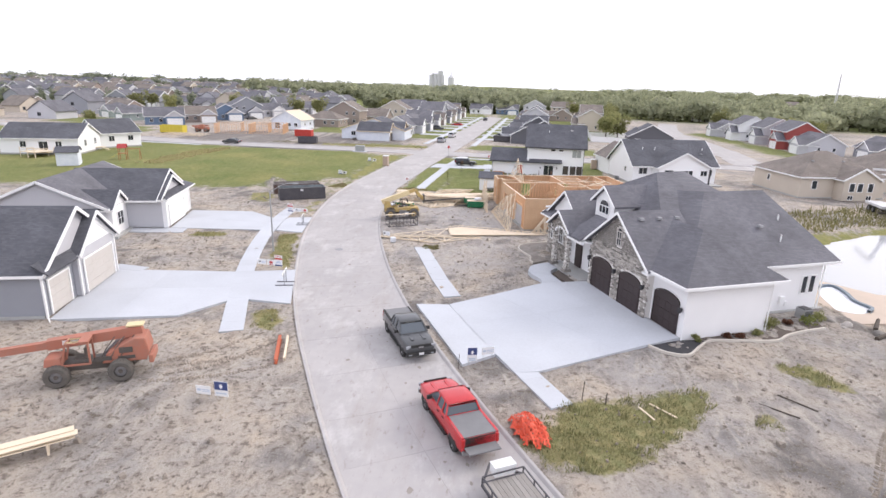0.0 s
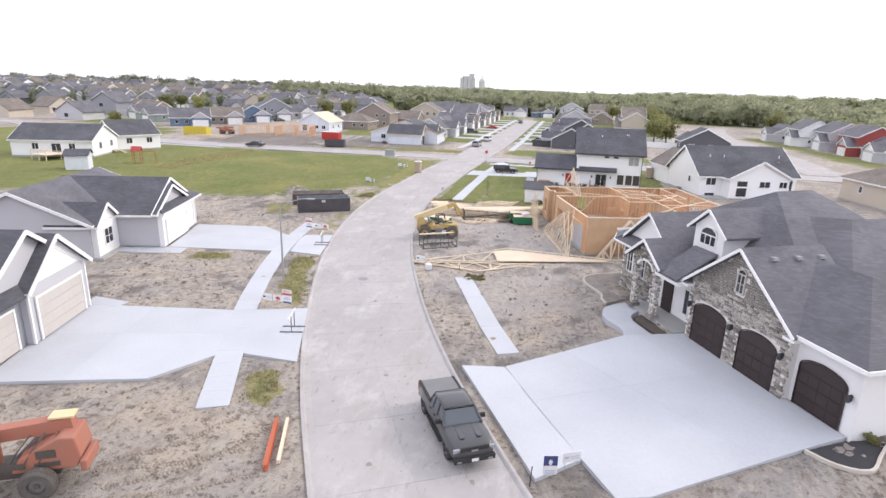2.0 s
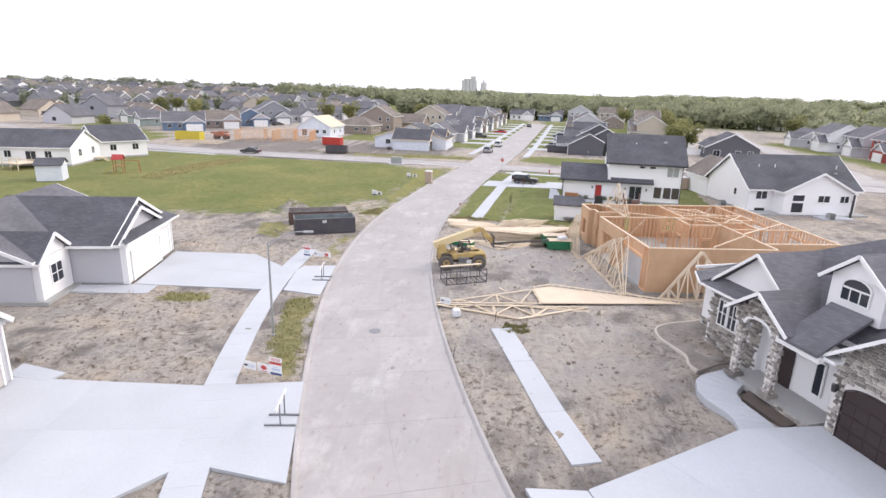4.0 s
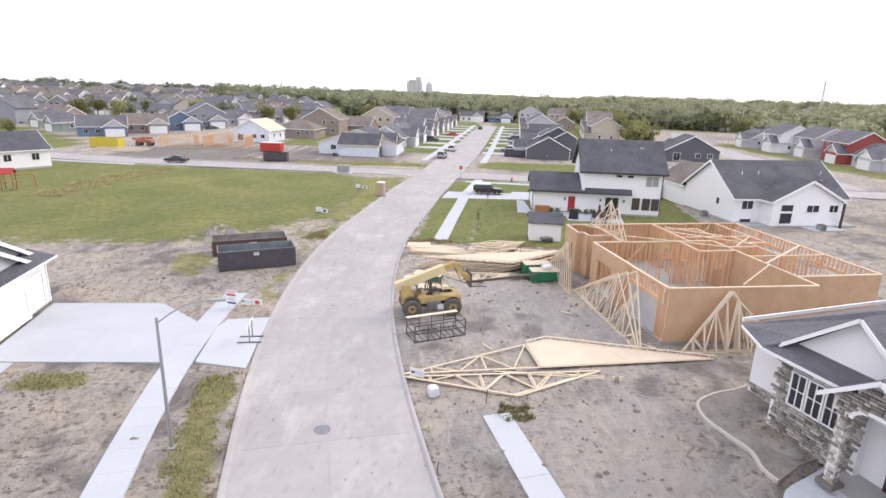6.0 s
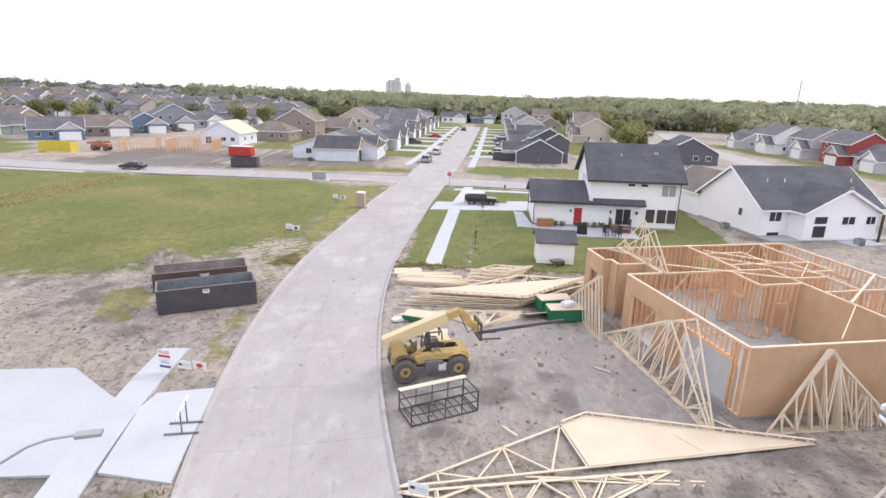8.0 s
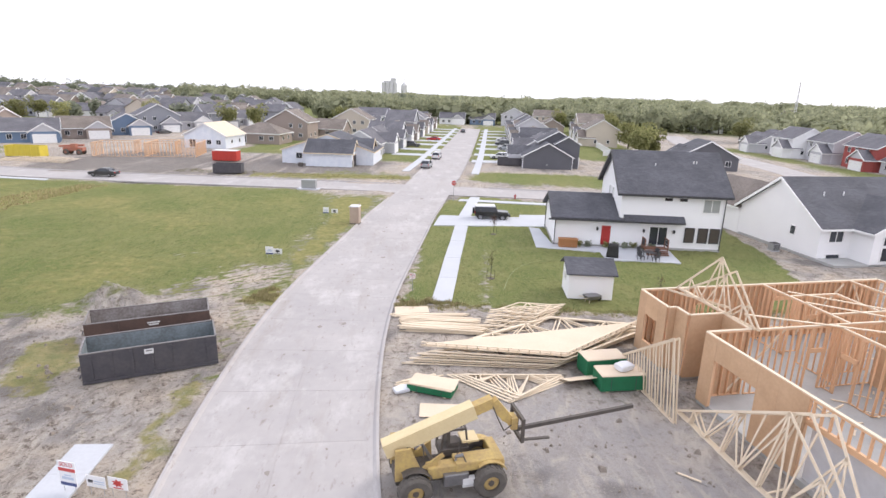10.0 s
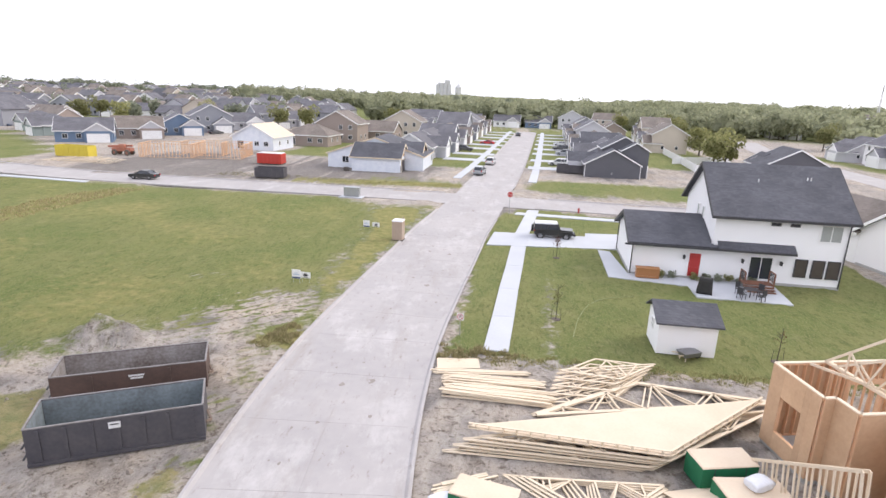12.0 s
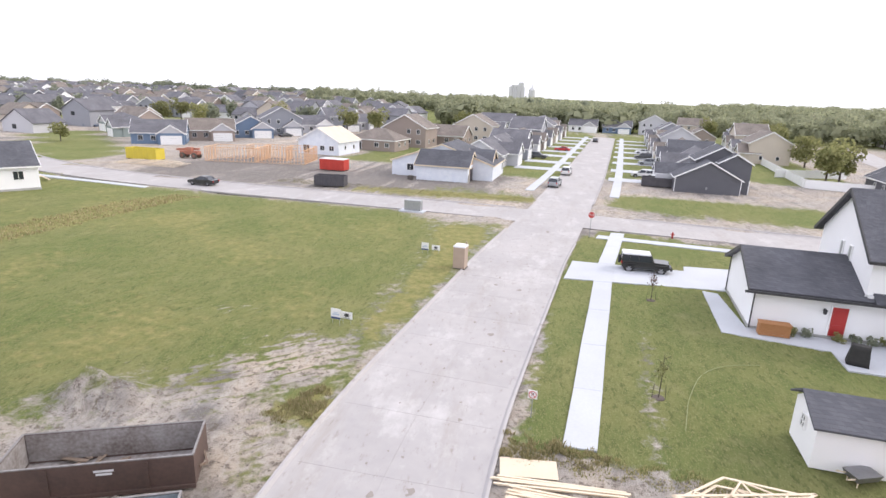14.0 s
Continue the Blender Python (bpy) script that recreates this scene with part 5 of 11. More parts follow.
# ---------------------------------------------------------------- the white house beyond the framed one
def white_house():
    h = thing("house", 38.4, 97.6, 0.0, 8.0, "new white house with charcoal roof and broad rear gable", "house")
    W, R = "white_siding", "roof_charcoal"
    part("foundation", boxes((7.0, 7.0, 0.1, 14.3, 14.0, 0.4)), "foundation", h)
    walls(h, 0, 14.0, 2.5, 14.5, 0.1, 3.5, W)
    gable(h, 0, 14.0, 2.5, 14.5, 3.5, 33, "x", R, W, rake=0.4)
    walls(h, 3.2, 11.6, 0, 3, 0.1, 3.5, W)
    gable(h, 3.2, 11.6, 0, 8.5, 3.5, 30, "y", R, W, ends=(True, False), rake=0.4)
    walls(h, -0.05, 7.0, 14.4, 22.5, 0.1, 3.2, W)
    gable(h, -0.05, 7.0, 14.3, 22.5, 3.2, 36, "y", "roof_brown", W, over=0.3, rake=0.35, ends=(False, True))
    for x, y, z, w, hh, c, r in ((1.6, 2.48, 1.9, 1.5, 1.2, 2, 1), (4.9, -0.02, 2.1, 1.6, 0.95, 1, 1), (4.9, -0.02, 0.55, 1.6, 1.45, 1, 1), (8.1, -0.02, 2.0, 1.6, 1.0, 2, 1), (10.7, -0.02, 2.0, 1.2, 1.0, 2, 1), (12.8, 2.48, 1.6, 1.2, 1.2, 1, 1), (1.6, 2.48, 0.15, 1.5, 0.6, 1, 1)):
        window(h, x, y, z, -90, w, hh, c, r, "trim")
    window(h, -0.02, 6.0, 1.9, 180, 0.8, 1.0)
    part("porch_slab", boxes((9.0, -1.2, 0.15, 4.0, 2.2, 0.2)), "new_concrete", h)
    part("porch_post", boxes((11.3, -0.9, 1.7, 0.2, 0.2, 3.2)), "dark_trim", h)
    for x in (2.5, 4.6, 12.8):
        roof_vent(h, x, 6.0, 5.9, True)
    roof_vent(h, 12.2, 5.0, 5.3)
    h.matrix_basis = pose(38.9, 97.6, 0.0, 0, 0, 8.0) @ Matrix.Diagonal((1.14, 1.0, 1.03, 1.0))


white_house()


def tan_house(x, y, rz, label):
    h = thing("house", x, y, 0.0, rz, label, "house")
    W = "tan_siding"
    part("foundation", boxes((7.5, 6.5, 0.1, 15.2, 13.2, 0.4)), "foundation", h)
    walls(h, 0, 15, 0, 13, 0.1, 3.8, W)
    hip(h, 0, 15, 0, 13, 3.8, 28, "roof_brown")
    walls(h, 6, 12, -2.2, 1, 0.1, 3.7, W)
    gable(h, 6, 12, -2.2, 6, 3.7, 30, "y", "roof_brown", W, ends=(True, False))
    for x_ in (2.5, 7.4, 8.8, 10.6):
        window(h, x_, -2.22 if x_ > 5 else -0.02, 1.6, -90, 1.0, 1.5, 1, 1)
    for x_ in (7.4, 10.6):
        window(h, x_, -2.22, 0.25, -90, 1.0, 0.8, 2, 1)
    window(h, -0.02, 8.5, 1.8, 180, 0.8, 1.1)
    part("deck_rail", boxes((8.2, -2.6, 1.4, 3.4, 0.08, 0.1), (6.6, -2.6, 0.8, 0.1, 0.1, 1.2), (9.8, -2.6, 0.8, 0.1, 0.1, 1.2)), "tan_siding", h)
    for x_ in (4.0, 9.5):
        roof_vent(h, x_, 3.5, 5.9)


tan_house(63.9, 91.5, 6.0, "tan house with brown hip roof beyond the pond")
tan_house(82.0, 99.0, 6.0, "second tan house with brown hip roof beyond the pond")


def west_house(x, y, rz, w, d, label):
    h = thing("house", x, y, 0.0, rz, label, "house")
    W = "white_siding"
    part("foundation", boxes((w / 2, d / 2, 0.15, w + 0.1, d + 0.1, 0.5)), "foundation", h)
    walls(h, 0, w, 0, d, 0.2, 3.6, W)
    gable(h, 0, w, 0, d, 3.6, 26, "x", "roof_charcoal", W)
    for k in (0.3, 0.75):
        window(h, w * k, -0.02, 1.6, -90, 1.3, 1.3, 2, 1)
        window(h, w + 0.02, d * k, 1.6, 0, 1.1, 1.4, 2, 1)
    roof_vent(h, w * 0.3, d * 0.3, 4.9, True)
    roof_vent(h, w * 0.4, d * 0.3, 4.9, True)
    # a small landing with steps
    part("landing", boxes((w + 0.8, d * 0.8, 0.75, 1.5, 1.6, 0.12)), "lumber", h)
    for i in range(3):
        part("step", boxes((w + 1.8 + i * 0.3, d * 0.8, 0.55 - i * 0.2, 0.3, 1.4, 0.06)), "lumber", h)
    return h


west_house(-79.2, 124.3, 54.0, 9.6, 11.5, "white house with charcoal gable roof at the field's edge")
wh = west_house(-91.5, 110.0, 12.0, 15.5, 11.0, "long white house with charcoal roof and timber deck")
part("deck", boxes((8.6, -1.4, 0.72, 4.2, 2.8, 0.14)), "lumber", wh)
for x_, y_ in ((6.6, -2.7), (10.6, -2.7), (6.6, -0.2), (10.6, -0.2)):
    part("deck_post", boxes((x_, y_, 0.8, 0.12, 0.12, 1.7)), "lumber", wh)
part("deck_rail", boxes((8.6, -2.7, 1.62, 4.1, 0.09, 0.09), (8.6, -2.7, 1.2, 4.1, 0.05, 0.05), (6.6, -1.4, 1.62, 0.09, 2.6, 0.09)), "lumber", wh)
window(wh, 8.6, -0.02, 0.85, -90, 1.9, 2.0, 2, 1)


def small_shed(x, y, rz, w, d, hgt, wall, roof, label):
    h = thing("shed", x, y, 0.05, rz, label, "shed")
    walls(h, 0, w, 0, d, 0.05, hgt, wall, 0.1)
    T = math.tan(radians(20))
    for s, z in ((1, 0),):
        bm = bmesh.new()
        solid(bm, [(-0.25, -0.3, hgt - 0.1), (w + 0.25, -0.3, hgt - 0.1), (w + 0.25, d * 0.62, hgt + (d * 0.62 + 0.3) * T), (-0.25, d * 0.62, hgt + (d * 0.62 + 0.3) * T)], (0, 0, 0.1))
        solid(bm, [(-0.25, d + 0.25, hgt), (w + 0.25, d + 0.25, hgt), (w + 0.25, d * 0.62, hgt + (d * 0.62 + 0.3) * T), (-0.25, d * 0.62, hgt + (d * 0.62 + 0.3) * T)], (0, 0, 0.1))
        part("roof", bm, roof, h)
    for u in (0.0, w):
        bm = bmesh.new()
        solid(bm, [(u, 0, hgt), (u, d, hgt), (u, d * 0.62, hgt + d * 0.62 * T)], (0.08 if u == 0 else -0.08, 0, 0))
        part("gable_wall", bm, wall, h)
    window(h, -0.02, d * 0.5, hgt - 0.95, 180, 0.55, 0.7, 2, 2)
    return h


small_shed(10.15, 87.95, -5.0, 3.45, 2.8, 2.15, "white_siding", "roof_charcoal", "small white garden shed with charcoal roof on the lawn")
small_shed(-69.5, 97.0, 25.0, 3.6, 3.2, 2.6, "house_wrap", "roof_charcoal", "small shed sheathed in printed white wrap")

def soft(ob, w=0.04):
    md = ob.modifiers.new("bevel", "BEVEL")
    md.width, md.segments, md.limit_method = w, 2, "ANGLE"
    return ob


# ---------------------------------------------------------------- the framed house
_unit = []


def studs(parent, a, b, z0, z1, gap=0.41, depth=0.14, openings=()):
    """One timber wall frame: plates, studs, and headers over the openings (from, to, sill, head) along it."""
    a, b = Vector((*a, 0)), Vector((*b, 0))
    d = b - a
    L, u = d.length, d.normalized()
    ang = math.atan2(u.y, u.x)

    def bar(s0, s1, zz0, zz1):
        c = a + u * (s0 + s1) / 2
        if not _unit:
            _unit.append(mesh_of("stud", boxes((0, 0, 0, 1, 1, 1)), MAT["stud"]))
        upright_ = zz1 - zz0 > s1 - s0
        piece("stud" if upright_ else "plate", _unit[0], parent, pose(c.x, c.y, (zz0 + zz1) / 2, 0, 0, math.degrees(ang)) @ Matrix.Diagonal((s1 - s0, depth, zz1 - zz0, 1)))

    bar(0, L, z1 - 0.09, z1)
    s = 0.0
    while s <= L - 0.03:
        gapped = [o for o in openings if o[0] < s + 0.02 < o[1]]
        if not gapped:
            bar(s, s + 0.05, z0, z1 - 0.09)
        else:
            o = gapped[0]
            bar(s, s + 0.05, o[3] + 0.25, z1 - 0.09)
            if o[2] > z0 + 0.1:
                bar(s, s + 0.05, z0, o[2])
        s += gap
    last = 0.0
    for o in sorted(openings):
        bar(o[0] - 0.08, o[1] + 0.08, o[3], o[3] + 0.25)
        bar(o[0] - 0.1, o[0], z0, z1 - 0.09)
        bar(o[1], o[1] + 0.1, z0, z1 - 0.09)
        if o[2] > z0 + 0.1:
            bar(o[0], o[1], o[2] - 0.05, o[2])
        if o[0] > last:
            bar(last, o[0], z0, z0 + 0.045)
        last = o[1]
    if last < L:
        bar(last, L, z0, z0 + 0.045)


def sheathing(parent, a, b, z0, z1, out, openings=()):
    """OSB panels 2.44 m wide over a wall, cut round its openings; out: which side, as a unit normal."""
    a, b = Vector((*a, 0)), Vector((*b, 0))
    u = (b - a).normalized()
    L = (b - a).length
    cuts = sorted({0.0, L, *np.arange(2.44, L, 2.44).tolist(), *[o[0] for o in openings], *[o[1] for o in openings]})
    ang = math.atan2(u.y, u.x)
    for s0, s1 in zip(cuts, cuts[1:]):
        if s1 - s0 < 0.05:
            continue
        m = (s0 + s1) / 2
        spans = [(z0, z1)]
        for o in openings:
            if o[0] <= m <= o[1]:
                spans = [(z0, o[2]), (o[3], z1)]
        for p, q in spans:
            if q - p > 0.06:
                c = a + u * m + Vector((*out, 0)) * 0.085
                bm = bmesh.new()
                box(bm, c.x, c.y, (p + q) / 2, s1 - s0 - 0.008, 0.02, q - p - 0.006, ang)
                part("osb_panel", bm, "osb", parent)


def framed_house():
    h = thing("framed_house", 15.3, 61.5, 0.0, 9.5, "unfinished timber-framed house with OSB sheathing on a concrete slab", "house")
    z0, z1 = 0.35, 4.05
    P = [(0, 0), (10.6, -0.3), (10.6, 1.6), (17.4, 1.6), (17.4, 17.8), (-0.1, 17.8), (-0.2, 14.8), (0.3, 14.8), (0.3, 13.6), (2.4, 13.6), (2.3, 11.4), (-0.2, 11.4)]
    bm = bmesh.new()
    prism(bm, P, 0.0, 0.33)
    part("slab", bm, "foundation", h)
    ring = []
    for i in range(len(P)):
        a, b = Vector((*P[i], 0)), Vector((*P[(i + 1) % len(P)], 0))
        n = (b - a).normalized().cross(Vector((0, 0, 1)))
        ring.append((P[i], P[(i + 1) % len(P)], (n.x, n.y)))
    ops = {11: [(0.9, 3.7, 0.35, 2.9), (6.4, 10.4, 0.35, 2.85)], 3: [(3.0, 6.5, 1.0, 3.0), (9.5, 12.5, 1.0, 3.0)], 5: [(0.8, 2.1, 1.1, 2.8)], 4: [(6.0, 8.0, 1.0, 2.9), (12, 13.6, 1.0, 2.9)]}
    for i, (a, b, n) in enumerate(ring):
        w_ = new("stud_wall")
        w_.parent = h
        studs(w_, a, b, z0, z1, openings=ops.get(i, ()))
        a2, b2 = Vector(a), Vector(b)
        if i == 11:
            d = (b2 - a2).normalized()
            sheathing(h, a, tuple(b2 - d * 5.0), z0 - 0.05, z1 - 0.02, n, [(0.9, 3.7, 0.3, 2.9)])
        elif i != 3:
            sheathing(h, a, b, z0 - 0.05, z1 - 0.02, n, ops.get(i, ()))
        bm = bmesh.new()
        d = (b2 - a2).normalized()
        beam(bm, (a[0], a[1], z1 + 0.02), (b[0], b[1], z1 + 0.02), 0.16, 0.045)
        part("top_plate", bm, "lumber", h)
    # partitions
    inner = [((10.8, 0), (10.8, 11.2)), ((2.5, 11.2), (10.8, 11.2)), ((2.55, 13.6), (2.55, 17.6)), ((8.6, 11.2), (8.6, 17.6)), ((10.8, 6.5), (19.8, 6.5)), ((14.5, 6.5), (14.5, 12.5)), ((10.8, 9.2), (14.5, 9.2)), ((8.6, 12.5), (16.8, 12.5)), ((12.4, 12.5), (12.4, 15.4)), ((8.6, 15.4), (12.4, 15.4)), ((16.8, 12.5), (16.8, 17.6)), ((14.5, 10.4), (16.8, 10.4)), ((16.8, 10.4), (16.8, 12.5)), ((7.6, 8.2), (10.8, 8.2)), ((7.6, 8.2), (7.6, 11.2))]
    fit_ = lambda p: ((p[0] * 0.981 if p[0] <= 10.8 else 10.6 + (p[0] - 10.8) * 0.755), p[1] * 1.011, *p[2:])
    for k, (a, b) in enumerate(inner):
        a, b = fit_(a), fit_(b)
        w_ = new("partition")
        w_.parent = h
        L = (Vector(b) - Vector(a)).length
        studs(w_, a, b, z0, z1 - 0.01 * (k % 3), depth=0.09, openings=[(L * 0.45, L * 0.45 + 0.95, 0.35, 2.5)] if L > 3 else ())
        bm = bmesh.new()
        beam(bm, (a[0], a[1], z1 + 0.025), (b[0], b[1], z1 + 0.025), 0.12, 0.045)
        part("top_plate", bm, "lumber", h)
    # the garage faces of the partitions are sheathed
    sheathing(h, (10.6, 11.3), (10.6, 0), z0, z1 - 0.02, (-1, 0))
    # diagonal braces
    for a, b in (((19.6, 3.2, 0.5), (19.6, 7.0, 3.9)), ((19.6, 12.0, 3.9), (19.6, 16.8, 0.5)), ((12.0, 17.4, 0.5), (16.0, 17.4, 3.9)), ((17.0, 17.4, 3.9), (19.6, 17.4, 0.6)), ((11.2, 6.6, 0.5), (15.0, 6.6, 3.9)), ((0.2, 7.0, 0.5), (6.0, 8.5, 1.0)), ((4.6, 11.3, 4.0), (1.5, 11.3, 0.5)), ((15.5, 2.8, 0.5), (18.8, 2.8, 3.9)), ((5.5, 0.2, 4.1), (10.7, 4.2, 4.1)), ((12.0, 9.3, 4.1), (16.7, 12.4, 4.1)), ((1.4, 17.4, 4.1), (3.3, 14.0, 4.1))):
        bm = bmesh.new()
        beam(bm, fit_(a), fit_(b), 0.05, 0.12)
        part("brace", bm, "lumber", h)
    # long flat boards across the walls
    for a, b in (((3.4, 13.0, 4.13), (10.8, 9.0, 4.13)), ((8.6, 14.2, 4.13), (14.6, 9.6, 4.13)), ((10.8, 4.6, 4.13), (19.8, 9.2, 4.13)), ((9.0, 16.0, 4.13), (13.4, 12.4, 4.13))):
        bm = bmesh.new()
        beam(bm, fit_(a), fit_(b), 0.14, 0.045)
        part("board", bm, "lumber", h)
    # offcuts and sawdust on the slab
    rng = random.Random(5)
    bm = bmesh.new()
    for i in range(70):
        x, y = rng.choice(((rng.uniform(4.5, 10.4), rng.uniform(2, 10.5)), (rng.uniform(11.2, 16.8), rng.uniform(3, 16))))
        box(bm, x, y, 0.36 + 0.02 * (i % 3), rng.uniform(0.3, 1.8), 0.09, 0.04, rng.uniform(0, 3.14))
    ob = part("offcuts", bm, "lumber", h)
    ob["kind"] = "stuff"
    bm = bmesh.new()
    solid(bm, [(0.16, 0.7, 0.3), (0.16, 4.9, 0.3), (0.16, 4.9, 2.7), (0.16, 0.7, 2.7)], (0.02, 0, 0))
    part("plastic_sheet", bm, "sheet_plastic", h, "milky plastic sheet over the garage opening")
    for y in (5.3, 0.35):
        part("opening_post", boxes((0.1, y, 2.1, 0.14, 0.14, 3.5)), "lumber", h)
    return h


MAT["sheet_plastic"] = surface("sheet_plastic", (0.62, 0.63, 0.66), (0.50, 0.51, 0.54), 0.35, scale=1.2, fine=4, bump=0.3)
framed_house()


# ---------------------------------------------------------------- roof trusses
def truss(m, L, H, apex=0.5, webs=6, label="pale pine roof truss lying on the ground", group="roof trusses", upright=False, sheath=None, lumber_w=0.04, chord=0.11, face=-1):
    """A nailed roof truss in its own x-z plane, base along x from 0 to L, placed by the matrix m."""
    t = new("roof_truss")
    t.empty_display_size = 0.3
    t.matrix_basis = m
    tagged(t, label, "truss", group)
    A, B, C = Vector((0, 0, 0)), Vector((L, 0, 0)), Vector((L * apex, 0, H))
    for nm, p, q in (("bottom_chord", A, B), ("top_chord", A, C), ("top_chord", C, B)):
        bm = bmesh.new()
        beam(bm, p, q, chord, lumber_w, (0, 1, 0))
        part(nm, bm, "lumber", t)
    def top(x):
        return H * x / (L * apex) if x < L * apex else H * (L - x) / (L * (1 - apex))
    if upright:
        for i in range(1, webs + 1):
            x = L * i / (webs + 1)
            bm = bmesh.new()
            beam(bm, (x, 0, 0), (x, 0, top(x)), 0.08, lumber_w, (0, 1, 0))
            part("web", bm, "lumber", t)
    else:
        xs = np.linspace(0, L, webs + 2)
        low = True
        for i in range(1, webs + 1):
            p = Vector((xs[i - 1] if i > 1 else xs[1] * 0.5, 0, 0)) if i > 1 else None
            a = (xs[i], 0, top(xs[i]) if i % 2 else 0.0)
            b = (xs[i + 1], 0, 0.0 if i % 2 else top(xs[i + 1]))
            if i < webs:
                bm = bmesh.new()
                beam(bm, a, b, 0.08, lumber_w, (0, 1, 0))
                part("web", bm, "lumber", t)
            if i % 2:
                bm = bmesh.new()
                beam(bm, (xs[i], 0, 0), (xs[i], 0, top(xs[i])), 0.08, lumber_w, (0, 1, 0))
                part("web", bm, "lumber", t)
    if sheath:
        a, b = sheath
        o = 0.5 * lumber_w + 0.012
        pts = [(L * a, face * o, 0.02), (L * b, face * o, 0.02)]
        if b < 1:
            pts.append((L * b, face * o, top(L * b) - 0.02))
        if a < apex < b:
            pts.append((L * apex, face * o, H - 0.02))
        if a > 0:
            pts.append((L * a, face * o, top(L * a) - 0.02))
        bm = bmesh.new()
        solid(bm, pts, (0, face * 0.02, 0))
        part("sheathing", bm, "plywood", t, "pale plywood facing")
        # a ladder of short blocks along the rake
        for p, q in ((A, C), (C, B)):
            n = max(2, int((q - p).length / 0.6))
            for i in range(n):
                x = p + (q - p) * (i + 0.5) / n
                if L * a - 0.2 <= x.x <= L * b + 0.2:
                    part("rake_block", boxes((x.x, face * 0.12, x.z + 0.02, 0.05, 0.16, 0.12)), "lumber", t)
            bm = bmesh.new()
            off = Vector((0, face * 0.21, 0.02))
            lo, hi = max(L * a, p.x), min(L * b, q.x)
            if hi > lo:
                k0, k1 = (lo - p.x) / (q.x - p.x), (hi - p.x) / (q.x - p.x)
                beam(bm, p + (q - p) * k0 + off, p + (q - p) * k1 + off, 0.1, 0.04, (0, 1, 0))
                part("fly_rafter", bm, "lumber", t)
    return t


def lying(a, b, side, z):
    """The pose of a truss lying flat: base from a to b, apex to the left (+1) or right (-1) of that line."""
    a, b = Vector((*a, z)), Vector((*b, z))
    x = (b - a).normalized()
    up = Vector((-x.y, x.x, 0)) * side
    y = up.cross(x)
    m = Matrix((x, y, up)).transposed().to_4x4()
    m.translation = a
    return m, (b - a).length


def leaning(a, b, lean, z=0.1):
    """The pose of a truss standing on its base a-b and leaning to the left of that line by lean degrees from upright."""
    a, b = Vector((*a, z)), Vector((*b, z))
    x = (b - a).normalized()
    left = Vector((-x.y, x.x, 0))
    up = Vector((0, 0, 1)) * math.cos(radians(lean)) + left * math.sin(radians(lean))
    m = Matrix((x, up.cross(x), up)).transposed().to_4x4()
    m.translation = a
    return m, (b - a).length


# in the bare lot: one great gable truss half sheathed, one lying the other way, loose boards
m, L = lying((-1.3, 56.25), (17.8, 59.35), 1, 0.24)
truss(m, L, 3.75, 0.50, 11, sheath=(0.42, 1.0), label="great pine roof truss, half faced with plywood, lying on dirt")
m, L = lying((-1.25, 55.95), (10.2, 57.35), -1, 0.22)
truss(m, L, 2.45, 0.52, 7)
m, L = lying((-1.35, 56.05), (10.1, 57.5), -1, 0.14)
truss(m, L, 2.4, 0.5, 7)


def board(a, b, z, w=0.09, h=0.045, material="lumber", label="loose pale pine board on the ground", z2=None):
    bm = bmesh.new()
    beam(bm, (*a, z), (*b, z2 if z2 is not None else z), w, h)
    return tagged(part("board", bm, material), label, "board", "loose boards")


for a, b, z in (((3.9, 57.0), (11.6, 56.75), 0.16), ((4.4, 56.85), (11.2, 56.5), 0.16), ((3.4, 60.7), (4.0, 59.9), 0.16), ((11.4, 60.0), (12.2, 58.7), 0.3), ((14.6, 61.0), (15.2, 60.0), 0.14), ((13.9, 61.6), (14.8, 60.6), 0.14),
                ((18.4, 22.8), (18.9, 21.6), 0.2), ((19.1, 23.2), (20.2, 21.9), 0.2), ((12.7, 65.6), (13.8, 65.9), 0.14), ((9.6, 66.9), (10.4, 66.3), 0.14), ((13.2, 57.2), (14.0, 57.1), 0.12)):
    board(a, b, z)

# the stack by the lawn: a plywood-faced gable on a pile of trusses
for i in range(6):
    m, L = lying((-2.4 + 0.22 * i + (0.5 if i % 2 else 0), 76.6 + 0.06 * i), (13.0 + 0.1 * i, 80.9 - 0.05 * i), -1, 0.14 + 0.125 * i)
    truss(m, L, 2.7 + 0.05 * (i % 3), 0.5, 8, label="pale pine roof truss in a flat pile", chord=0.14)
m, L = lying((-1.3, 77.3), (13.2, 81.2), -1, 0.96)
truss(m, L, 3.3, 0.52, 9, sheath=(0.0, 1.0), label="plywood-faced gable truss on top of the pile", chord=0.2, face=1)
m, L = lying((2.0, 79.7), (14.6, 82.2), 1, 0.30)
truss(m, L, 2.6, 0.5, 8, label="pale pine roof truss lying behind the pile", chord=0.22, lumber_w=0.1)
m, L = lying((1.8, 79.9), (14.4, 82.5), 1, 0.16)
truss(m, L, 2.6, 0.5, 8, label="pale pine roof truss lying behind the pile", chord=0.22)
# smaller trusses before it
for i in range(4):
    m, L = lying((0.2 + 0.3 * i, 75.3 - 0.1 * i), (6.9 - 0.1 * i, 74.7 + 0.12 * i), -1, 0.12 + 0.06 * i)
    truss(m, L, 2.6 - 0.1 * i, 0.5, 5, label="small pine roof truss lying by the loader")


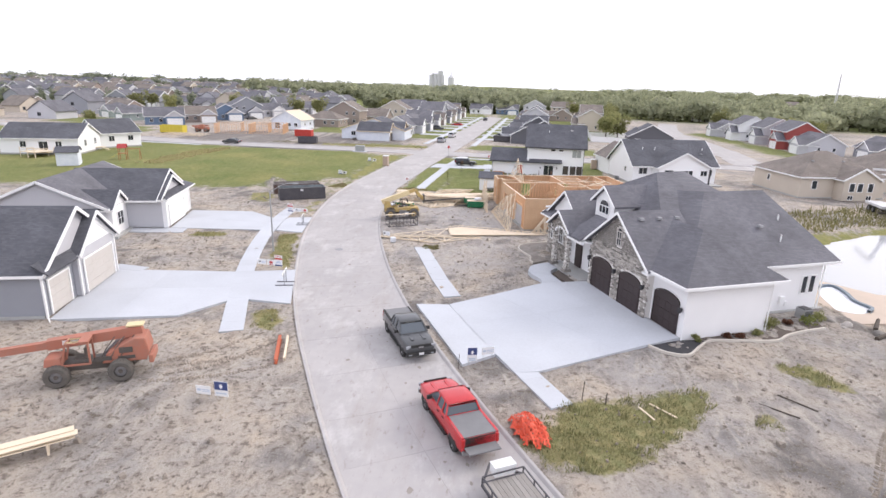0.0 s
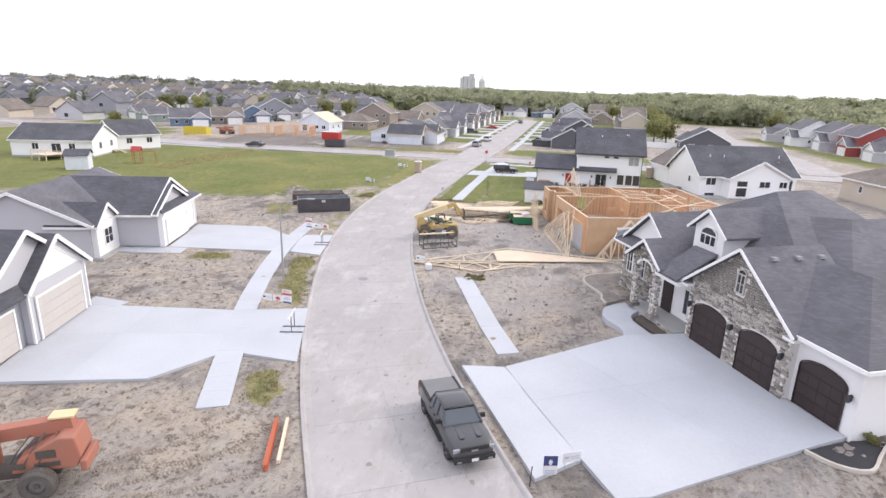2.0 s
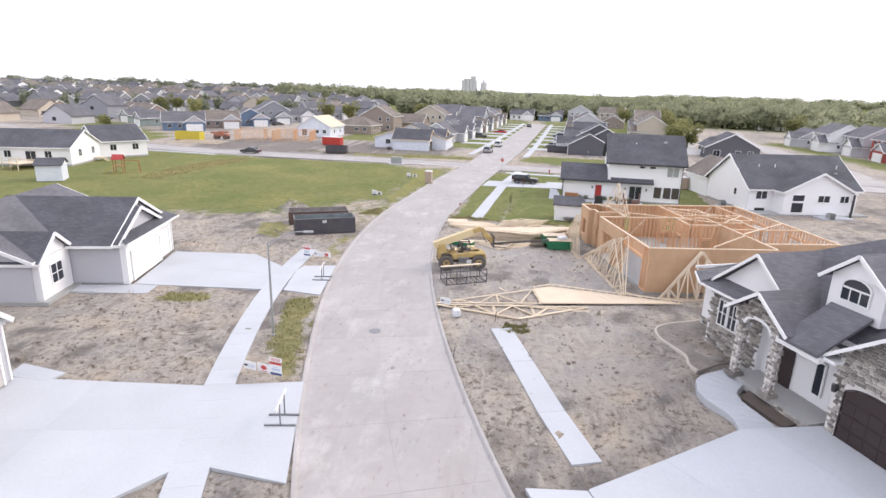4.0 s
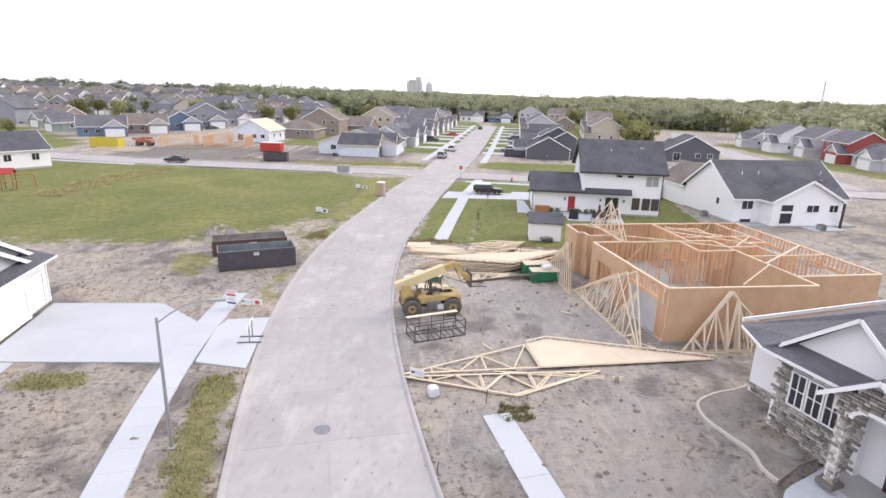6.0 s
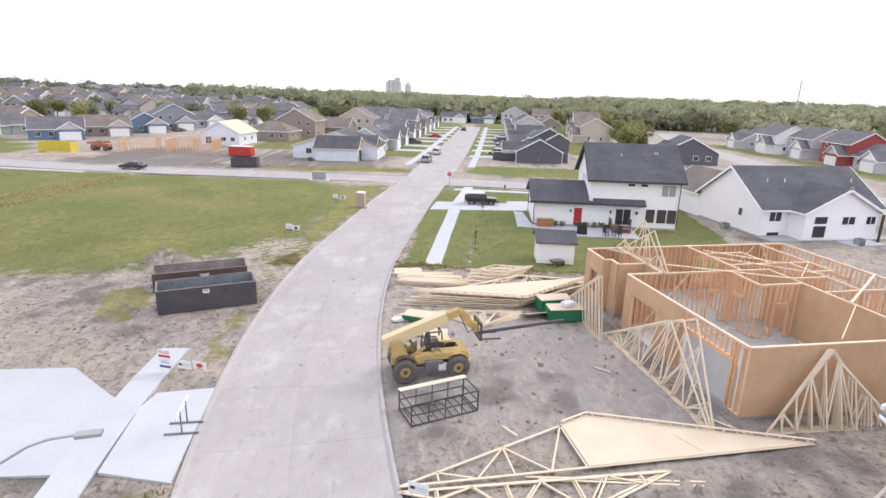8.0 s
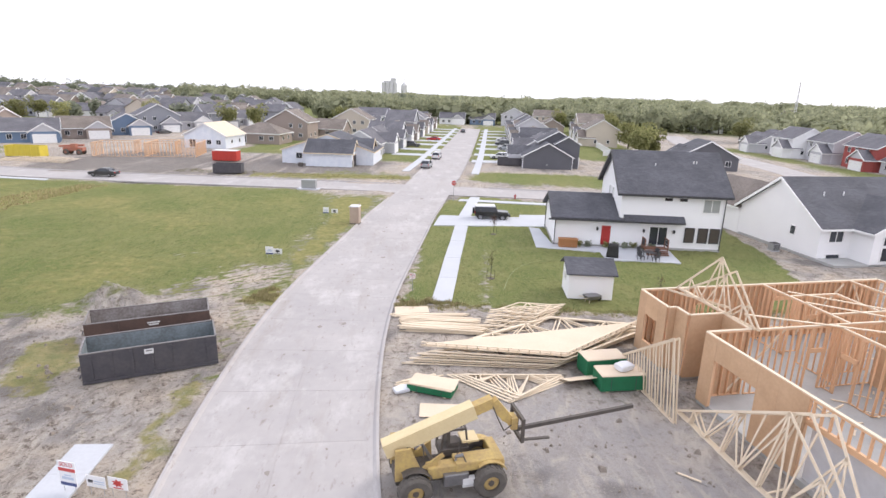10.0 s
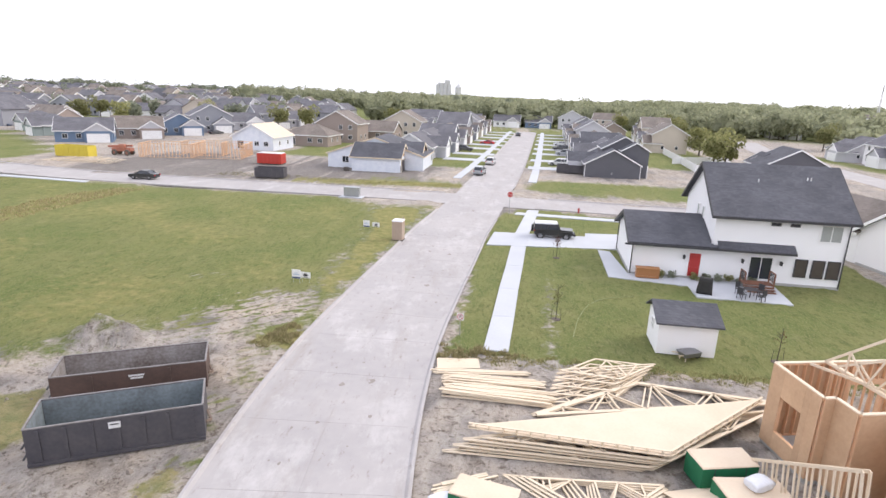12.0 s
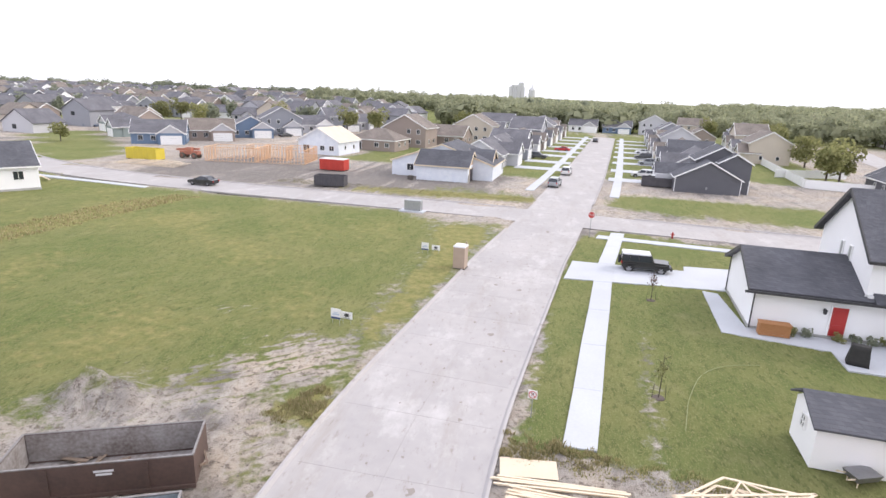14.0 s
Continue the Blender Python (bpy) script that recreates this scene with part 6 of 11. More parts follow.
def lumber_pile(name, x, y, rz, n, rows, L, label, w=0.1, seed=3, spread=0.35):
    """A pile of boards, each its own piece on a shared mesh."""
    root = thing(name, x, y, 0.09, rz, label, "lumber")
    bm = bmesh.new()
    box(bm, 0, 0, 0, L, w, 0.045)
    me_ = mesh_of("board", bm, MAT["lumber"])
    rng = random.Random(seed)
    for r in range(rows):
        for i in range(n):
            piece("board", me_, root, pose(rng.uniform(-spread, spread), (i - n / 2) * (w + 0.035) + rng.uniform(-0.05, 0.05), 0.03 + r * 0.055, 0, rng.uniform(-0.6, 0.6), rng.uniform(-2.0, 2.0)))
    return root


lumber_pile("lumber_pile", 0.2, 81.6, -6, 9, 6, 5.4, "low pile of long pale pine boards on the dirt")
lumber_pile("lumber_pile", 0.0, 82.9, -2, 6, 5, 5.0, "low pile of long pale pine boards on the dirt", seed=8)
lumber_pile("lumber_pile", -0.6, 84.1, 2, 4, 2, 5.2, "low pile of long pale pine boards on the dirt", seed=9)
for i in range(9):
    m, L = lying((2.6 + 0.12 * i, 81.3 + 0.32 * i), (8.0 + 0.16 * i, 84.0 + 0.16 * i), 1 if i % 2 else -1, 0.12 + 0.065 * i)
    truss(m, L, 1.25 + 0.08 * (i % 3), 0.5, 4, label="small pine truss in a jumbled heap")
lumber_pile("lumber_pile", -1.4, 74.6, 25, 5, 2, 2.0, "short heap of pine offcuts by the kerb", seed=14, spread=0.5)


def sheet_stack(x, y, rz, w, d, h, material, top, label):
    """A strapped stack of board: painted edges, bare sheets on top slightly askew."""
    t = thing("panel_stack", x, y, 0.1, rz, label, "panel stack")
    part("sheet_pack", boxes((0, 0, h / 2 + 0.08, w, d, h)), material, t, "stack with painted green edges" if material == "green_edge" else "")
    for k in (-0.35, 0.35):
        part("skid", boxes((k * w, 0, 0.04, 0.1, d, 0.08)), "lumber", t)
        part("strap", boxes((k * w * 0.8, 0, h / 2 + 0.085, 0.03, d + 0.01, h + 0.01)), "dark_trim", t)
    for i in range(top):
        ob = part("sheet", boxes((0, 0, 0, w, d, 0.018)), "plywood", t)
        ob.matrix_local = pose(0.04 * i, 0.03 * i, h + 0.095 + 0.022 * i, 0, 0, (-1) ** i * 1.5 * i)
    return t


MAT["green_edge"] = surface("green_edge", (0.012, 0.16, 0.07), (0.01, 0.12, 0.05), 0.7, scale=1.5, fine=14, bump=0.05)
MAT["plastic_white"] = surface("plastic_white", (0.74, 0.75, 0.78), (0.58, 0.60, 0.64), 0.4, scale=2.5, fine=9, bump=0.5)
sheet_stack(9.55, 74.2, 6, 2.5, 1.25, 0.85, "green_edge", 2, "stack of boards with green painted edges and plywood on top")
sheet_stack(9.1, 75.9, 10, 2.4, 1.25, 0.95, "green_edge", 2, "stack of boards with green painted edges and plywood on top")
sheet_stack(-0.65, 73.6, -20, 2.44, 1.22, 0.35, "green_edge", 3, "low green-edged stack of plywood by the kerb")
for x, y, r, l_ in ((-0.1, 71.5, -2, "loose plywood sheet lying on the dirt"), (7.75, 74.5, 14, "loose plywood sheet leaning on a green stack"), (-2.0, 84.9, 5, "plywood sheet lying at the edge of the lawn")):
    s = part("plywood_sheet", boxes((0, 0, 0, 2.44, 1.22, 0.02)), "plywood")
    s.matrix_basis = pose(x, y, 0.17 if x < 5 else 0.45, 0 if x < 5 else -22, 0, r)
    tagged(s, l_, "plywood")


def bag(x, y, z, sx, sy, sz, label):
    bm = bmesh.new()
    bmesh.ops.create_icosphere(bm, subdivisions=3, radius=0.5)
    for v in bm.verts:
        n_ = noise.noise(v.co * 3.1 + Vector((x, y, 0))) * 0.14
        c = v.co * (1.35 + n_)
        v.co = Vector((max(-0.46, min(0.46, c.x)) * sx, max(-0.46, min(0.46, c.y)) * sy, max(-0.46, min(0.46, c.z)) * sz)) + Vector((n_, -n_, n_ * 0.5)) * 0.12
    ob = part("bag", bm, "plastic_white", smooth=True)
    ob.matrix_basis = pose(x, y, z + sz * 0.48, 0, 0, 25)
    tagged(ob, label, "bag")


bag(0.4, 54.2, 0.08, 0.58, 0.58, 0.6, "white bulk bag standing on the dirt")
bag(9.8, 74.3, 1.1, 1.0, 0.7, 0.35, "white plastic bundle on the plywood stack")
bag(-2.25, 73.5, 0.1, 1.0, 0.6, 0.22, "white plastic bundle beside the plywood")

# trusses leaning on the framed house
for i in range(5):
    m, L = leaning((16.1 + 0.1 * i, 60.3 + 0.11 * i), (23.2 - 0.15 * i, 60.85 + 0.12 * i), 17 - 2 * i, 0.1)
    truss(m, L, 4.0 - 0.04 * i, 0.47 + 0.01 * i, 8, label="pine roof truss leaning on the sheathed wall", upright=i % 2 == 0)
for i in range(3):
    m, L = leaning((13.55 - 0.1 * i, 60.3), (11.9 - 0.1 * i, 71.8), -21 + 3 * i, 0.1)
    truss(m, L, 4.2 - 0.35 * i, 0.40 + 0.05 * i, 9, label="pine roof truss leaning on the garage front", upright=i == 1)
for i in range(2):
    m, L = leaning((11.2 - 0.12 * i, 70.6), (10.35 - 0.12 * i, 77.6), 5 + 1.5 * i, 0.1)
    truss(m, L, 4.5, 0.02, 11, label="half truss leaning by the green stacks", upright=True)
# a few set on the plates
for i in range(2):
    m, L = leaning((14.6 + 0.12 * i, 79.4 - 0.5 * i), (15.8 + 0.2 * i, 73.0 - 0.15 * i), 3 + 3 * i, 4.1)
    truss(m, L, 2.9 - 0.5 * i, 0.5 + 0.1 * i, 5, label="pine roof truss set up on the wall plates")


# ---------------------------------------------------------------- containers
def rust(name, c1, c2):
    return surface(name, c1, c2, 0.65, 0.2, scale=0.9, fine=7, bump=0.15, contrast=0.35)


MAT["steel_black"] = rust("steel_black", (0.062, 0.060, 0.072), (0.10, 0.094, 0.10))
MAT["steel_brown"] = rust("steel_brown", (0.135, 0.085, 0.07), (0.085, 0.06, 0.052))
MAT["steel_inside"] = rust("steel_inside", (0.40, 0.385, 0.38), (0.15, 0.12, 0.105))
MAT["steel_blue"] = rust("steel_blue", (0.27, 0.32, 0.345), (0.13, 0.14, 0.145))
MAT["rim_rust"] = rust("rim_rust", (0.30, 0.24, 0.19), (0.17, 0.12, 0.09))
MAT["rim_grey"] = rust("rim_grey", (0.30, 0.29, 0.29), (0.16, 0.14, 0.13))
MAT["bar_white"] = surface("bar_white", (0.75, 0.75, 0.75), (0.66, 0.66, 0.66), 0.6, scale=4, fine=20, bump=0)


def container(x, y, rz, L, W, H, paint, inside_, label, ribs, plate):
    """A roll-off container: two thick sides, floor, back, door, ribs, top rail, skids, hook."""
    t = thing("waste_container", x, y, 0.06, rz, label, "container", "roll-off containers")
    k = 0.06
    for s in (-1, 1):
        part("side", boxes((0, s * (W / 2 - k / 2), H / 2 + 0.15, L, k, H)), paint, t)
        part("inner_side", boxes((0, s * (W / 2 - k - 0.008), H / 2 + 0.2, L - 0.16, 0.012, H - 0.14)), inside_, t)
        part("top_rail", boxes((0, s * (W / 2 - 0.02), H + 0.17, L + 0.02, 0.075, 0.05)), "rim_grey", t)
        for i in range(ribs):
            xx = -L / 2 + L * (i + 0.5) / ribs
            part("rib", boxes((xx, s * (W / 2 + 0.025), H / 2 + 0.1, 0.14, 0.055, H - 0.12)), paint, t)
        part("bottom_rail", boxes((0, s * (W / 2 + 0.02), 0.16, L, 0.12, 0.16)), paint, t)
        part("skid", boxes((0, s * 0.5, 0.05, L - 0.4, 0.12, 0.14)), "steel_black", t)
    for s, nm in ((-1, "door"), (1, "front")):
        part(nm, boxes((s * (L / 2 - k / 2), 0, H / 2 + 0.15, k, W - 2 * k - 0.01, H)), paint, t)
        part("inner_end", boxes((s * (L / 2 - k - 0.008), 0, H / 2 + 0.2, 0.012, W - 0.2, H - 0.14)), inside_, t)
        part("top_rail", boxes((s * (L / 2 - 0.02), 0, H + 0.17, 0.08, W - 0.12, 0.07)), "rim_grey", t)
    part("floor", boxes((0, 0, 0.16, L - 0.14, W - 0.14, 0.05)), inside_, t)
    for z in (0.5, 1.0):
        bm = bmesh.new()
        tube(bm, [(-L / 2 - 0.08, -W / 2 + 0.25, z), (-L / 2 - 0.08, -W / 2 - 0.1, z)], 0.04)
        part("hinge", bm, "steel_black", t)
    bm = bmesh.new()
    beam(bm, (L / 2, -0.5, 0.5), (L / 2 + 0.2, 0, 0.3), 0.08, 0.1)
    beam(bm, (L / 2, 0.5, 0.5), (L / 2 + 0.2, 0, 0.3), 0.08, 0.1)
    part("hook_bar", bm, "rim_rust", t)
    if paint == "steel_black":
        p = part("name_plate", boxes(plate), "bar_white", t, "white label with unreadable lines")
        part("plate_bar", boxes((plate[0], plate[1] - 0.025, plate[2] + 0.05, plate[3] * 0.7, 0.012, 0.05)), "dark_trim", p)
    else:
        for dz, k in ((0.07, 1.0), (-0.07, 0.8)):
            part("lettering_bar", boxes((plate[0], plate[1] + 0.03, plate[2] + dz, plate[3] * k, 0.012, 0.09)), "bar_white", t, "pale unreadable lettering")
    return t


# nearest black one, then the rust-brown one
container(-16.35, 76.15, 23.6, 6.6, 2.4, 1.6, "steel_black", "steel_blue", "black steel roll-off waste container, scuffed and empty", 7, (-0.1, -1.27, 1.45, 0.45, 0.02, 0.28))
container(-18.5, 80.55, 22.4, 6.9, 2.4, 1.35, "steel_brown", "steel_inside", "rust-brown steel roll-off waste container, scuffed and empty", 2, (0.25, -1.25, 1.1, 0.7, 0.02, 0.26))
# debris inside
rng = random.Random(12)
for (cx, cy) in ((-17.6, 76.0), (-18.9, 80.6)):
    bm = bmesh.new()
    for i in range(16):
        a = (cx + rng.uniform(-1.6, 1.8), cy + rng.uniform(-0.6, 0.7), 0.28 + rng.uniform(0, 0.12))
        box(bm, *a, rng.uniform(0.2, 1.1), rng.uniform(0.05, 0.3), 0.04, rng.uniform(0, 3))
    tagged(part("debris", bm, "rim_rust"), "scraps lying on a container floor", "debris", kind="stuff")


# ---------------------------------------------------------------- telescopic handlers
MAT["yellow_paint"] = surface("yellow_paint", (0.60, 0.44, 0.15), (0.36, 0.25, 0.12), 0.65, scale=1.5, fine=9, bump=0.08, contrast=0.4)
MAT["orange_paint"] = surface("orange_paint", (0.43, 0.145, 0.09), (0.34, 0.17, 0.125), 0.75, scale=1.5, fine=9, bump=0.08, contrast=0.4)
MAT["tyre"] = surface("tyre", (0.075, 0.068, 0.062), (0.15, 0.135, 0.118), 0.9, scale=3, fine=18, bump=0.3)
MAT["chassis"] = surface("chassis", (0.06, 0.055, 0.05), (0.12, 0.10, 0.085), 0.7, scale=2, fine=12, bump=0.1)
MAT["steel_bare"] = surface("steel_bare", (0.30, 0.30, 0.31), (0.20, 0.20, 0.21), 0.45, 0.7, scale=2, fine=12, bump=0.05)
MAT["boom_cream"] = surface("boom_cream", (0.72, 0.60, 0.36), (0.62, 0.50, 0.28), 0.55, scale=1.2, fine=9, bump=0.05)


def big_wheel(parent, x, y, r, w, rim):
    t = bmesh.new()
    disc(t, (0, 0, 0), (0, 1, 0), r, w, 26, 0.5)
    for i in range(22):
        a = 2 * math.pi * i / 22
        for s in (-1, 1):
            p = Vector((math.cos(a) * r * 0.995, s * w * 0.26, math.sin(a) * r * 0.995))
            q = Vector((math.cos(a + 0.16) * r * 0.99, s * w * 0.02, math.sin(a + 0.16) * r * 0.99))
            beam(t, p, q, 0.07, 0.05, p)
    wheel = part("wheel", t, "tyre", parent, "muddy lugged tyre")
    wheel.matrix_local = pose(x, y, r)
    b = bmesh.new()
    disc(b, (0, 0, 0), (0, 1, 0), r * 0.52, w * 0.66, 20)
    part("rim", b, rim, wheel)
    b = bmesh.new()
    disc(b, (0, 0, 0), (0, 1, 0), r * 0.2, w * 0.86, 12)
    part("hub", b, "chassis", wheel)


def loader_yellow(x, y, rz):
    t = thing("telehandler", x, y, 0.1, rz, "worn yellow telescopic handler parked on dirt, boom low", "telehandler")
    for wx in (-1.5, 1.5):
        for wy in (-1.0, 1.0):
            big_wheel(t, wx, wy, 0.66, 0.5, "yellow_paint")
    part("chassis", boxes((0, 0, 0.85, 4.3, 1.0, 0.45), (0, 0, 0.6, 3.4, 0.5, 0.3)), "chassis", t)
    for wx in (-1.5, 1.5):
        b = bmesh.new()
        tube(b, [(wx, -0.85, 0.66), (wx, 0.85, 0.66)], 0.14)
        part("axle", b, "chassis", t)
    b = bmesh.new()
    solid(b, [(-2.2, -0.62, 0.9), (-0.5, -0.62, 0.9), (-0.55, -0.62, 1.75), (-1.2, -0.62, 1.3), (-1.6, -0.62, 2.25), (-2.2, -0.62, 2.25)], (0, 0.1, 0))
    part("boom_mount", b, "yellow_paint", t)
    b = bmesh.new()
    solid(b, [(-2.2, 0.62, 0.9), (-0.5, 0.62, 0.9), (-0.55, 0.62, 1.75), (-1.2, 0.62, 1.3), (-1.6, 0.62, 2.25), (-2.2, 0.62, 2.25)], (0, -0.1, 0))
    part("boom_mount", b, "yellow_paint", t)
    soft(part("engine_cover", boxes((1.0, -0.45, 1.27, 1.7, 0.7, 0.42)), "yellow_paint", t), 0.05)
    soft(part("side_body", boxes((-0.35, -0.5, 1.12, 1.2, 0.5, 0.5)), "yellow_paint", t), 0.04)
    soft(part("rear_weight", boxes((1.95, 0, 1.12, 0.4, 1.5, 0.62), (2.18, 0, 1.0, 0.14, 1.2, 0.36)), "yellow_paint", t), 0.05)
    part("cover_rib", boxes((0.55, -0.45, 1.49, 0.04, 0.66, 0.03)), "chassis", t)
    b = bmesh.new()
    beam(b, (-1.2, -0.55, 1.2), (-0.3, -0.55, 1.8), 0.1, 0.14)
    part("frame_brace", b, "yellow_paint", t)
    b = bmesh.new()
    tube(b, [(0.2, -0.55, 1.45), (0.2, -0.55, 1.62), (0.5, -0.55, 1.66)], 0.07, 8)
    part("exhaust", b, "steel_bare", t)
    soft(part("tank", boxes((0.15, -0.78, 0.85, 1.0, 0.35, 0.5)), "steel_bare", t), 0.04)
    part("step_box", boxes((0.65, -0.88, 0.72, 0.5, 0.2, 0.3), (0.65, -0.9, 0.5, 0.5, 0.12, 0.05)), "bar_white", t)
    for wx in (-1.5, 1.5):
        for s in (-1, 1):
            b = bmesh.new()
            pts = [(wx + math.cos(a_) * 0.78, s * 0.78, 0.66 + math.sin(a_) * 0.78) for a_ in np.linspace(0.5, 2.2, 7)]
            for p, q in zip(pts, pts[1:]):
                beam(b, p, q, 0.4, 0.03)
            part("mudguard", b, "yellow_paint" if wx > 0 else "chassis", t)
    b = bmesh.new()
    for p, q in (((-0.2, 0.2, 1.5), (-0.1, 0.2, 2.3)), ((0.9, 0.2, 1.5), (0.8, 0.2, 2.3)), ((-0.2, 0.95, 1.4), (-0.1, 0.95, 2.3)), ((0.9, 0.95, 1.4), (0.8, 0.95, 2.3)), ((-0.1, 0.2, 2.3), (0.8, 0.2, 2.3)), ((-0.1, 0.95, 2.3), (0.8, 0.95, 2.3)), ((-0.1, 0.2, 2.3), (-0.1, 0.95, 2.3)), ((0.8, 0.2, 2.3), (0.8, 0.95, 2.3))):
        beam(b, p, q, 0.07, 0.07)
    part("cab_frame", b, "chassis", t)
    part("cab_floor", boxes((0.35, 0.55, 1.3, 1.2, 0.8, 0.3)), "chassis", t)
    part("seat", boxes((0.35, 0.55, 1.55, 0.5, 0.5, 0.18), (0.12, 0.55, 1.85, 0.14, 0.5, 0.6)), "chassis", t)
    part("cab_roof", boxes((1.0, 0.45, 1.75, 0.7, 0.7, 0.08)), "boom_cream", t)
    for x_ in (-1.9, -1.3, -0.7, 0.1):
        b = bmesh.new()
        tube(b, [(x_, -0.38, 1.3), (x_ + 0.25, -0.45, 1.75), (x_ + 0.2, -0.4, 2.2)], 0.025, 6)
        part("hose", b, "chassis", t)
    # boom in two sections and the head
    a, c, d = Vector((-2.55, -0.1, 2.05)), Vector((1.0, -0.1, 3.35)), Vector((1.75, -0.1, 3.62))
    b = bmesh.new()
    beam(b, a, c, 0.52, 0.6)
    part("boom", b, "boom_cream", t)
    b = bmesh.new()
    beam(b, c - (c - a) * 0.1, d, 0.38, 0.42)
    part("inner_boom", b, "yellow_paint", t)
    b = bmesh.new()
    beam(b, (-0.6, -0.1, 1.2), (-1.2, -0.1, 2.3), 0.12, 0.12)
    part("lift_ram", b, "steel_bare", t)
    b = bmesh.new()
    beam(b, d, (2.35, -0.1, 2.85), 0.34, 0.4)
    beam(b, (2.35, -0.1, 2.85), (2.75, -0.1, 2.55), 0.3, 0.35)
    part("boom_head", b, "yellow_paint", t)
    b = bmesh.new()
    tube(b, [(1.7, -0.35, 3.5), (1.9, -0.45, 3.0), (2.2, -0.4, 2.4), (2.6, -0.3, 2.6)], 0.03, 6)
    part("hose", b, "chassis", t)
    part("carriage", boxes((2.87, -0.1, 2.95, 0.12, 1.3, 0.16), (2.87, -0.1, 2.05, 0.12, 1.3, 0.16), (2.87, -0.7, 2.5, 0.12, 0.12, 1.0), (2.87, 0.5, 2.5, 0.12, 0.12, 1.0), (2.87, -0.1, 2.5, 0.06, 0.12, 0.8)), "chassis", t)
    part("tilt_plate", boxes((2.66, -0.1, 2.6, 0.26, 0.5, 0.5)), "yellow_paint", t)
    for yy in (-0.55, 0.35):
        b = bmesh.new()
        beam(b, (2.9, yy, 2.0), (4.1, yy, 1.95), 0.12, 0.06)
        part("fork", b, "chassis", t)
    b = bmesh.new()
    beam(b, (2.9, 0.0, 2.15), (8.3, 0.15, 2.45), 0.13, 0.16)
    part("truss_jib", b, "chassis", t, "long dark steel lifting jib")
    return t


loader_yellow(-0.2, 66.2, 12.5)


def loader_orange(x, y, rz):
    t = thing("telehandler", x, y, 0.1, rz, "faded orange telescopic handler on bare earth, boom lowered", "telehandler")
    for wx in (-1.6, 1.6):
        for wy in (-1.0, 1.0):
            big_wheel(t, wx, wy, 0.66, 0.5, "steel_bare")
    part("chassis", boxes((0, 0, 0.9, 4.4, 1.0, 0.45)), "chassis", t)
    for wx in (-1.6, 1.6):
        b = bmesh.new()
        tube(b, [(wx, -0.85, 0.66), (wx, 0.85, 0.66)], 0.14)
        part("axle", b, "chassis", t)
    b = bmesh.new()
    solid(b, [(0.6, -0.7, 1.0), (2.9, -0.7, 1.0), (3.1, -0.7, 1.5), (2.95, -0.7, 2.35), (2.4, -0.7, 2.4), (0.9, -0.7, 1.6)], (0, 1.4, 0))
    soft(part("rear_body", b, "orange_paint", t), 0.06)
    part("body_plate", boxes((0.7, -0.76, 1.35, 0.9, 0.03, 0.25)), "chassis", t)
    soft(part("bumper", boxes((3.15, 0, 1.05, 0.25, 1.5, 0.5)), "orange_paint", t), 0.05)
    part("access_plate", boxes((1.9, -0.72, 1.75, 0.7, 0.03, 0.35), (1.9, -0.72, 1.3, 0.9, 0.03, 0.2)), "chassis", t)
    part("brace_tube", boxes((-0.45, -0.9, 2.53, 1.1, 0.04, 0.04), (-0.45, -0.7, 2.53, 1.1, 0.04, 0.04), (-0.45, -0.3, 2.53, 1.1, 0.04, 0.04)), "boom_cream", t)
    for x_ in (0.5, 1.0, 1.5):
        h_ = bmesh.new()
        tube(h_, [(x_, -0.75, 1.2), (x_ + 0.4, -0.65, 1.9), (x_ + 0.8, -0.2, 2.4)], 0.03, 6)
        part("hose", h_, "chassis", t)
    b = bmesh.new()
    for p, q in (((-1.3, -0.9, 1.2), (-1.0, -0.9, 2.5)), ((0.1, -0.9, 1.2), (0.1, -0.9, 2.5)), ((-1.0, -0.9, 2.5), (0.1, -0.9, 2.5)), ((-1.0, -0.1, 2.5), (0.1, -0.1, 2.5)), ((-1.0, -0.9, 2.5), (-1.0, -0.1, 2.5)), ((0.1, -0.9, 2.5), (0.1, -0.1, 2.5)), ((-1.3, -0.1, 1.2), (-1.0, -0.1, 2.5)), ((0.1, -0.1, 1.2), (0.1, -0.1, 2.5)), ((-1.3, -0.9, 1.2), (0.1, -0.9, 1.2))):
        beam(b, p, q, 0.09, 0.09)
    part("cab_frame", b, "orange_paint", t)
    part("cab_roof", boxes((-0.1, -0.5, 2.56, 0.5, 0.95, 0.06)), "orange_paint", t)
    part("seat", boxes((-0.4, -0.5, 1.5, 0.5, 0.5, 0.18), (-0.1, -0.5, 1.8, 0.14, 0.5, 0.6)), "chassis", t)
    soft(part("hood", boxes((-1.75, -0.35, 1.45, 0.9, 1.2, 0.45, 0, 0.15)), "orange_paint", t), 0.05)
    b = bmesh.new()
    beam(b, (2.7, 0.25, 2.55), (-2.2, 0.25, 2.1), 0.5, 0.55)
    part("boom", b, "orange_paint", t)
    b = bmesh.new()
    beam(b, (-2.0, 0.25, 2.1), (-4.8, 0.25, 1.85), 0.36, 0.4)
    part("inner_boom", b, "orange_paint", t)
    part("boom_cap", boxes((2.35, 0.25, 2.9, 0.9, 0.6, 0.08)), "boom_cream", t)
    part("boom_decal", boxes((-0.9, -0.015, 2.22, 1.0, 0.02, 0.28)), "bar_white", t, "white panel with a dark bar")
    part("decal_bar", boxes((-0.75, -0.03, 2.22, 0.5, 0.02, 0.12)), "dark_trim", t)
    b = bmesh.new()
    beam(b, (0.6, 0.0, 1.3), (1.6, 0.1, 2.3), 0.14, 0.14)
    part("lift_ram", b, "steel_bare", t)
    return t


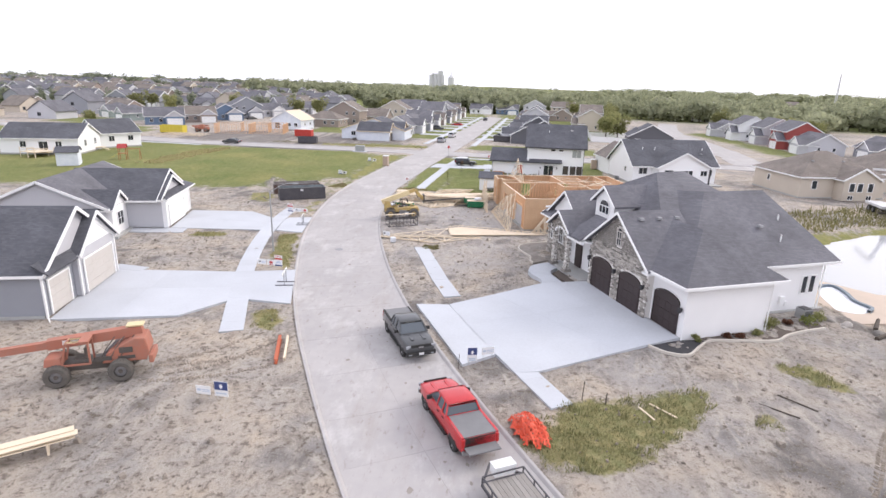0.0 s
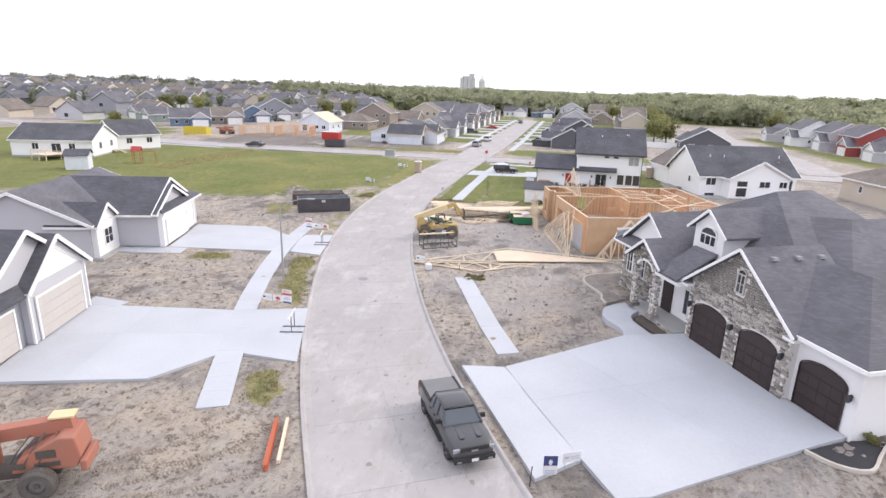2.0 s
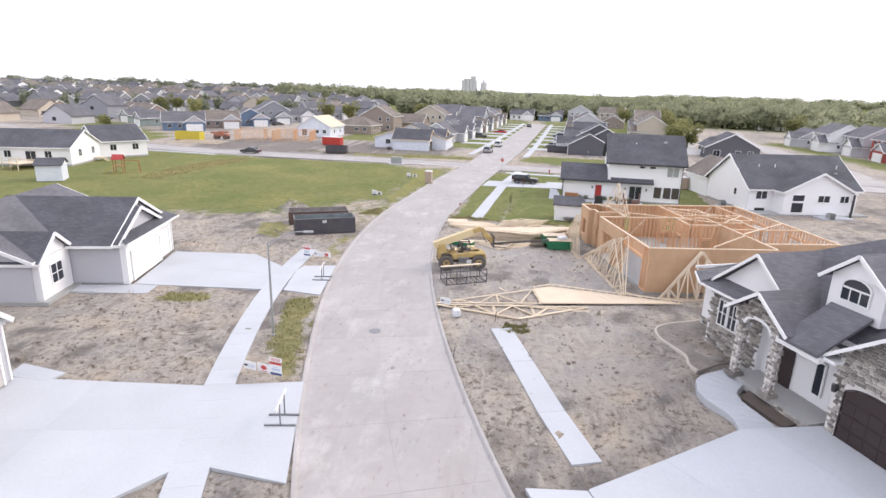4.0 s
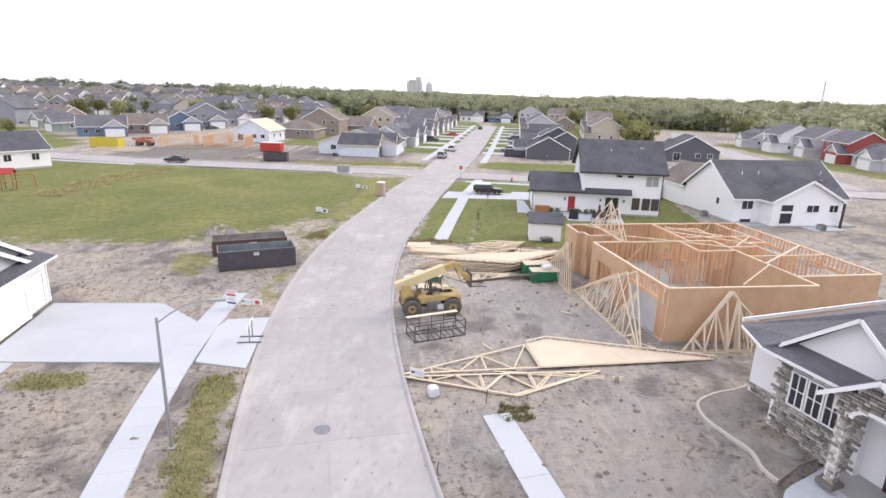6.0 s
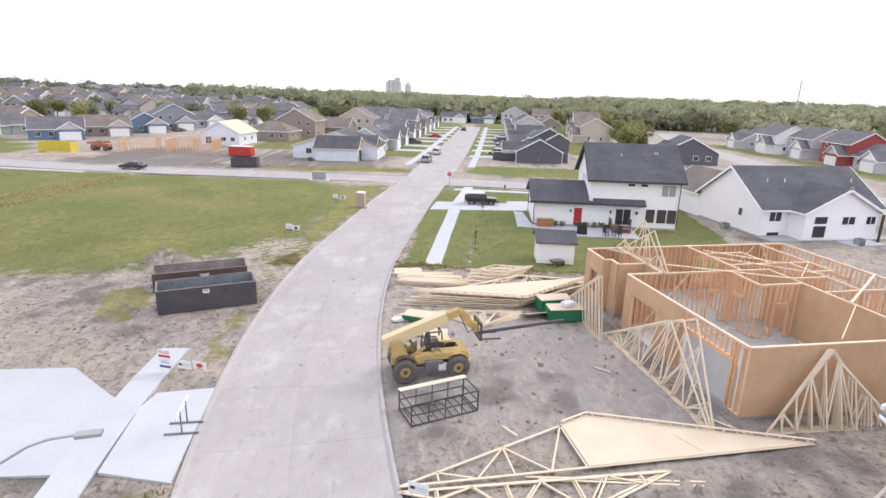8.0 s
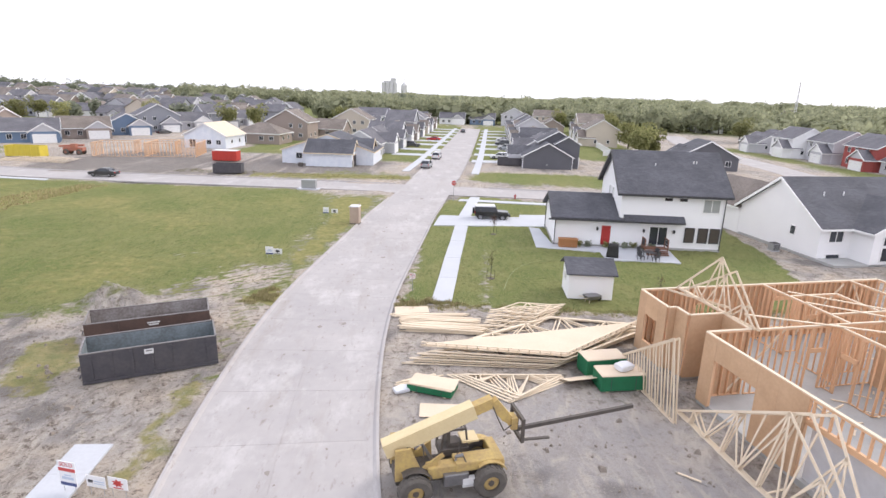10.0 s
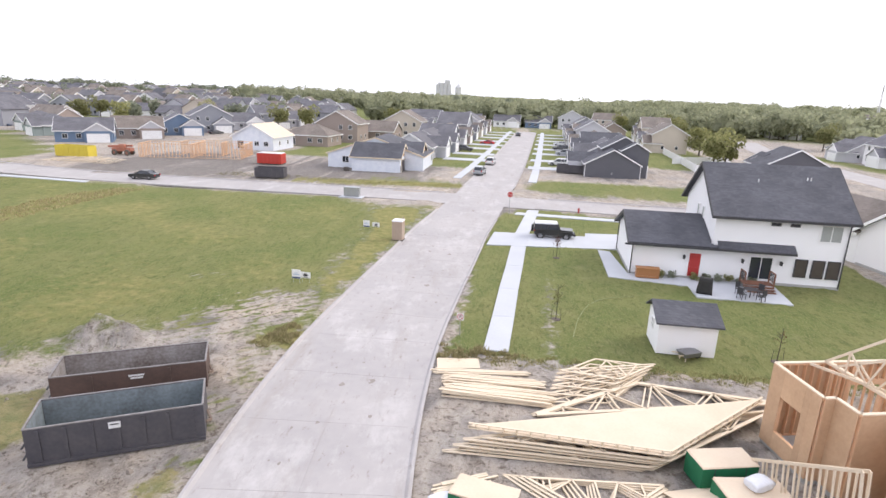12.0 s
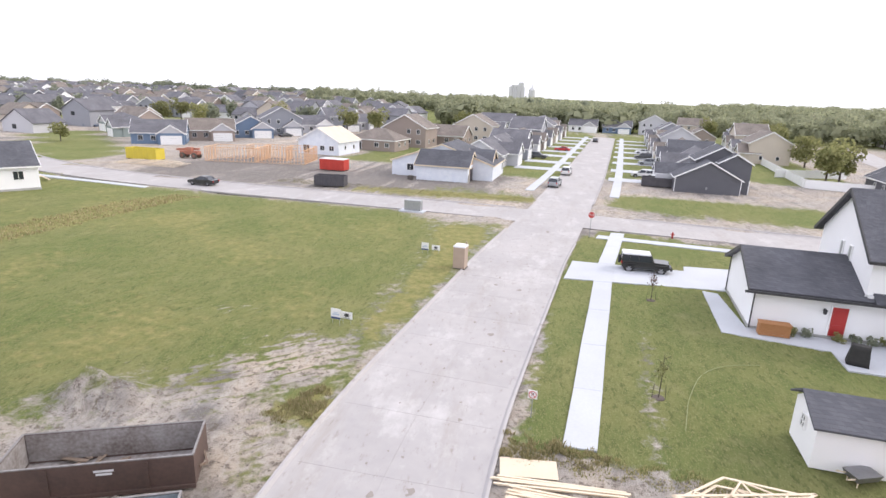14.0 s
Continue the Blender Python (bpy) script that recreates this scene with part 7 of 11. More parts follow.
loader_orange(-12.75, 23.3, 20.0)


def frame_rack(x, y, rz):
    t = thing("steel_cage", x, y, 0.08, rz, "open steel basket frame with a plank along its top", "cage")
    b = bmesh.new()
    L, W, H = 3.6, 1.6, 1.15
    for sx in (-1, 1):
        for sy in (-1, 1):
            beam(b, (sx * L / 2, sy * W / 2, 0), (sx * L / 2, sy * W / 2, H), 0.06, 0.06)
    for z in (0.05, 0.6, H):
        for s in (-1, 1):
            beam(b, (-L / 2, s * W / 2, z), (L / 2, s * W / 2, z), 0.05, 0.05)
            beam(b, (s * L / 2, -W / 2, z), (s * L / 2, W / 2, z), 0.05, 0.05)
    for i in range(1, 4):
        for s in (-1, 1):
            beam(b, (-L / 2 + L * i / 4, s * W / 2, 0), (-L / 2 + L * i / 4, s * W / 2, H), 0.04, 0.04)
    part("frame", b, "steel_black", t)
    b = bmesh.new()
    for i in range(9):
        beam(b, (-L / 2 + L * (i + 0.5) / 9, -W / 2, 0.08), (-L / 2 + L * (i + 0.5) / 9, W / 2, 0.08), 0.05, 0.03)
    part("floor_grid", b, "chassis", t)
    part("plank", boxes((0, W / 2 - 0.1, H + 0.05, L + 0.1, 0.3, 0.05)), "lumber", t)


frame_rack(0.35, 62.1, 24)


# planks on trestles and boards on the west lot
t = thing("plank_stack", -11.3, 15.9, 0.1, 37, "stack of long scaffold planks on low trestles", "planks")
for i in range(5):
    part("plank", boxes((-0.2 + 0.12 * (i % 2), (i % 3 - 1) * 0.32, 0.55 + 0.05 * i, 4.6, 0.3, 0.045)), "lumber", t)
for k in (-1.2, 1.0):
    part("trestle", boxes((k, 0, 0.25, 0.09, 0.9, 0.55)), "lumber", t)
MAT["orange_stain"] = surface("orange_stain", (0.50, 0.13, 0.06), (0.38, 0.10, 0.05), 0.7, scale=1.5, fine=9, bump=0.05)
t = thing("long_beam", -3.35, 27.4, 0.1, 104, "long orange-painted steel beam lying by the kerb", "beam")
part("flange", boxes((0, 0, 0.02, 3.6, 0.2, 0.03), (0, 0, 0.3, 3.6, 0.2, 0.03)), "orange_stain", t)
part("web", boxes((0, 0, 0.16, 3.6, 0.03, 0.25)), "orange_stain", t)
t = thing("long_beam", -2.95, 27.8, 0.1, 104, "long pale timber beam lying beside the orange one", "beam")
part("timber", boxes((0, 0, 0.1, 3.3, 0.14, 0.2)), "lumber", t)

# ---------------------------------------------------------------- vehicles
def paint(name, c, rough=0.3):
    m = surface(name, c, tuple(v * 0.85 for v in c), rough, scale=1.2, fine=12, bump=0.01)
    m.node_tree.nodes["Principled BSDF"].inputs["Coat Weight"].default_value = 0.4
    return m


MAT["car_dark"] = paint("car_dark", (0.055, 0.058, 0.062))
MAT["car_red"] = paint("car_red", (0.50, 0.022, 0.028))
MAT["car_black"] = paint("car_black", (0.02, 0.02, 0.022))
MAT["car_white"] = paint("car_white", (0.72, 0.72, 0.73))
MAT["car_silver"] = paint("car_silver", (0.36, 0.38, 0.40))
MAT["car_blue"] = paint("car_blue", (0.09, 0.12, 0.19))
# paler and bluer than the window glass: sky reflection mixed into the base colour
MAT["car_glass"] = glassy("car_glass", (0.07, 0.085, 0.10), 0.05)
MAT["rubber"] = surface("rubber", (0.022, 0.022, 0.022), (0.04, 0.038, 0.036), 0.85, scale=4, fine=30, bump=0.15)
MAT["alloy"] = surface("alloy", (0.42, 0.42, 0.43), (0.30, 0.30, 0.31), 0.3, 0.8, scale=4, fine=20, bump=0.02)
MAT["lamp_glass"] = glassy("lamp_glass", (0.30, 0.31, 0.33), 0.15)
MAT["tail_glass"] = glassy("tail_glass", (0.45, 0.02, 0.02), 0.15)
MAT["bed_cover"] = surface("bed_cover", (0.20, 0.20, 0.205), (0.16, 0.16, 0.165), 0.7, scale=2, fine=20, bump=0.05)


def hull(bm, prof, wl, wh, z0, z1):
    """A body from its side outline (x, z), wl half wide at z0 and wh at z1."""
    w = lambda z: wl + (wh - wl) * max(0, min(1, (z - z0) / (z1 - z0)))
    a = [bm.verts.new((x, -w(z), z)) for x, z in prof]
    b = [bm.verts.new((x, w(z), z)) for x, z in prof]
    bm.faces.new(a)
    bm.faces.new(b[::-1])
    k = len(prof)
    for i in range(k):
        bm.faces.new((a[i], b[i], b[(i + 1) % k], a[(i + 1) % k]))


def road_wheel(parent, x, y, r, w):
    t = bmesh.new()
    disc(t, (0, 0, 0), (0, 1, 0), r, w, 24, 0.6)
    wh = part("wheel", t, "rubber", parent)
    wh.matrix_local = pose(x, y, r)
    b = bmesh.new()
    disc(b, (0, 0, 0), (0, 1, 0), r * 0.64, w * 0.6, 18)
    for i in range(6):
        a = i * math.pi / 3
        for s in (-1, 1):
            beam(b, (0, s * w * 0.36, 0), (math.cos(a) * r * 0.6, s * w * 0.36, math.sin(a) * r * 0.6), 0.08, 0.05, (0, 1, 0))
    part("rim", b, "alloy", wh)


def arches(parent, xs, r, hw):
    for x in xs:
        for s in (-1, 1):
            b = bmesh.new()
            pts = [(x + math.cos(t) * r, s * (hw + 0.005), r * 0.82 + math.sin(t) * r) for t in np.linspace(0, math.pi, 15)]
            pts += [(x - r, s * (hw + 0.005), 0.38), (x + r, s * (hw + 0.005), 0.38)]
            solid(b, pts, (0, -s * 0.3, 0))
            part("wheel_arch", b, "rubber", parent)


def loft(stations):
    """A rounded body through cross-sections (x, bottom, top, half width, shoulder)."""
    bm = bmesh.new()
    rings = []
    for x, zb, zt, w, sh in stations:
        half = [(0.0, zt + 0.025), (w * 0.55, zt + 0.02), (w - sh, zt), (w - sh * 0.3, zt - sh * 0.35), (w * 0.985, zt - sh), (w, (zb + zt) / 2), (w * 0.985, zb + 0.14), (w * 0.93, zb), (0.0, zb)]
        rings.append([bm.verts.new((x, y, z)) for y, z in half] + [bm.verts.new((x, -y, z)) for y, z in half[-2:0:-1]])
    for a, b in zip(rings, rings[1:]):
        for i in range(len(a)):
            bm.faces.new((a[i], a[(i + 1) % len(a)], b[(i + 1) % len(a)], b[i]))
    bm.faces.new(rings[0])
    bm.faces.new(rings[-1][::-1])
    return bm


def pickup(x, y, rz, colour, label, open_tail=False):
    t = thing("pickup_truck", x, y, 0.0, rz, label, "pickup truck")
    b = loft([(-2.93, 0.62, 1.24, 0.92, 0.06), (-2.88, 0.52, 1.28, 0.97, 0.07), (-2.0, 0.45, 1.29, 1.0, 0.08), (-1.0, 0.42, 1.29, 0.98, 0.1), (0.4, 0.42, 1.29, 0.98, 0.12), (1.2, 0.42, 1.28, 0.99, 0.14), (1.95, 0.45, 1.26, 1.01, 0.14), (2.45, 0.5, 1.21, 0.98, 0.14), (2.75, 0.52, 1.13, 0.93, 0.14), (2.88, 0.55, 1.02, 0.88, 0.12), (2.93, 0.62, 0.92, 0.82, 0.1)])
    part("body", b, colour, t, smooth=True)
    arches(t, (-1.9, 1.88), 0.5, 0.985)
    for wx in (-1.9, 1.88):
        for wy in (-0.86, 0.86):
            road_wheel(t, wx, wy, 0.41, 0.28)
    b = bmesh.new()
    hull(b, [(-0.95, 1.26), (-0.72, 1.80), (0.62, 1.83), (1.35, 1.27)], 0.93, 0.74, 1.26, 1.83)
    soft(part("cab_glass", b, "car_glass", t), 0.07)
    b = loft([(-0.80, 1.70, 1.78, 0.72, 0.03), (-0.70, 1.72, 1.86, 0.77, 0.06), (-0.2, 1.74, 1.905, 0.78, 0.1), (0.35, 1.74, 1.895, 0.77, 0.1), (0.62, 1.72, 1.85, 0.75, 0.07), (0.74, 1.70, 1.77, 0.71, 0.03)])
    part("cab_roof", b, colour, t, smooth=True)
    b = bmesh.new()
    for s in (-1, 1):
        for p, q in (((1.37, 0.93, 1.28), (0.62, 0.75, 1.83)), ((0.25, 0.945, 1.28), (0.22, 0.755, 1.83)), ((-0.96, 0.94, 1.28), (-0.72, 0.75, 1.82)), ((-0.45, 0.945, 1.28), (-0.42, 0.755, 1.83))):
            beam(b, (p[0], s * p[1], p[2]), (q[0], s * q[1], q[2]), 0.09, 0.05)
    part("pillar_set", b, colour, t)
    part("bed_cover", boxes((-1.95, 0, 1.31, 1.85, 1.7, 0.06)), "bed_cover", t)
    part("bed_rail", boxes((-1.95, -0.9, 1.32, 1.9, 0.12, 0.08), (-1.95, 0.9, 1.32, 1.9, 0.12, 0.08)), "rubber" if colour != "car_red" else colour, t)
    soft(part("hood", boxes((1.85, -0.40, 1.285, 1.05, 0.2, 0.035), (1.85, 0.40, 1.285, 1.05, 0.2, 0.035)), colour, t), 0.015)
    part("grille", boxes((2.88, 0, 0.98, 0.07, 1.35, 0.36)), "rubber", t)
    part("badge", boxes((2.93, 0, 1.0, 0.02, 0.3, 0.09)), "alloy", t)
    part("bumper", boxes((2.92, 0, 0.6, 0.18, 1.9, 0.24), (-2.95, 0, 0.58, 0.18, 1.85, 0.2)), "rubber" if colour == "car_dark" else "alloy", t)
    part("number_plate", boxes((3.02, 0, 0.58, 0.02, 0.32, 0.15), (-3.05, 0, 0.6, 0.02, 0.32, 0.15)), "bar_white", t)
    for s in (-1, 1):
        part("headlight", boxes((2.84, s * 0.82, 1.02, 0.1, 0.3, 0.16)), "lamp_glass", t)
        part("fog_light", boxes((3.0, s * 0.72, 0.55, 0.04, 0.2, 0.08)), "lamp_glass", t)
        part("tail_light", boxes((-2.92, s * 0.9, 1.02, 0.08, 0.14, 0.42)), "tail_glass", t)
        part("mirror", boxes((0.95, s * 1.1, 1.36, 0.12, 0.24, 0.2), (0.98, s * 0.98, 1.3, 0.06, 0.12, 0.06)), "rubber", t)
        part("side_step", boxes((0.0, s * 0.98, 0.4, 2.2, 0.16, 0.07)), "rubber", t)
        part("door_handle", boxes((0.0, s * 0.99, 1.1, 0.18, 0.04, 0.04), (-0.65, s * 0.99, 1.1, 0.18, 0.04, 0.04)), "rubber", t)
    if open_tail:
        # solid dark plate standing in for the shaded inside of the bed
        part("bed_shade_plate", boxes((-2.9, 0, 1.06, 0.06, 1.56, 0.46)), "rubber", t)
        part("tailgate", boxes((-3.22, 0, 0.80, 0.6, 1.62, 0.07)), "bed_cover", t, "lowered dark tailgate")
    else:
        part("tailgate", boxes((-2.93, 0, 1.02, 0.05, 1.55, 0.46)), colour, t)
    return t


pickup(4.8, 29.85, -66.5, "car_dark", "dark grey pickup truck with covered bed parked on the street")
pickup(8.35, 20.4, 115.2, "car_red", "bright red pickup truck with lowered tailgate parked by the kerb", True)


def wagon(x, y, rz, colour, label, roof=None, kind_="suv", name="car", group=""):
    """A generic car: suv, sedan or jeep."""
    t = thing(name, x, y, 0.0, rz, label, "car", group)
    if kind_ == "jeep":
        body = [(-2.1, 0.55), (-2.12, 1.12), (0.75, 1.14), (2.05, 1.08), (2.15, 0.6), (1.8, 0.45), (-1.9, 0.45)]
        cab, top, hw, wr, wb = [(-2.1, 1.1), (-2.06, 1.74), (0.42, 1.76), (0.78, 1.12)], [(-2.12, 1.70), (-2.08, 1.84), (0.35, 1.85), (0.46, 1.72)], 0.82, 0.42, 1.4
    elif kind_ == "sedan":
        body = [(-2.3, 0.45), (-2.36, 0.92), (-1.6, 0.98), (0.9, 0.95), (2.1, 0.82), (2.35, 0.6), (2.2, 0.3), (-2.2, 0.3)]
        cab, top, hw, wr, wb = [(-1.75, 0.95), (-0.95, 1.40), (0.15, 1.42), (1.05, 0.94)], [(-0.98, 1.37), (-0.8, 1.45), (0.05, 1.46), (0.2, 1.38)], 0.88, 0.33, 1.38
    else:
        body = [(-2.35, 0.5), (-2.4, 1.05), (0.95, 1.05), (2.15, 0.98), (2.38, 0.7), (2.2, 0.35), (-2.2, 0.35)]
        cab, top, hw, wr, wb = [(-2.3, 1.03), (-2.0, 1.66), (0.3, 1.68), (1.1, 1.03)], [(-2.02, 1.62), (-1.9, 1.74), (0.2, 1.75), (0.36, 1.64)], 0.93, 0.37, 1.4
    zc = cab[0][1]
    b = bmesh.new()
    hull(b, body, hw, hw - 0.05, 0.4, zc)
    soft(part("body", b, colour, t))
    b = bmesh.new()
    hull(b, cab, hw - 0.05, hw - (0.12 if kind_ == "jeep" else 0.24), zc, cab[1][1])
    part("cab_glass", b, "glass", t)
    b = bmesh.new()
    hull(b, top, hw - (0.10 if kind_ == "jeep" else 0.2), hw - (0.13 if kind_ == "jeep" else 0.28), top[0][1], top[1][1])
    part("cab_roof", b, roof or colour, t)
    b = bmesh.new()
    k = hw - (0.1 if kind_ == "jeep" else 0.22)
    for s in (-1, 1):
        for p, q in ((cab[0], cab[1]), (cab[3], cab[2]), ((-0.6, zc), (-0.6, cab[1][1])), ((-1.4, zc), (-1.35, cab[1][1]))):
            beam(b, (p[0], s * (hw - 0.04), p[1]), (q[0], s * k, q[1]), 0.12 if kind_ == "jeep" else 0.08, 0.05)
    part("pillar_set", b, colour, t)
    arches(t, (-wb, wb), wr * 1.2, hw)
    for wx in (-wb, wb):
        for wy in (-hw + 0.1, hw - 0.1):
            road_wheel(t, wx, wy, wr, 0.24 if kind_ != "jeep" else 0.3)
    for s in (-1, 1):
        part("headlight", boxes((body[3][0] + 0.08, s * 0.65, body[3][1] - 0.15, 0.12, 0.25, 0.15)), "lamp_glass", t)
        part("tail_light", boxes((body[1][0], s * 0.72, body[1][1] - 0.15, 0.06, 0.16, 0.25)), "tail_glass", t)
        part("mirror", boxes((cab[3][0] - 0.2, s * (hw + 0.1), zc + 0.12, 0.1, 0.18, 0.16)), "rubber", t)
    if kind_ == "jeep":
        b = bmesh.new()
        disc(b, (-2.28, 0, 1.08), (1, 0, 0), 0.40, 0.26, 20)
        part("spare_wheel", b, "rubber", t)
        part("fender", boxes((1.4, -0.9, 0.92, 1.1, 0.24, 0.06), (1.4, 0.9, 0.92, 1.1, 0.24, 0.06), (-1.4, -0.9, 0.92, 1.1, 0.24, 0.06), (-1.4, 0.9, 0.92, 1.1, 0.24, 0.06)), "rubber", t)
        part("bumper", boxes((2.3, 0, 0.6, 0.2, 1.6, 0.18)), "rubber", t)
    return t


wagon(7.45, 116.75, -4.0, "car_black", "black boxy off-road car with pale hardtop on the drive", "car_white", "jeep", "jeep")
wagon(-56.0, 144.6, 176.0, "car_black", "dark saloon car parked on the side road", kind_="sedan", group="far cars")
for x, y, r, c, k in ((-0.6, 166.5, 80, "car_silver", "suv"), (1.9, 184.0, 82, "car_white", "suv"), (17.6, 186.5, 168, "car_white", "suv"), (22.4, 211.0, 172, "car_silver", "suv"), (23.5, 226.0, 172, "car_dark", "suv"), (-4.6, 213.0, -8, "car_dark", "suv"), (14.8, 282.0, 82, "car_dark", "sedan"), (-86, 236, 60, "car_dark", "sedan"), (26, 243, 172, "car_white", "sedan"), (-150, 247, 20, "car_white", "suv"), (-164, 250, 15, "car_silver", "suv"), (106, 160, 90, "car_white", "suv"), (2.0, 238, 170, "car_red", "sedan"), (-158, 236, 10, "car_blue", "sedan")):
    wagon(x, y, r, c, {"car_silver": "silver", "car_white": "white", "car_dark": "dark grey", "car_red": "red", "car_blue": "dark blue"}[c] + (" family estate car" if k == "suv" else " saloon car") + " parked among the far houses", kind_=k, group="far cars")


def trailer(x, y, rz):
    t = thing("flat_trailer", x, y, 0.0, rz, "low flatbed trailer with worn planks hitched behind the red pickup", "trailer")
    L, W = 4.6, 2.0
    b = bmesh.new()
    for s in (-1, 1):
        beam(b, (-L / 2, s * W / 2, 0.62), (L / 2, s * W / 2, 0.62), 0.1, 0.16)
        beam(b, (-L / 2, s * W / 2, 1.0), (L / 2, s * W / 2, 1.0), 0.05, 0.05)
        for i in range(6):
            beam(b, (-L / 2 + L * i / 5, s * W / 2, 0.62), (-L / 2 + L * i / 5, s * W / 2, 1.0), 0.05, 0.05)
        beam(b, (L / 2, s * W / 2, 0.6), (L / 2 + 1.25, 0, 0.52), 0.08, 0.12)
    beam(b, (L / 2, -W / 2, 1.0), (L / 2, W / 2, 1.0), 0.05, 0.05)
    beam(b, (L / 2, -W / 2, 0.62), (L / 2, W / 2, 0.62), 0.1, 0.16)
    part("frame", b, "steel_black", t)
    for i in range(9):
        part("deck_board", boxes((0, -W / 2 + W * (i + 0.5) / 9, 0.68, L - 0.1, W / 9 - 0.015, 0.045)), "grey_board", t)
    for s in (-1, 1):
        road_wheel(t, -0.5, s * 1.12, 0.33, 0.2)
        part("mudguard", boxes((-0.5, s * 1.12, 0.74, 0.9, 0.26, 0.05)), "steel_black", t)
    part("tool_box", boxes((L / 2 + 0.32, -0.15, 0.95, 0.5, 1.0, 0.42), (L / 2 + 0.32, -0.15, 1.18, 0.54, 1.04, 0.05)), "bar_white", t)


MAT["grey_board"] = surface("grey_board", (0.33, 0.31, 0.29), (0.24, 0.22, 0.20), 0.9, scale=1.5, fine=14, bump=0.15, random_=0.12)
trailer(11.55, 13.6, 115.2)


def flat_box(x, y, rz, L, W, H, colour, label, name="waste_container"):
    """A small far container or trailer with rim, ribs and floor."""
    t = thing(name, x, y, 0.08, rz, label, "container", "far containers")
    for s in (-1, 1):
        part("side", boxes((0, s * (W / 2), H / 2 + 0.2, L, 0.08, H)), colour, t)
        part("end", boxes((s * (L / 2 - 0.04), 0, H / 2 + 0.2, 0.08, W - 0.09, H)), colour, t)
        for i in range(6):
            part("rib", boxes((-L / 2 + L * (i + 0.5) / 6, s * (W / 2 + 0.07), H / 2 + 0.15, 0.1, 0.08, H)), colour, t)
    part("floor", boxes((0, 0, 0.2, L, W, 0.1)), "chassis", t)
    part("skid", boxes((0, 0, 0.07, L - 0.2, W * 0.6, 0.16)), "chassis", t)
    return t


MAT["paint_yellow"] = surface("paint_yellow", (0.62, 0.50, 0.05), (0.5, 0.4, 0.05), 0.6, scale=1, fine=8, bump=0.05)
MAT["paint_red"] = surface("paint_red", (0.52, 0.05, 0.03), (0.42, 0.04, 0.03), 0.55, scale=1, fine=8, bump=0.05)
flat_box(-37.0, 151.0, 4, 5.0, 2.2, 1.6, "steel_black", "black waste container on the far corner lot")
flat_box(-84.0, 167.5, -5, 7.5, 2.4, 2.2, "paint_yellow", "yellow waste container on the far corner lot")
flat_box(18.6, 173.4, -8, 6.4, 2.2, 1.6, "steel_black", "black dump trailer before the dark grey house", "dump_trailer")
b = flat_box(-43.4, 169.0, -5, 5.2, 2.3, 2.0, "paint_red", "red box trailer on the far corner lot", "box_trailer")
part("lid", boxes((0, 0, 2.26, 5.2, 2.4, 0.1)), "car_white", b)


def far_machine(x, y, rz):
    t = thing("telehandler", x, y, 0.1, rz, "small brown telescopic handler among far building plots", "telehandler")
    for wx in (-1.4, 1.4):
        for wy in (-0.9, 0.9):
            big_wheel(t, wx, wy, 0.6, 0.45, "orange_paint")
    part("body", boxes((0, 0, 1.2, 4.2, 1.4, 0.7), (0.2, -0.4, 1.9, 1.2, 0.9, 0.9)), "orange_paint", t)
    bm = bmesh.new()
    beam(bm, (2.0, 0.3, 2.0), (-3.4, 0.3, 1.7), 0.4, 0.45)
    part("boom", bm, "orange_paint", t)


far_machine(-77.8, 173.6, 0)

# ---------------------------------------------------------------- the far neighbourhood
def far_house(x, y, rz, W, D, ze, wall, roof, label, style=0, z=0.0, detail=True, group="far houses"):
    """A suburban house; its front faces local -y. style 0: ridge along x with a garage gable; 1: ridge along y; 2: hip."""
    h = thing("house", x, y, z, rz, label, "house", group)
    two_ = ze > 4.5
    walls(h, -W / 2, W / 2, 0, D, -1.0 if z else 0.0, ze, wall)
    if style == 2:
        hip(h, -W / 2, W / 2, 0, D, ze, 27, roof)
    elif style == 1:
        gable(h, -W / 2, W / 2, 0, D, ze, 28, "y", roof, wall, rake=0.3)
    else:
        gable(h, -W / 2, W / 2, 0, D, ze, 30, "x", roof, wall, rake=0.3)
    gw = 6.2
    gx = W / 2 - gw / 2 - 0.2
    walls(h, gx - gw / 2, gx + gw / 2, -2.4, 0.1, -1.0 if z else 0.0, 3.0, wall)
    gable(h, gx - gw / 2, gx + gw / 2, -2.4, 3.0, 3.0, 33, "y", roof, wall, ends=(True, False), rake=0.3, gable_wall="light_siding" if wall != "light_siding" else "trim")
    garage_door(h, gx, -2.44, 0.05, -90, 4.8, 2.2, "trim")
    if detail:
        for k in (-0.33, -0.1):
            window(h, W * k, -0.02, 1.0, -90, 1.2, 1.3, 2, 1)
            window(h, W * k, D + 0.02, 1.1, 90, 1.3, 1.2, 2, 1)
            if two_:
                window(h, W * k, -0.02, 3.9, -90, 1.1, 1.3, 2, 1)
                window(h, W * k, D + 0.02, 3.9, 90, 1.1, 1.3, 2, 1)
        window(h, W * 0.3, D + 0.02, 0.3, 90, 1.8, 2.0, 2, 1)
        for k in (0.3, 0.7):
            window(h, W / 2 + 0.02, D * k, 1.2, 0, 0.9, 1.1)
            window(h, -W / 2 - 0.02, D * k, 1.2, 180, 0.9, 1.1)
        if two_:
            window(h, gx, -0.02, 4.4, -90, 1.0, 1.1)
    return h


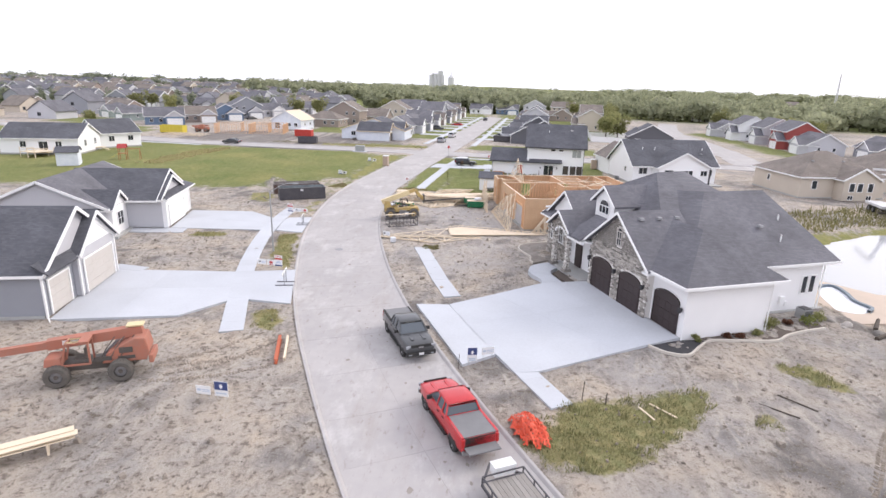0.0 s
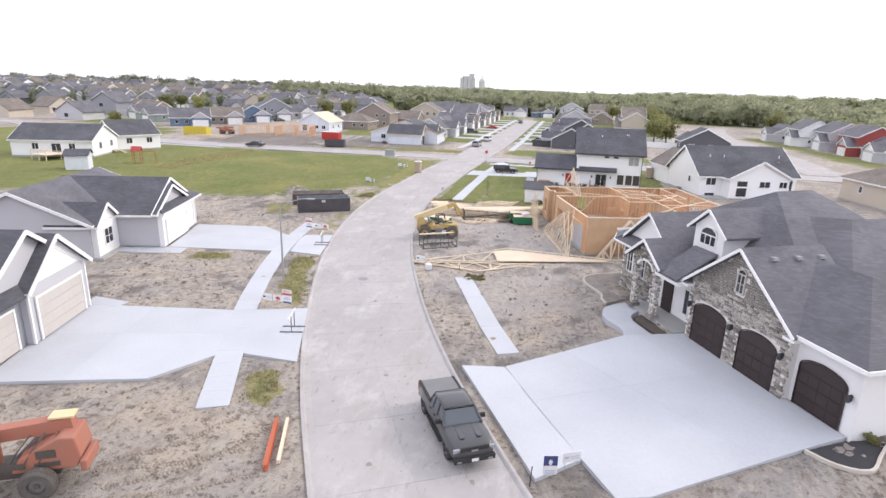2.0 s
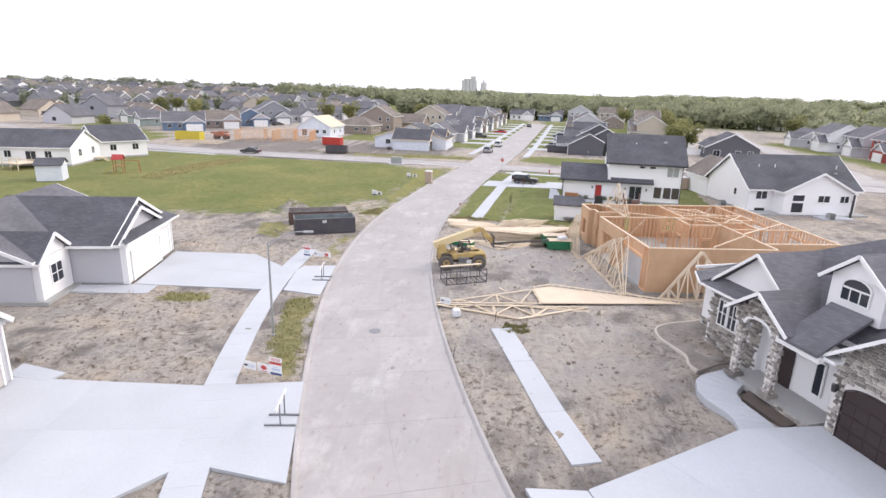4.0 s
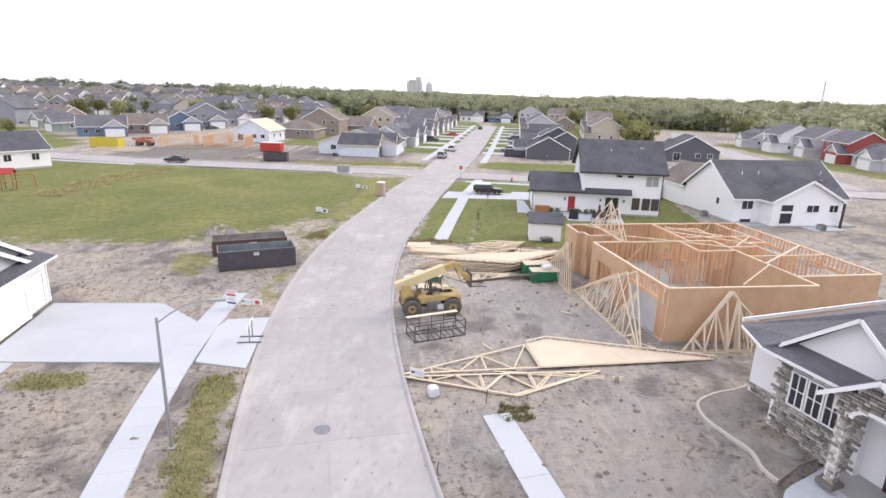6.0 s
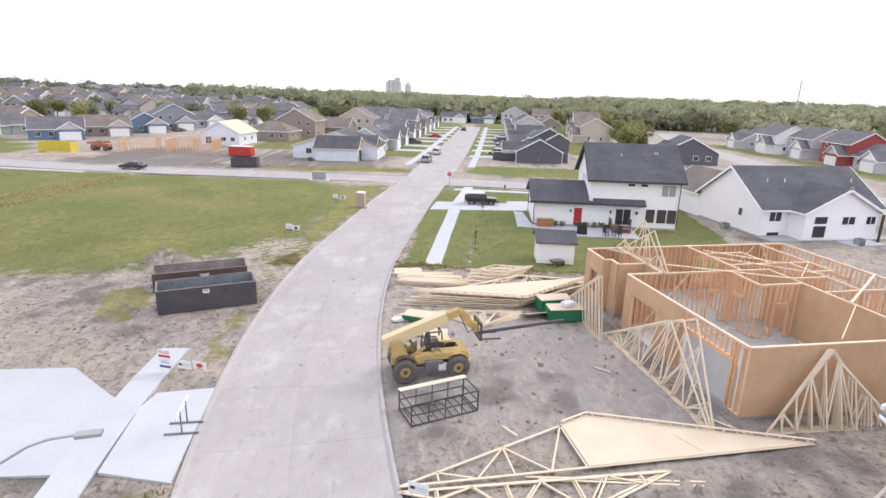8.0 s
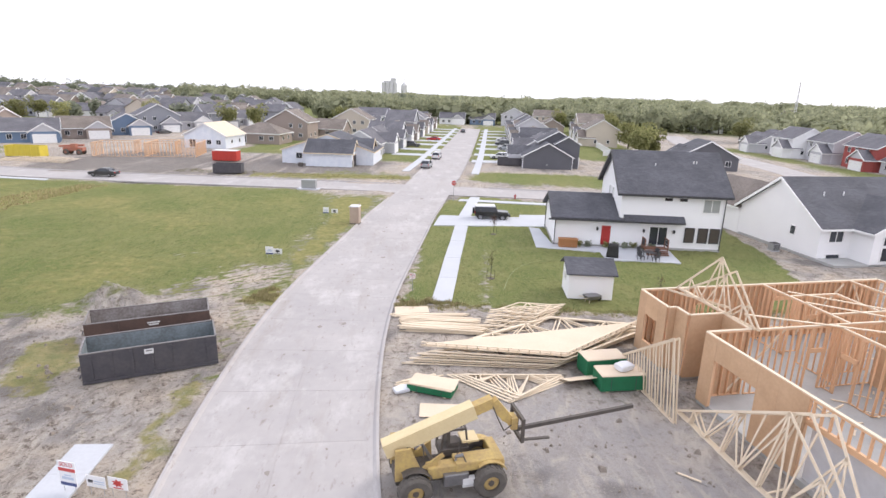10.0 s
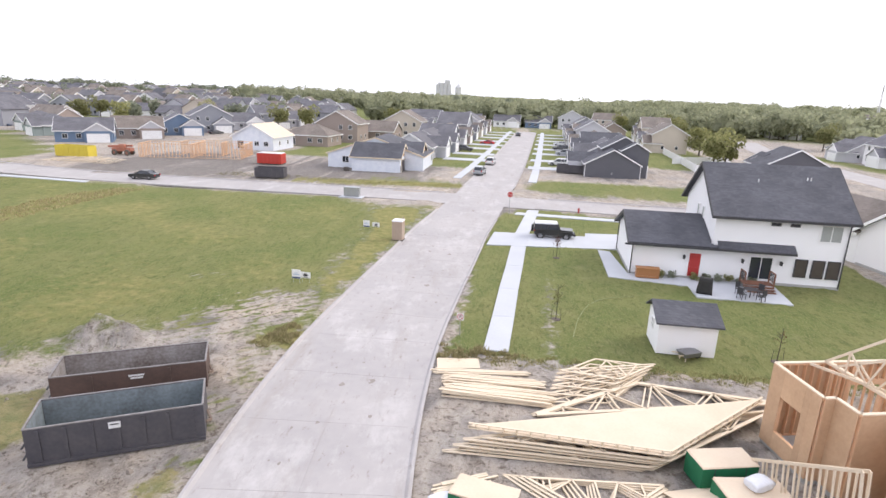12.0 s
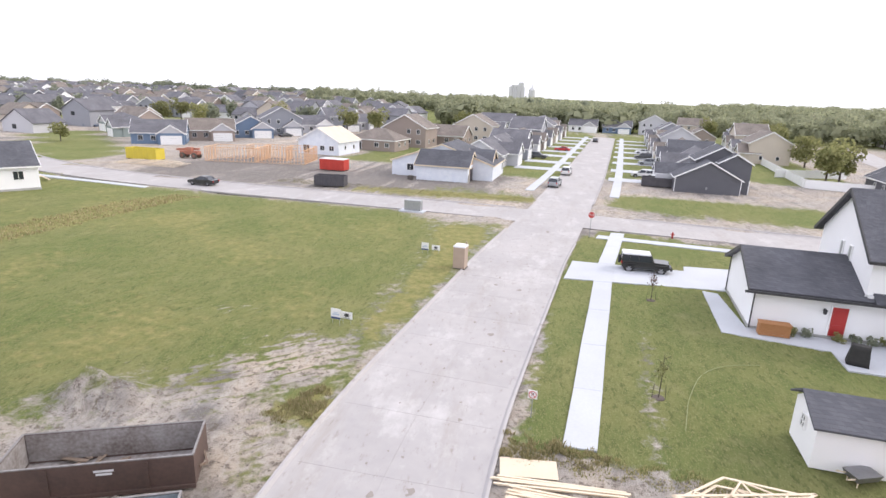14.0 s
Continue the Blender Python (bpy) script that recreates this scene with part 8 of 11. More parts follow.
TINTS = [("grey_siding", "roof_grey", "grey"), ("light_siding", "roof_grey", "pale grey"), ("tan_siding", "roof_brown", "tan"), ("brown_siding", "roof_brown", "brown"), ("green_siding", "roof_grey", "grey-green"), ("blue_siding", "roof_grey", "blue"), ("white_siding", "roof_grey", "white"), ("dark_siding", "roof_charcoal", "charcoal"), ("red_siding", "roof_grey", "red")]
_templates = {}


def pent(parent, name, material, x0, x1, y0, y1, z0, ze, T, ax):
    """A gabled body in one block."""
    bm = bmesh.new()
    if ax == "x":
        m = (y0 + y1) / 2
        solid(bm, [(x0, y0, z0), (x0, y1, z0), (x0, y1, ze), (x0, m, ze + (y1 - m) * T), (x0, y0, ze)], (x1 - x0, 0, 0))
    else:
        m = (x0 + x1) / 2
        solid(bm, [(x0, y0, z0), (x1, y0, z0), (x1, y0, ze), (m, y0, ze + (x1 - m) * T), (x0, y0, ze)], (0, y1 - y0, 0))
    return part(name, bm, material, parent)


def vee(parent, material, x0, x1, y0, y1, ze, T, ax, over=0.5, th=0.2):
    """Both slopes of a gable roof in one folded plate."""
    bm = bmesh.new()
    if ax == "x":
        m, e, lo = (y0 + y1) / 2, (y1 - y0) / 2 + over, ze - over * T
        zr = lo + e * T
        q = [(x0 - 0.3, m - e, lo), (x0 - 0.3, m, zr), (x0 - 0.3, m + e, lo)]
        off = (x1 - x0 + 0.6, 0, 0)
    else:
        m, e, lo = (x0 + x1) / 2, (x1 - x0) / 2 + over, ze - over * T
        zr = lo + e * T
        q = [(m - e, y0 - 0.3, lo), (m, y0 - 0.3, zr), (m + e, y0 - 0.3, lo)]
        off = (0, y1 - y0 + (0.3 if y0 < -1 else 0.6), 0)
    q = [(a, b, c + th + 0.01) for a, b, c in q] + [(a, b, c + 0.01) for a, b, c in q[::-1]]
    solid(bm, q, off)
    return part("roof", bm, material, parent)


def plain_house(x, y, rz, z, wall, roof, label, style, big):
    """A house seen only from far off: body, roof, garage door and a few windows."""
    h = thing("house", x, y, z, rz, label, "house", "distant houses")
    W, D, ze = 12.5, 10.0, 5.6 if big else 3.0
    T = math.tan(radians(30))
    pent(h, "wall", wall, -W / 2, W / 2, 0, D, -1.0, ze, T, "x" if style == 0 else "y")
    pent(h, "garage", wall, W / 2 - 6.4, W / 2 - 0.2, -2.3, 0.05, -1.0, 2.8, T, "y")
    vee(h, roof, -W / 2, W / 2, 0, D, ze, T, "x" if style == 0 else "y")
    vee(h, roof, W / 2 - 6.4, W / 2 - 0.2, -2.3, 3.0, 2.8, T, "y")
    part("garage_door", boxes((W / 2 - 3.3, -2.34, 1.2, 4.6, 0.06, 2.2)), "trim", h)
    for k in (-0.33, -0.08):
        part("window", boxes((W * k, -0.03, 1.7, 1.3, 0.08, 1.3)), "glass", h)
    part("window", boxes((W * 0.1, D + 0.03, ze - 1.3, 1.6, 0.08, 1.3)), "glass", h)
    return h



def put_house(x, y, rz, tint, style, big=False, z=None, plain=False):
    """A far house of one of the common kinds, copied after the first of it."""
    z = float(hill(np.array([x]), np.array([y]))[0]) if z is None else z
    key = (tint, style, big, plain)
    if key not in _templates:
        w_, r_, c_ = TINTS[tint]
        label = c_ + (" two-storey house" if big else " single-storey house") + (" with hip roof" if style == 2 else " with gable roofs") + " and white garage door"
        _templates[key] = plain_house(x, y, rz, z, w_, r_, label, style, big) if plain else far_house(x, y, rz, 13.0, 10.0, 5.7 if big else 3.1, w_, r_, label, style, z=z)
        return
    copy_thing(_templates[key], pose(x, y, z, 0, 0, rz))


# the wrapped house on the corner, the dark grey one facing it
def wrapped_house(x, y, rz):
    h = thing("house", x, y, 0.0, rz, "unfinished house in printed white wrap with charcoal roof", "house")
    W, R = "house_wrap", "roof_charcoal"
    walls(h, -6.2, 13.4, 4.2, 17.0, 0.0, 2.9, W)
    gable(h, -6.2, 13.4, 4.2, 17.0, 2.9, 19, "y", R, W, over=0.3, rake=0.2, trim="lumber")
    # the garage wing with its gable towards the street, and a second, smaller one behind it
    for x0, x1, y0, y1, ze_, w_ in ((0.0, 9.6, 0.0, 7.0, 3.0, 4.8), (8.0, 12.4, 7.6, 13.6, 3.2, 2.6)):
        walls(h, x0, x1, y0, y1, 0.0, ze_, W)
        gable(h, x0, x1, y0, y1, ze_, 33, "x", R, W, over=0.4, rake=0.35, trim="lumber", gable_wall="osb")
        garage_door(h, x1 + 0.04, (y0 + y1) / 2, 0.05, 0, w_, 2.3, "brown_door", "lumber")
    for y_ in (0.6, 6.4):
        part("stone_pier", boxes((9.72, y_, 0.7, 0.2, 0.8, 1.4)), "stone", h)
    window(h, 13.44, 15.3, 1.0, 0, 1.4, 1.4, 2, 1)
    window(h, -2.5, 4.16, 1.1, -90, 1.4, 1.3, 2, 1)
    part("crate", boxes((-0.9, -0.6, 0.4, 0.9, 0.8, 0.8)), "chassis", h)


def dark_house(x, y, rz):
    h = thing("house", x, y, 0.0, rz, "charcoal grey house with three white-trimmed gables", "house")
    W, R = "dark_siding", "roof_charcoal"
    walls(h, 0, 12.8, 0, 7.0, 0.0, 3.1, W)
    gable(h, 0, 12.8, 0, 9.0, 3.1, 27, "y", R, W, over=0.35, rake=0.3, ends=(True, False))
    walls(h, 8.6, 14.8, 2.4, 13.0, 0.0, 6.2, W)
    gable(h, 8.6, 14.8, 2.4, 13.0, 6.2, 29, "y", R, W, over=0.35, rake=0.3)
    walls(h, 4.4, 14.6, 5.6, 14.0, 0.0, 6.3, W)
    gable(h, 4.4, 14.6, 5.6, 14.0, 6.3, 28, "y", R, W, over=0.35, rake=0.3)
    # the lower front towards the street
    walls(h, -3.4, 0.2, 5.0, 13.5, 0.0, 2.9, "light_siding")
    gable(h, -3.4, 5.0, 6.6, 13.2, 2.9, 30, "x", R, W, over=0.35, rake=0.3, ends=(True, False))
    garage_door(h, -3.44, 9.9, 0.05, 180, 4.8, 2.2, "trim")
    corner_boards(h, [(0.02, 0.02), (12.78, 0.02), (14.78, 2.42)], 0.1, 3.0)
    part("meter_box", boxes((6.3, -0.1, 1.1, 0.35, 0.16, 0.5)), "vent_grey", h)
    h.matrix_basis = pose(x, y, 0, 0, 0, rz) @ Matrix.Diagonal((0.84, 0.84, 0.88, 1.0))


wrapped_house(-25.6, 163.9, -4.0)
dark_house(20.3, 169.0, -5.0)
# street rows
rng = random.Random(77)
ST = [p for p in STREET if p[1] > 150]


def beside(yy, off):
    p = min(ST, key=lambda q: abs(q[1] - yy))
    return p[0] + off, p[1] + off * -0.129


for i, yy in enumerate((190, 205, 220, 235, 250, 266, 282, 298)):
    x, y = beside(yy, -17.5)
    put_house(x, y, 82.6, (1, 0, 1, 3, 0, 2, 1, 3)[i], (0, 0, 1, 0, 1, 0, 0, 1)[i], big=i in (4, 6))
for i, yy in enumerate((196, 212, 228, 244, 260, 277, 294)):
    x, y = beside(yy, 17.5)
    put_house(x, y, -97.4, (0, 7, 2, 1, 3, 0, 1)[i], (0, 1, 0, 0, 1, 0, 0)[i], big=i in (3, 5))
for x, y, r, t_, s_, b_ in ((13, 343, -8, 6, 0, False), (29, 345, -8, 5, 0, False), (45, 342, -8, 1, 1, True), (60, 335, -20, 2, 0, True), (-6, 340, 0, 0, 0, False),
                            (-102.4, 196.5, 30, 5, 0, False), (-97.3, 212, 32, 3, 0, False), (-93, 227, 34, 5, 1, False), (-90, 242, 36, 0, 1, True), (-85, 257, 38, 1, 0, False), (-80, 272, 42, 0, 0, True), (-76, 288, 46, 1, 0, False),
                            (-47, 219, 172, 3, 2, False), (-42, 234, 172, 3, 1, True), (-33, 246, 172, 3, 0, False), (-26, 262, 172, 2, 1, True), (-24, 280, 172, 1, 0, False), (-22, 300, 172, 0, 0, True),
                            (-128, 212, -35, 4, 2, False), (-143, 226, -30, 4, 2, False), (-182, 262, -10, 6, 1, True), (-165, 262, -10, 2, 0, False), (-205, 255, -10, 3, 0, False), (-148, 254, 160, 3, 0, False),
                            (65, 183, 172, 7, 1, False), (52, 236, -97, 2, 0, True), (56, 256, -97, 1, 0, False), (60, 276, -97, 2, 1, True), (50, 300, -97, 3, 0, False), (66, 300, -97, 0, 0, True),
                            (106, 170, -97, 1, 0, False), (107, 184, -97, 8, 0, True), (108, 200, -97, 1, 0, True), (106, 214, -97, 6, 0, True), (105, 230, -97, 1, 0, False), (118, 158, -97, 0, 0, False), (122, 250, -97, 1, 0, False), (128, 142, -97, 2, 0, False)):
    put_house(x, y, r, t_, s_, b_)
# a framed house and its yellow-decked neighbour on the far corner
far_house(-55.5, 204.5, 172.0, 11.0, 11.0, 3.4, "house_wrap", "plywood", "unfinished house with bare yellow roof decking", 1)
f = thing("framed_house", -62.0, 172.0, 0.1, 8, "bare timber wall frames of a house just begun", "house")
for a, c in (((-10.5, 0), (10.5, 0)), ((10.5, 0), (10.5, 10)), ((10.5, 10), (-4, 10)), ((-4, 10), (-4, 6)), ((-10.5, 6), (-4, 6)), ((-10.5, 0), (-10.5, 6)), ((0, 0), (0, 10)), ((0, 5), (10.5, 5)), ((5, 5), (5, 10))):
    w_ = new("stud_wall")
    w_.parent = f
    studs(w_, a, c, 0.1, 3.0, gap=0.75)
for k in range(6):
    m_, L_ = lying((-86 + 0.4 * k, 160.5 + 0.5 * k), (-71 + 0.3 * k, 158.5 + 0.6 * k), 1, 0.2 + 0.1 * k)
    truss(m_, L_, 2.2, 0.5, 6, label="pine roof truss on a far plot")

# wide suburb over the western rise
def house_field(name, spots, label):
    """Hundreds of houses too far off to tell apart, in one mesh: gabled body, roof, garage and its door, windows."""
    names = [t[0] for t in TINTS] + ["roof_grey", "roof_brown", "roof_charcoal", "trim", "glass"]
    V, F, M = [], [], []

    def plate(pts, off, mat, m4):
        k, base = len(pts), len(V)
        for o in (Vector((0, 0, 0)), Vector(off)):
            V.extend(tuple(m4 @ (Vector(p) + o)) for p in pts)
        F.append(tuple(range(base, base + k)))
        F.append(tuple(range(base + 2 * k - 1, base + k - 1, -1)))
        for i in range(k):
            j = (i + 1) % k
            F.append((base + i, base + k + i, base + k + j, base + j))
        M.extend([mat] * (k + 2))

    def fold(e, y0, y1, ze, T, m4, wall, roof, mid=0.0):
        """Body and folded roof, ridge along local y."""
        zr = ze + e * T
        plate([(mid - e, y0, -1), (mid + e, y0, -1), (mid + e, y0, ze), (mid, y0, zr), (mid - e, y0, ze)], (0, y1 - y0, 0), wall, m4)
        o = e + 0.5
        q = [(mid - o, y0 - 0.3, zr - o * T), (mid, y0 - 0.3, zr), (mid + o, y0 - 0.3, zr - o * T)]
        plate([(a_, b_ - 0.06, c_ + 0.2) for a_, b_, c_ in q] + [(a_, b_ - 0.06, c_ - 0.25) for a_, b_, c_ in q[::-1]], (0, 0.05, 0), names.index("trim"), m4)
        plate([(a_, b_, c_ + 0.22) for a_, b_, c_ in q] + [(a_, b_, c_ + 0.02) for a_, b_, c_ in q[::-1]], (0, y1 - y0 + 0.6, 0), roof, m4)

    for x, y, rz, tint, style, big in spots:
        z = float(hill(np.array([x]), np.array([y]))[0])
        m4 = pose(x, y, z, 0, 0, rz)
        w_, r_, _ = TINTS[tint]
        wi, ri, ze = names.index(w_), names.index(r_), 5.4 if big else 3.0
        turn = m4 @ pose(0, 5, 0, 0, 0, 90) @ pose(0, 0, 0)
        if style:
            fold(6.0, 0, 10, ze, 0.55, m4, wi, ri)
        else:
            fold(5.0, -6.2, 6.2, ze, 0.6, turn, wi, ri)
        fold(3.1, -2.4, 2.5, 2.8, 0.62, m4, names.index("light_siding"), ri, 3.0)
        plate([(0.7, -2.45, 0), (5.3, -2.45, 0), (5.3, -2.45, 2.2), (0.7, -2.45, 2.2)], (0, 0.08, 0), names.index("trim"), m4)
        for u, v in [(-4.0, 1.0), (-1.6, 1.0)] + ([(-4.0, 3.7), (-1.0, 3.7), (3.0, 3.9)] if big else []):
            plate([(u - 0.6, -0.06, v), (u + 0.6, -0.06, v), (u + 0.6, -0.06, v + 1.3), (u - 0.6, -0.06, v + 1.3)], (0, 0.08, 0), names.index("glass"), m4)
    me_ = bpy.data.meshes.new(name)
    me_.from_pydata(V, [], F)
    for k in names:
        me_.materials.append(MAT[k])
    me_.polygons.foreach_set("material_index", M)
    tagged(new(name, me_), label, "houses", kind="stuff")


rng = random.Random(31)
far_spots = []
for row in range(26):
    for col in range(46):
        u, v = -64 - 15.5 * col - 6 * (row % 2), 268 + 21 * row
        x, y = u * 0.985 + v * 0.17 + rng.uniform(-3, 3), v + rng.uniform(-4, 4) - u * 0.16
        turn_ = (-8, 172)[row % 2] + rng.uniform(-6, 6) + rng.choice((0, 0, 0, 90))
        pick = (rng.choice((0, 0, 0, 1, 1, 2, 3, 3, 2, 7, 6)), rng.choice((0, 0, 1)), rng.random() < 0.4)
        if x > -55 - 0.28 * (y - 300) or math.hypot(x, y) > 860 or (x > -110 and y < 300) or x < -620 or y < 262 - x * 0.02 or rng.random() < 0.14:
            continue
        if math.hypot(x, y - 60) < 285:
            put_house(x, y, turn_, *pick, plain=True)
        else:
            far_spots.append((x, y, turn_, *pick))
for i in range(26):
    x, y = rng.uniform(-420, -150), 0
    y = 262 + rng.uniform(-60, 30) + (-x - 150) * rng.uniform(-0.45, 0.1)
    if y > 140 - 0.1 * x:
        put_house(x, y, rng.choice((-8, 82, 172)), rng.choice((0, 1, 2, 3, 0)), rng.choice((0, 1)), rng.random() < 0.3, plain=True)
for i in range(46):
    far_spots.append((rng.uniform(130, 460), rng.uniform(260, 700), rng.choice((-8, 82, 172)), rng.choice((1, 2, 3, 6)), rng.choice((0, 1)), rng.random() < 0.4))
house_field("distant_houses", far_spots, "hundreds of small grey and tan houses over the western rise")


# ---------------------------------------------------------------- trees
def leaf_material(name, dark, light):
    m = bpy.data.materials.new(name)
    m.use_nodes = True
    n, l = m.node_tree.nodes, m.node_tree.links
    b = n["Principled BSDF"]
    b.inputs["Roughness"].default_value = 0.75
    b.inputs["Specular IOR Level"].default_value = 0.2
    ge, mx, oi = n.new("ShaderNodeNewGeometry"), n.new("ShaderNodeMix"), n.new("ShaderNodeObjectInfo")
    mx.data_type = "RGBA"
    mx.inputs["A"].default_value, mx.inputs["B"].default_value = (*dark, 1), (*light, 1)
    l.new(ge.outputs["Random Per Island"], mx.inputs["Factor"])
    hs_, mr = n.new("ShaderNodeHueSaturation"), n.new("ShaderNodeMapRange")
    mr.inputs["To Min"].default_value, mr.inputs["To Max"].default_value = 0.8, 1.25
    l.new(oi.outputs["Random"], mr.inputs["Value"])
    l.new(mr.outputs["Result"], hs_.inputs["Value"])
    l.new(mx.outputs["Result"], hs_.inputs["Color"])
    l.new(hs_.outputs["Color"], b.inputs["Base Color"])
    tr, ad = n.new("ShaderNodeBsdfTranslucent"), n.new("ShaderNodeMixShader")
    l.new(hs_.outputs["Color"], tr.inputs["Color"])
    ad.inputs["Fac"].default_value = 0.5
    l.new(b.outputs["BSDF"], ad.inputs[1])
    l.new(tr.outputs["BSDF"], ad.inputs[2])
    l.new(ad.outputs["Shader"], n["Material Output"].inputs["Surface"])
    return m


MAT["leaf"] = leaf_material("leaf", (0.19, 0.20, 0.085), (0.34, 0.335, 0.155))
# woodland leaves paled and greyed: distance haze put into the colour
MAT["leaf_hazed"] = leaf_material("leaf_hazed", (0.235, 0.25, 0.165), (0.36, 0.37, 0.24))
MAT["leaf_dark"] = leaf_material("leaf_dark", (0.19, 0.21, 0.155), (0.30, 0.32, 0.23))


def leaf_cloud(rng, centre, radii, n, size):
    """n leaf-clump quads through an uneven crown: points near the surfaces of a few overlapping blobs."""
    c, r = np.array(centre), np.array(radii)
    blobs = [(c + r * rng.uniform(-0.55, 0.55, 3), r * rng.uniform(0.4, 0.65)) for _ in range(7)] + [(c, r * 0.7)]
    which = rng.randint(0, len(blobs), n)
    d = rng.normal(size=(n, 3))
    d /= np.linalg.norm(d, axis=1, keepdims=True)
    rad = rng.uniform(0.55, 1.05, (n, 1))
    p = np.array([blobs[k][0] for k in which]) + d * rad * np.array([blobs[k][1] for k in which])
    a = rng.normal(size=(n, 3))
    a -= 0.5 * d * (a * d).sum(1, keepdims=True)
    a /= np.linalg.norm(a, axis=1, keepdims=True)
    b = np.cross(a, rng.normal(size=(n, 3)))
    b /= np.linalg.norm(b, axis=1, keepdims=True)
    s = rng.uniform(0.5, 1.2, (n, 1)) * size
    q = np.stack([p - a * s - b * s * 0.6, p + a * s * 0.9 - b * s * 0.7, p + a * s + b * s * 0.6, p - a * s * 0.8 + b * s * 0.75], 1)
    return q.reshape(-1, 3)


def quads_mesh(name, verts, material):
    me_ = bpy.data.meshes.new(name)
    k = len(verts)
    me_.from_pydata(verts.tolist(), [], np.arange(k).reshape(-1, 4).tolist())
    me_.materials.append(MAT[material])
    return me_


def tree(x, y, z, height, spread, leaf, label, n=900, size=0.35, seed=1, trunk=0.25, bare=0.3, name="tree", group="trees"):
    rng = np.random.RandomState(seed)
    t = thing(name, x, y, z, 0, label, "tree", group)
    bm = bmesh.new()
    top = Vector((rng.uniform(-0.3, 0.3), rng.uniform(-0.3, 0.3), height * 0.75))
    tube(bm, [(0, 0, -0.2), top * 0.3, top * 0.65, top], trunk, 8, trunk * 0.25)
    for i in range(8):
        a, z0 = rng.uniform(0, 6.28), height * rng.uniform(bare, 0.6)
        e = Vector((math.cos(a) * spread * 0.75, math.sin(a) * spread * 0.75, z0 + height * rng.uniform(0.12, 0.3)))
        s = top * (z0 / top.z)
        tube(bm, [s, s.lerp(e, 0.5) + Vector((0, 0, 0.2)), e], trunk * 0.4, 6, trunk * 0.1)
    part("trunk", bm, "bark", t)
    v = leaf_cloud(rng, (0, 0, height * (0.5 + bare * 0.35)), (spread, spread, height * (0.5 - bare * 0.3)), n, size)
    ob = new("crown", quads_mesh("crown", v, leaf))
    ob.parent = t
    return t


T1 = tree(53.5, 189.5, 0.0, 9.5, 4.2, "leaf", "broad green street tree behind a white fence", 1500, 0.30, 3)
T2 = tree(59.0, 196.0, 0.0, 8.5, 3.8, "leaf", "broad green street tree behind a white fence", 1300, 0.30, 5)
T3 = tree(-126.0, 190.0, 0.0, 6.0, 2.4, "leaf", "small green tree by the far houses", 700, 0.24, 8, trunk=0.14)
rng = random.Random(404)
for i in range(13):
    x, y = rng.uniform(-170, -30), rng.uniform(255, 330)
    if abs(x - 10) > 25:
        copy_thing(rng.choice((T1, T2, T3)), pose(x, y, float(hill(np.array([x]), np.array([y]))[0]), 0, 0, rng.uniform(0, 360)))
for x, y in ((64, 226), (72, 270), (84, 312), (66, 330), (126, 196), (128, 222), (120, 262)):
    copy_thing(rng.choice((T1, T2)), pose(x, y, 0, 0, 0, rng.uniform(0, 360)))


_u = np.linspace(0, 2 * math.pi, 8)
_w = np.linspace(-1.45, 1.45, 6)
_shell = np.array([[[math.cos(p) * math.cos(w), math.sin(p) * math.cos(w), math.sin(w)] for p, w in ((_u[i], _w[j]), (_u[i + 1], _w[j]), (_u[i + 1], _w[j + 1]), (_u[i], _w[j + 1]))] for i in range(7) for j in range(5)])


def core_quads(rng, c, r):
    """Ragged inner foliage: a broken shell of large leafy facets."""
    q = _shell * (1 + rng.normal(0, 0.2, (len(_shell), 1, 1))) + rng.normal(0, 0.12, _shell.shape)
    return (q * r + c).reshape(-1, 3)


def woods(name, spots, material, label, seed, n=330, size=0.62):
    """Far woodland: many uneven crowns with gaps, in one object."""
    rng = np.random.RandomState(seed)
    chunks, bm = [], bmesh.new()
    for x, y, h_, s_ in spots:
        z = float(hill(np.array([x]), np.array([y]))[0])
        chunks.append(leaf_cloud(rng, (x, y, z + h_ * 0.52), (s_, s_, h_ * 0.48), n, size))
        tube(bm, [(x, y, z), (x + rng.uniform(-0.4, 0.4), y, z + h_ * 0.6)], 0.3, 5, 0.12)
        # the dense inner foliage
        for k in range(3):
            c = np.array([x, y, z + h_ * 0.45]) + np.array([s_, s_, h_ * 0.22]) * rng.uniform(-0.5, 0.5, 3)
            chunks.append(core_quads(rng, c, np.array([s_, s_, h_ * 0.46]) * rng.uniform(0.4, 0.56)))
    ob = new(name, quads_mesh(name, np.concatenate(chunks), material))
    tagged(ob, label, "woods", kind="stuff")
    tr = mesh_of("trunks", bm, MAT["bark"])
    tb = new("tree_trunks", tr)
    tagged(tb, "dark trunks of the far woodland", "woods", kind="stuff")


rng = random.Random(9)
spots = []
for i in range(430):
    x = rng.uniform(-60, 330)
    y0 = 352 + 0.10 * max(0, x - 40) if x < 60 else 358 - 0.55 * (x - 60)
    y = max(y0, 215) + rng.random() ** 1.6 * 150
    if x > 100 and y < 250 and x < 135:
        continue
    spots.append((x, y, rng.uniform(8.5, 16), rng.uniform(4.8, 7.5)))
for i in range(120):
    x = rng.uniform(-220, -40)
    spots.append((x, 470 - 0.35 * (x + 40) + rng.uniform(0, 110), rng.uniform(11, 17), rng.uniform(4.5, 7)))
woods("woods", spots, "leaf_hazed", "dense green woodland along the far edge of the suburb", 4)
spots = []
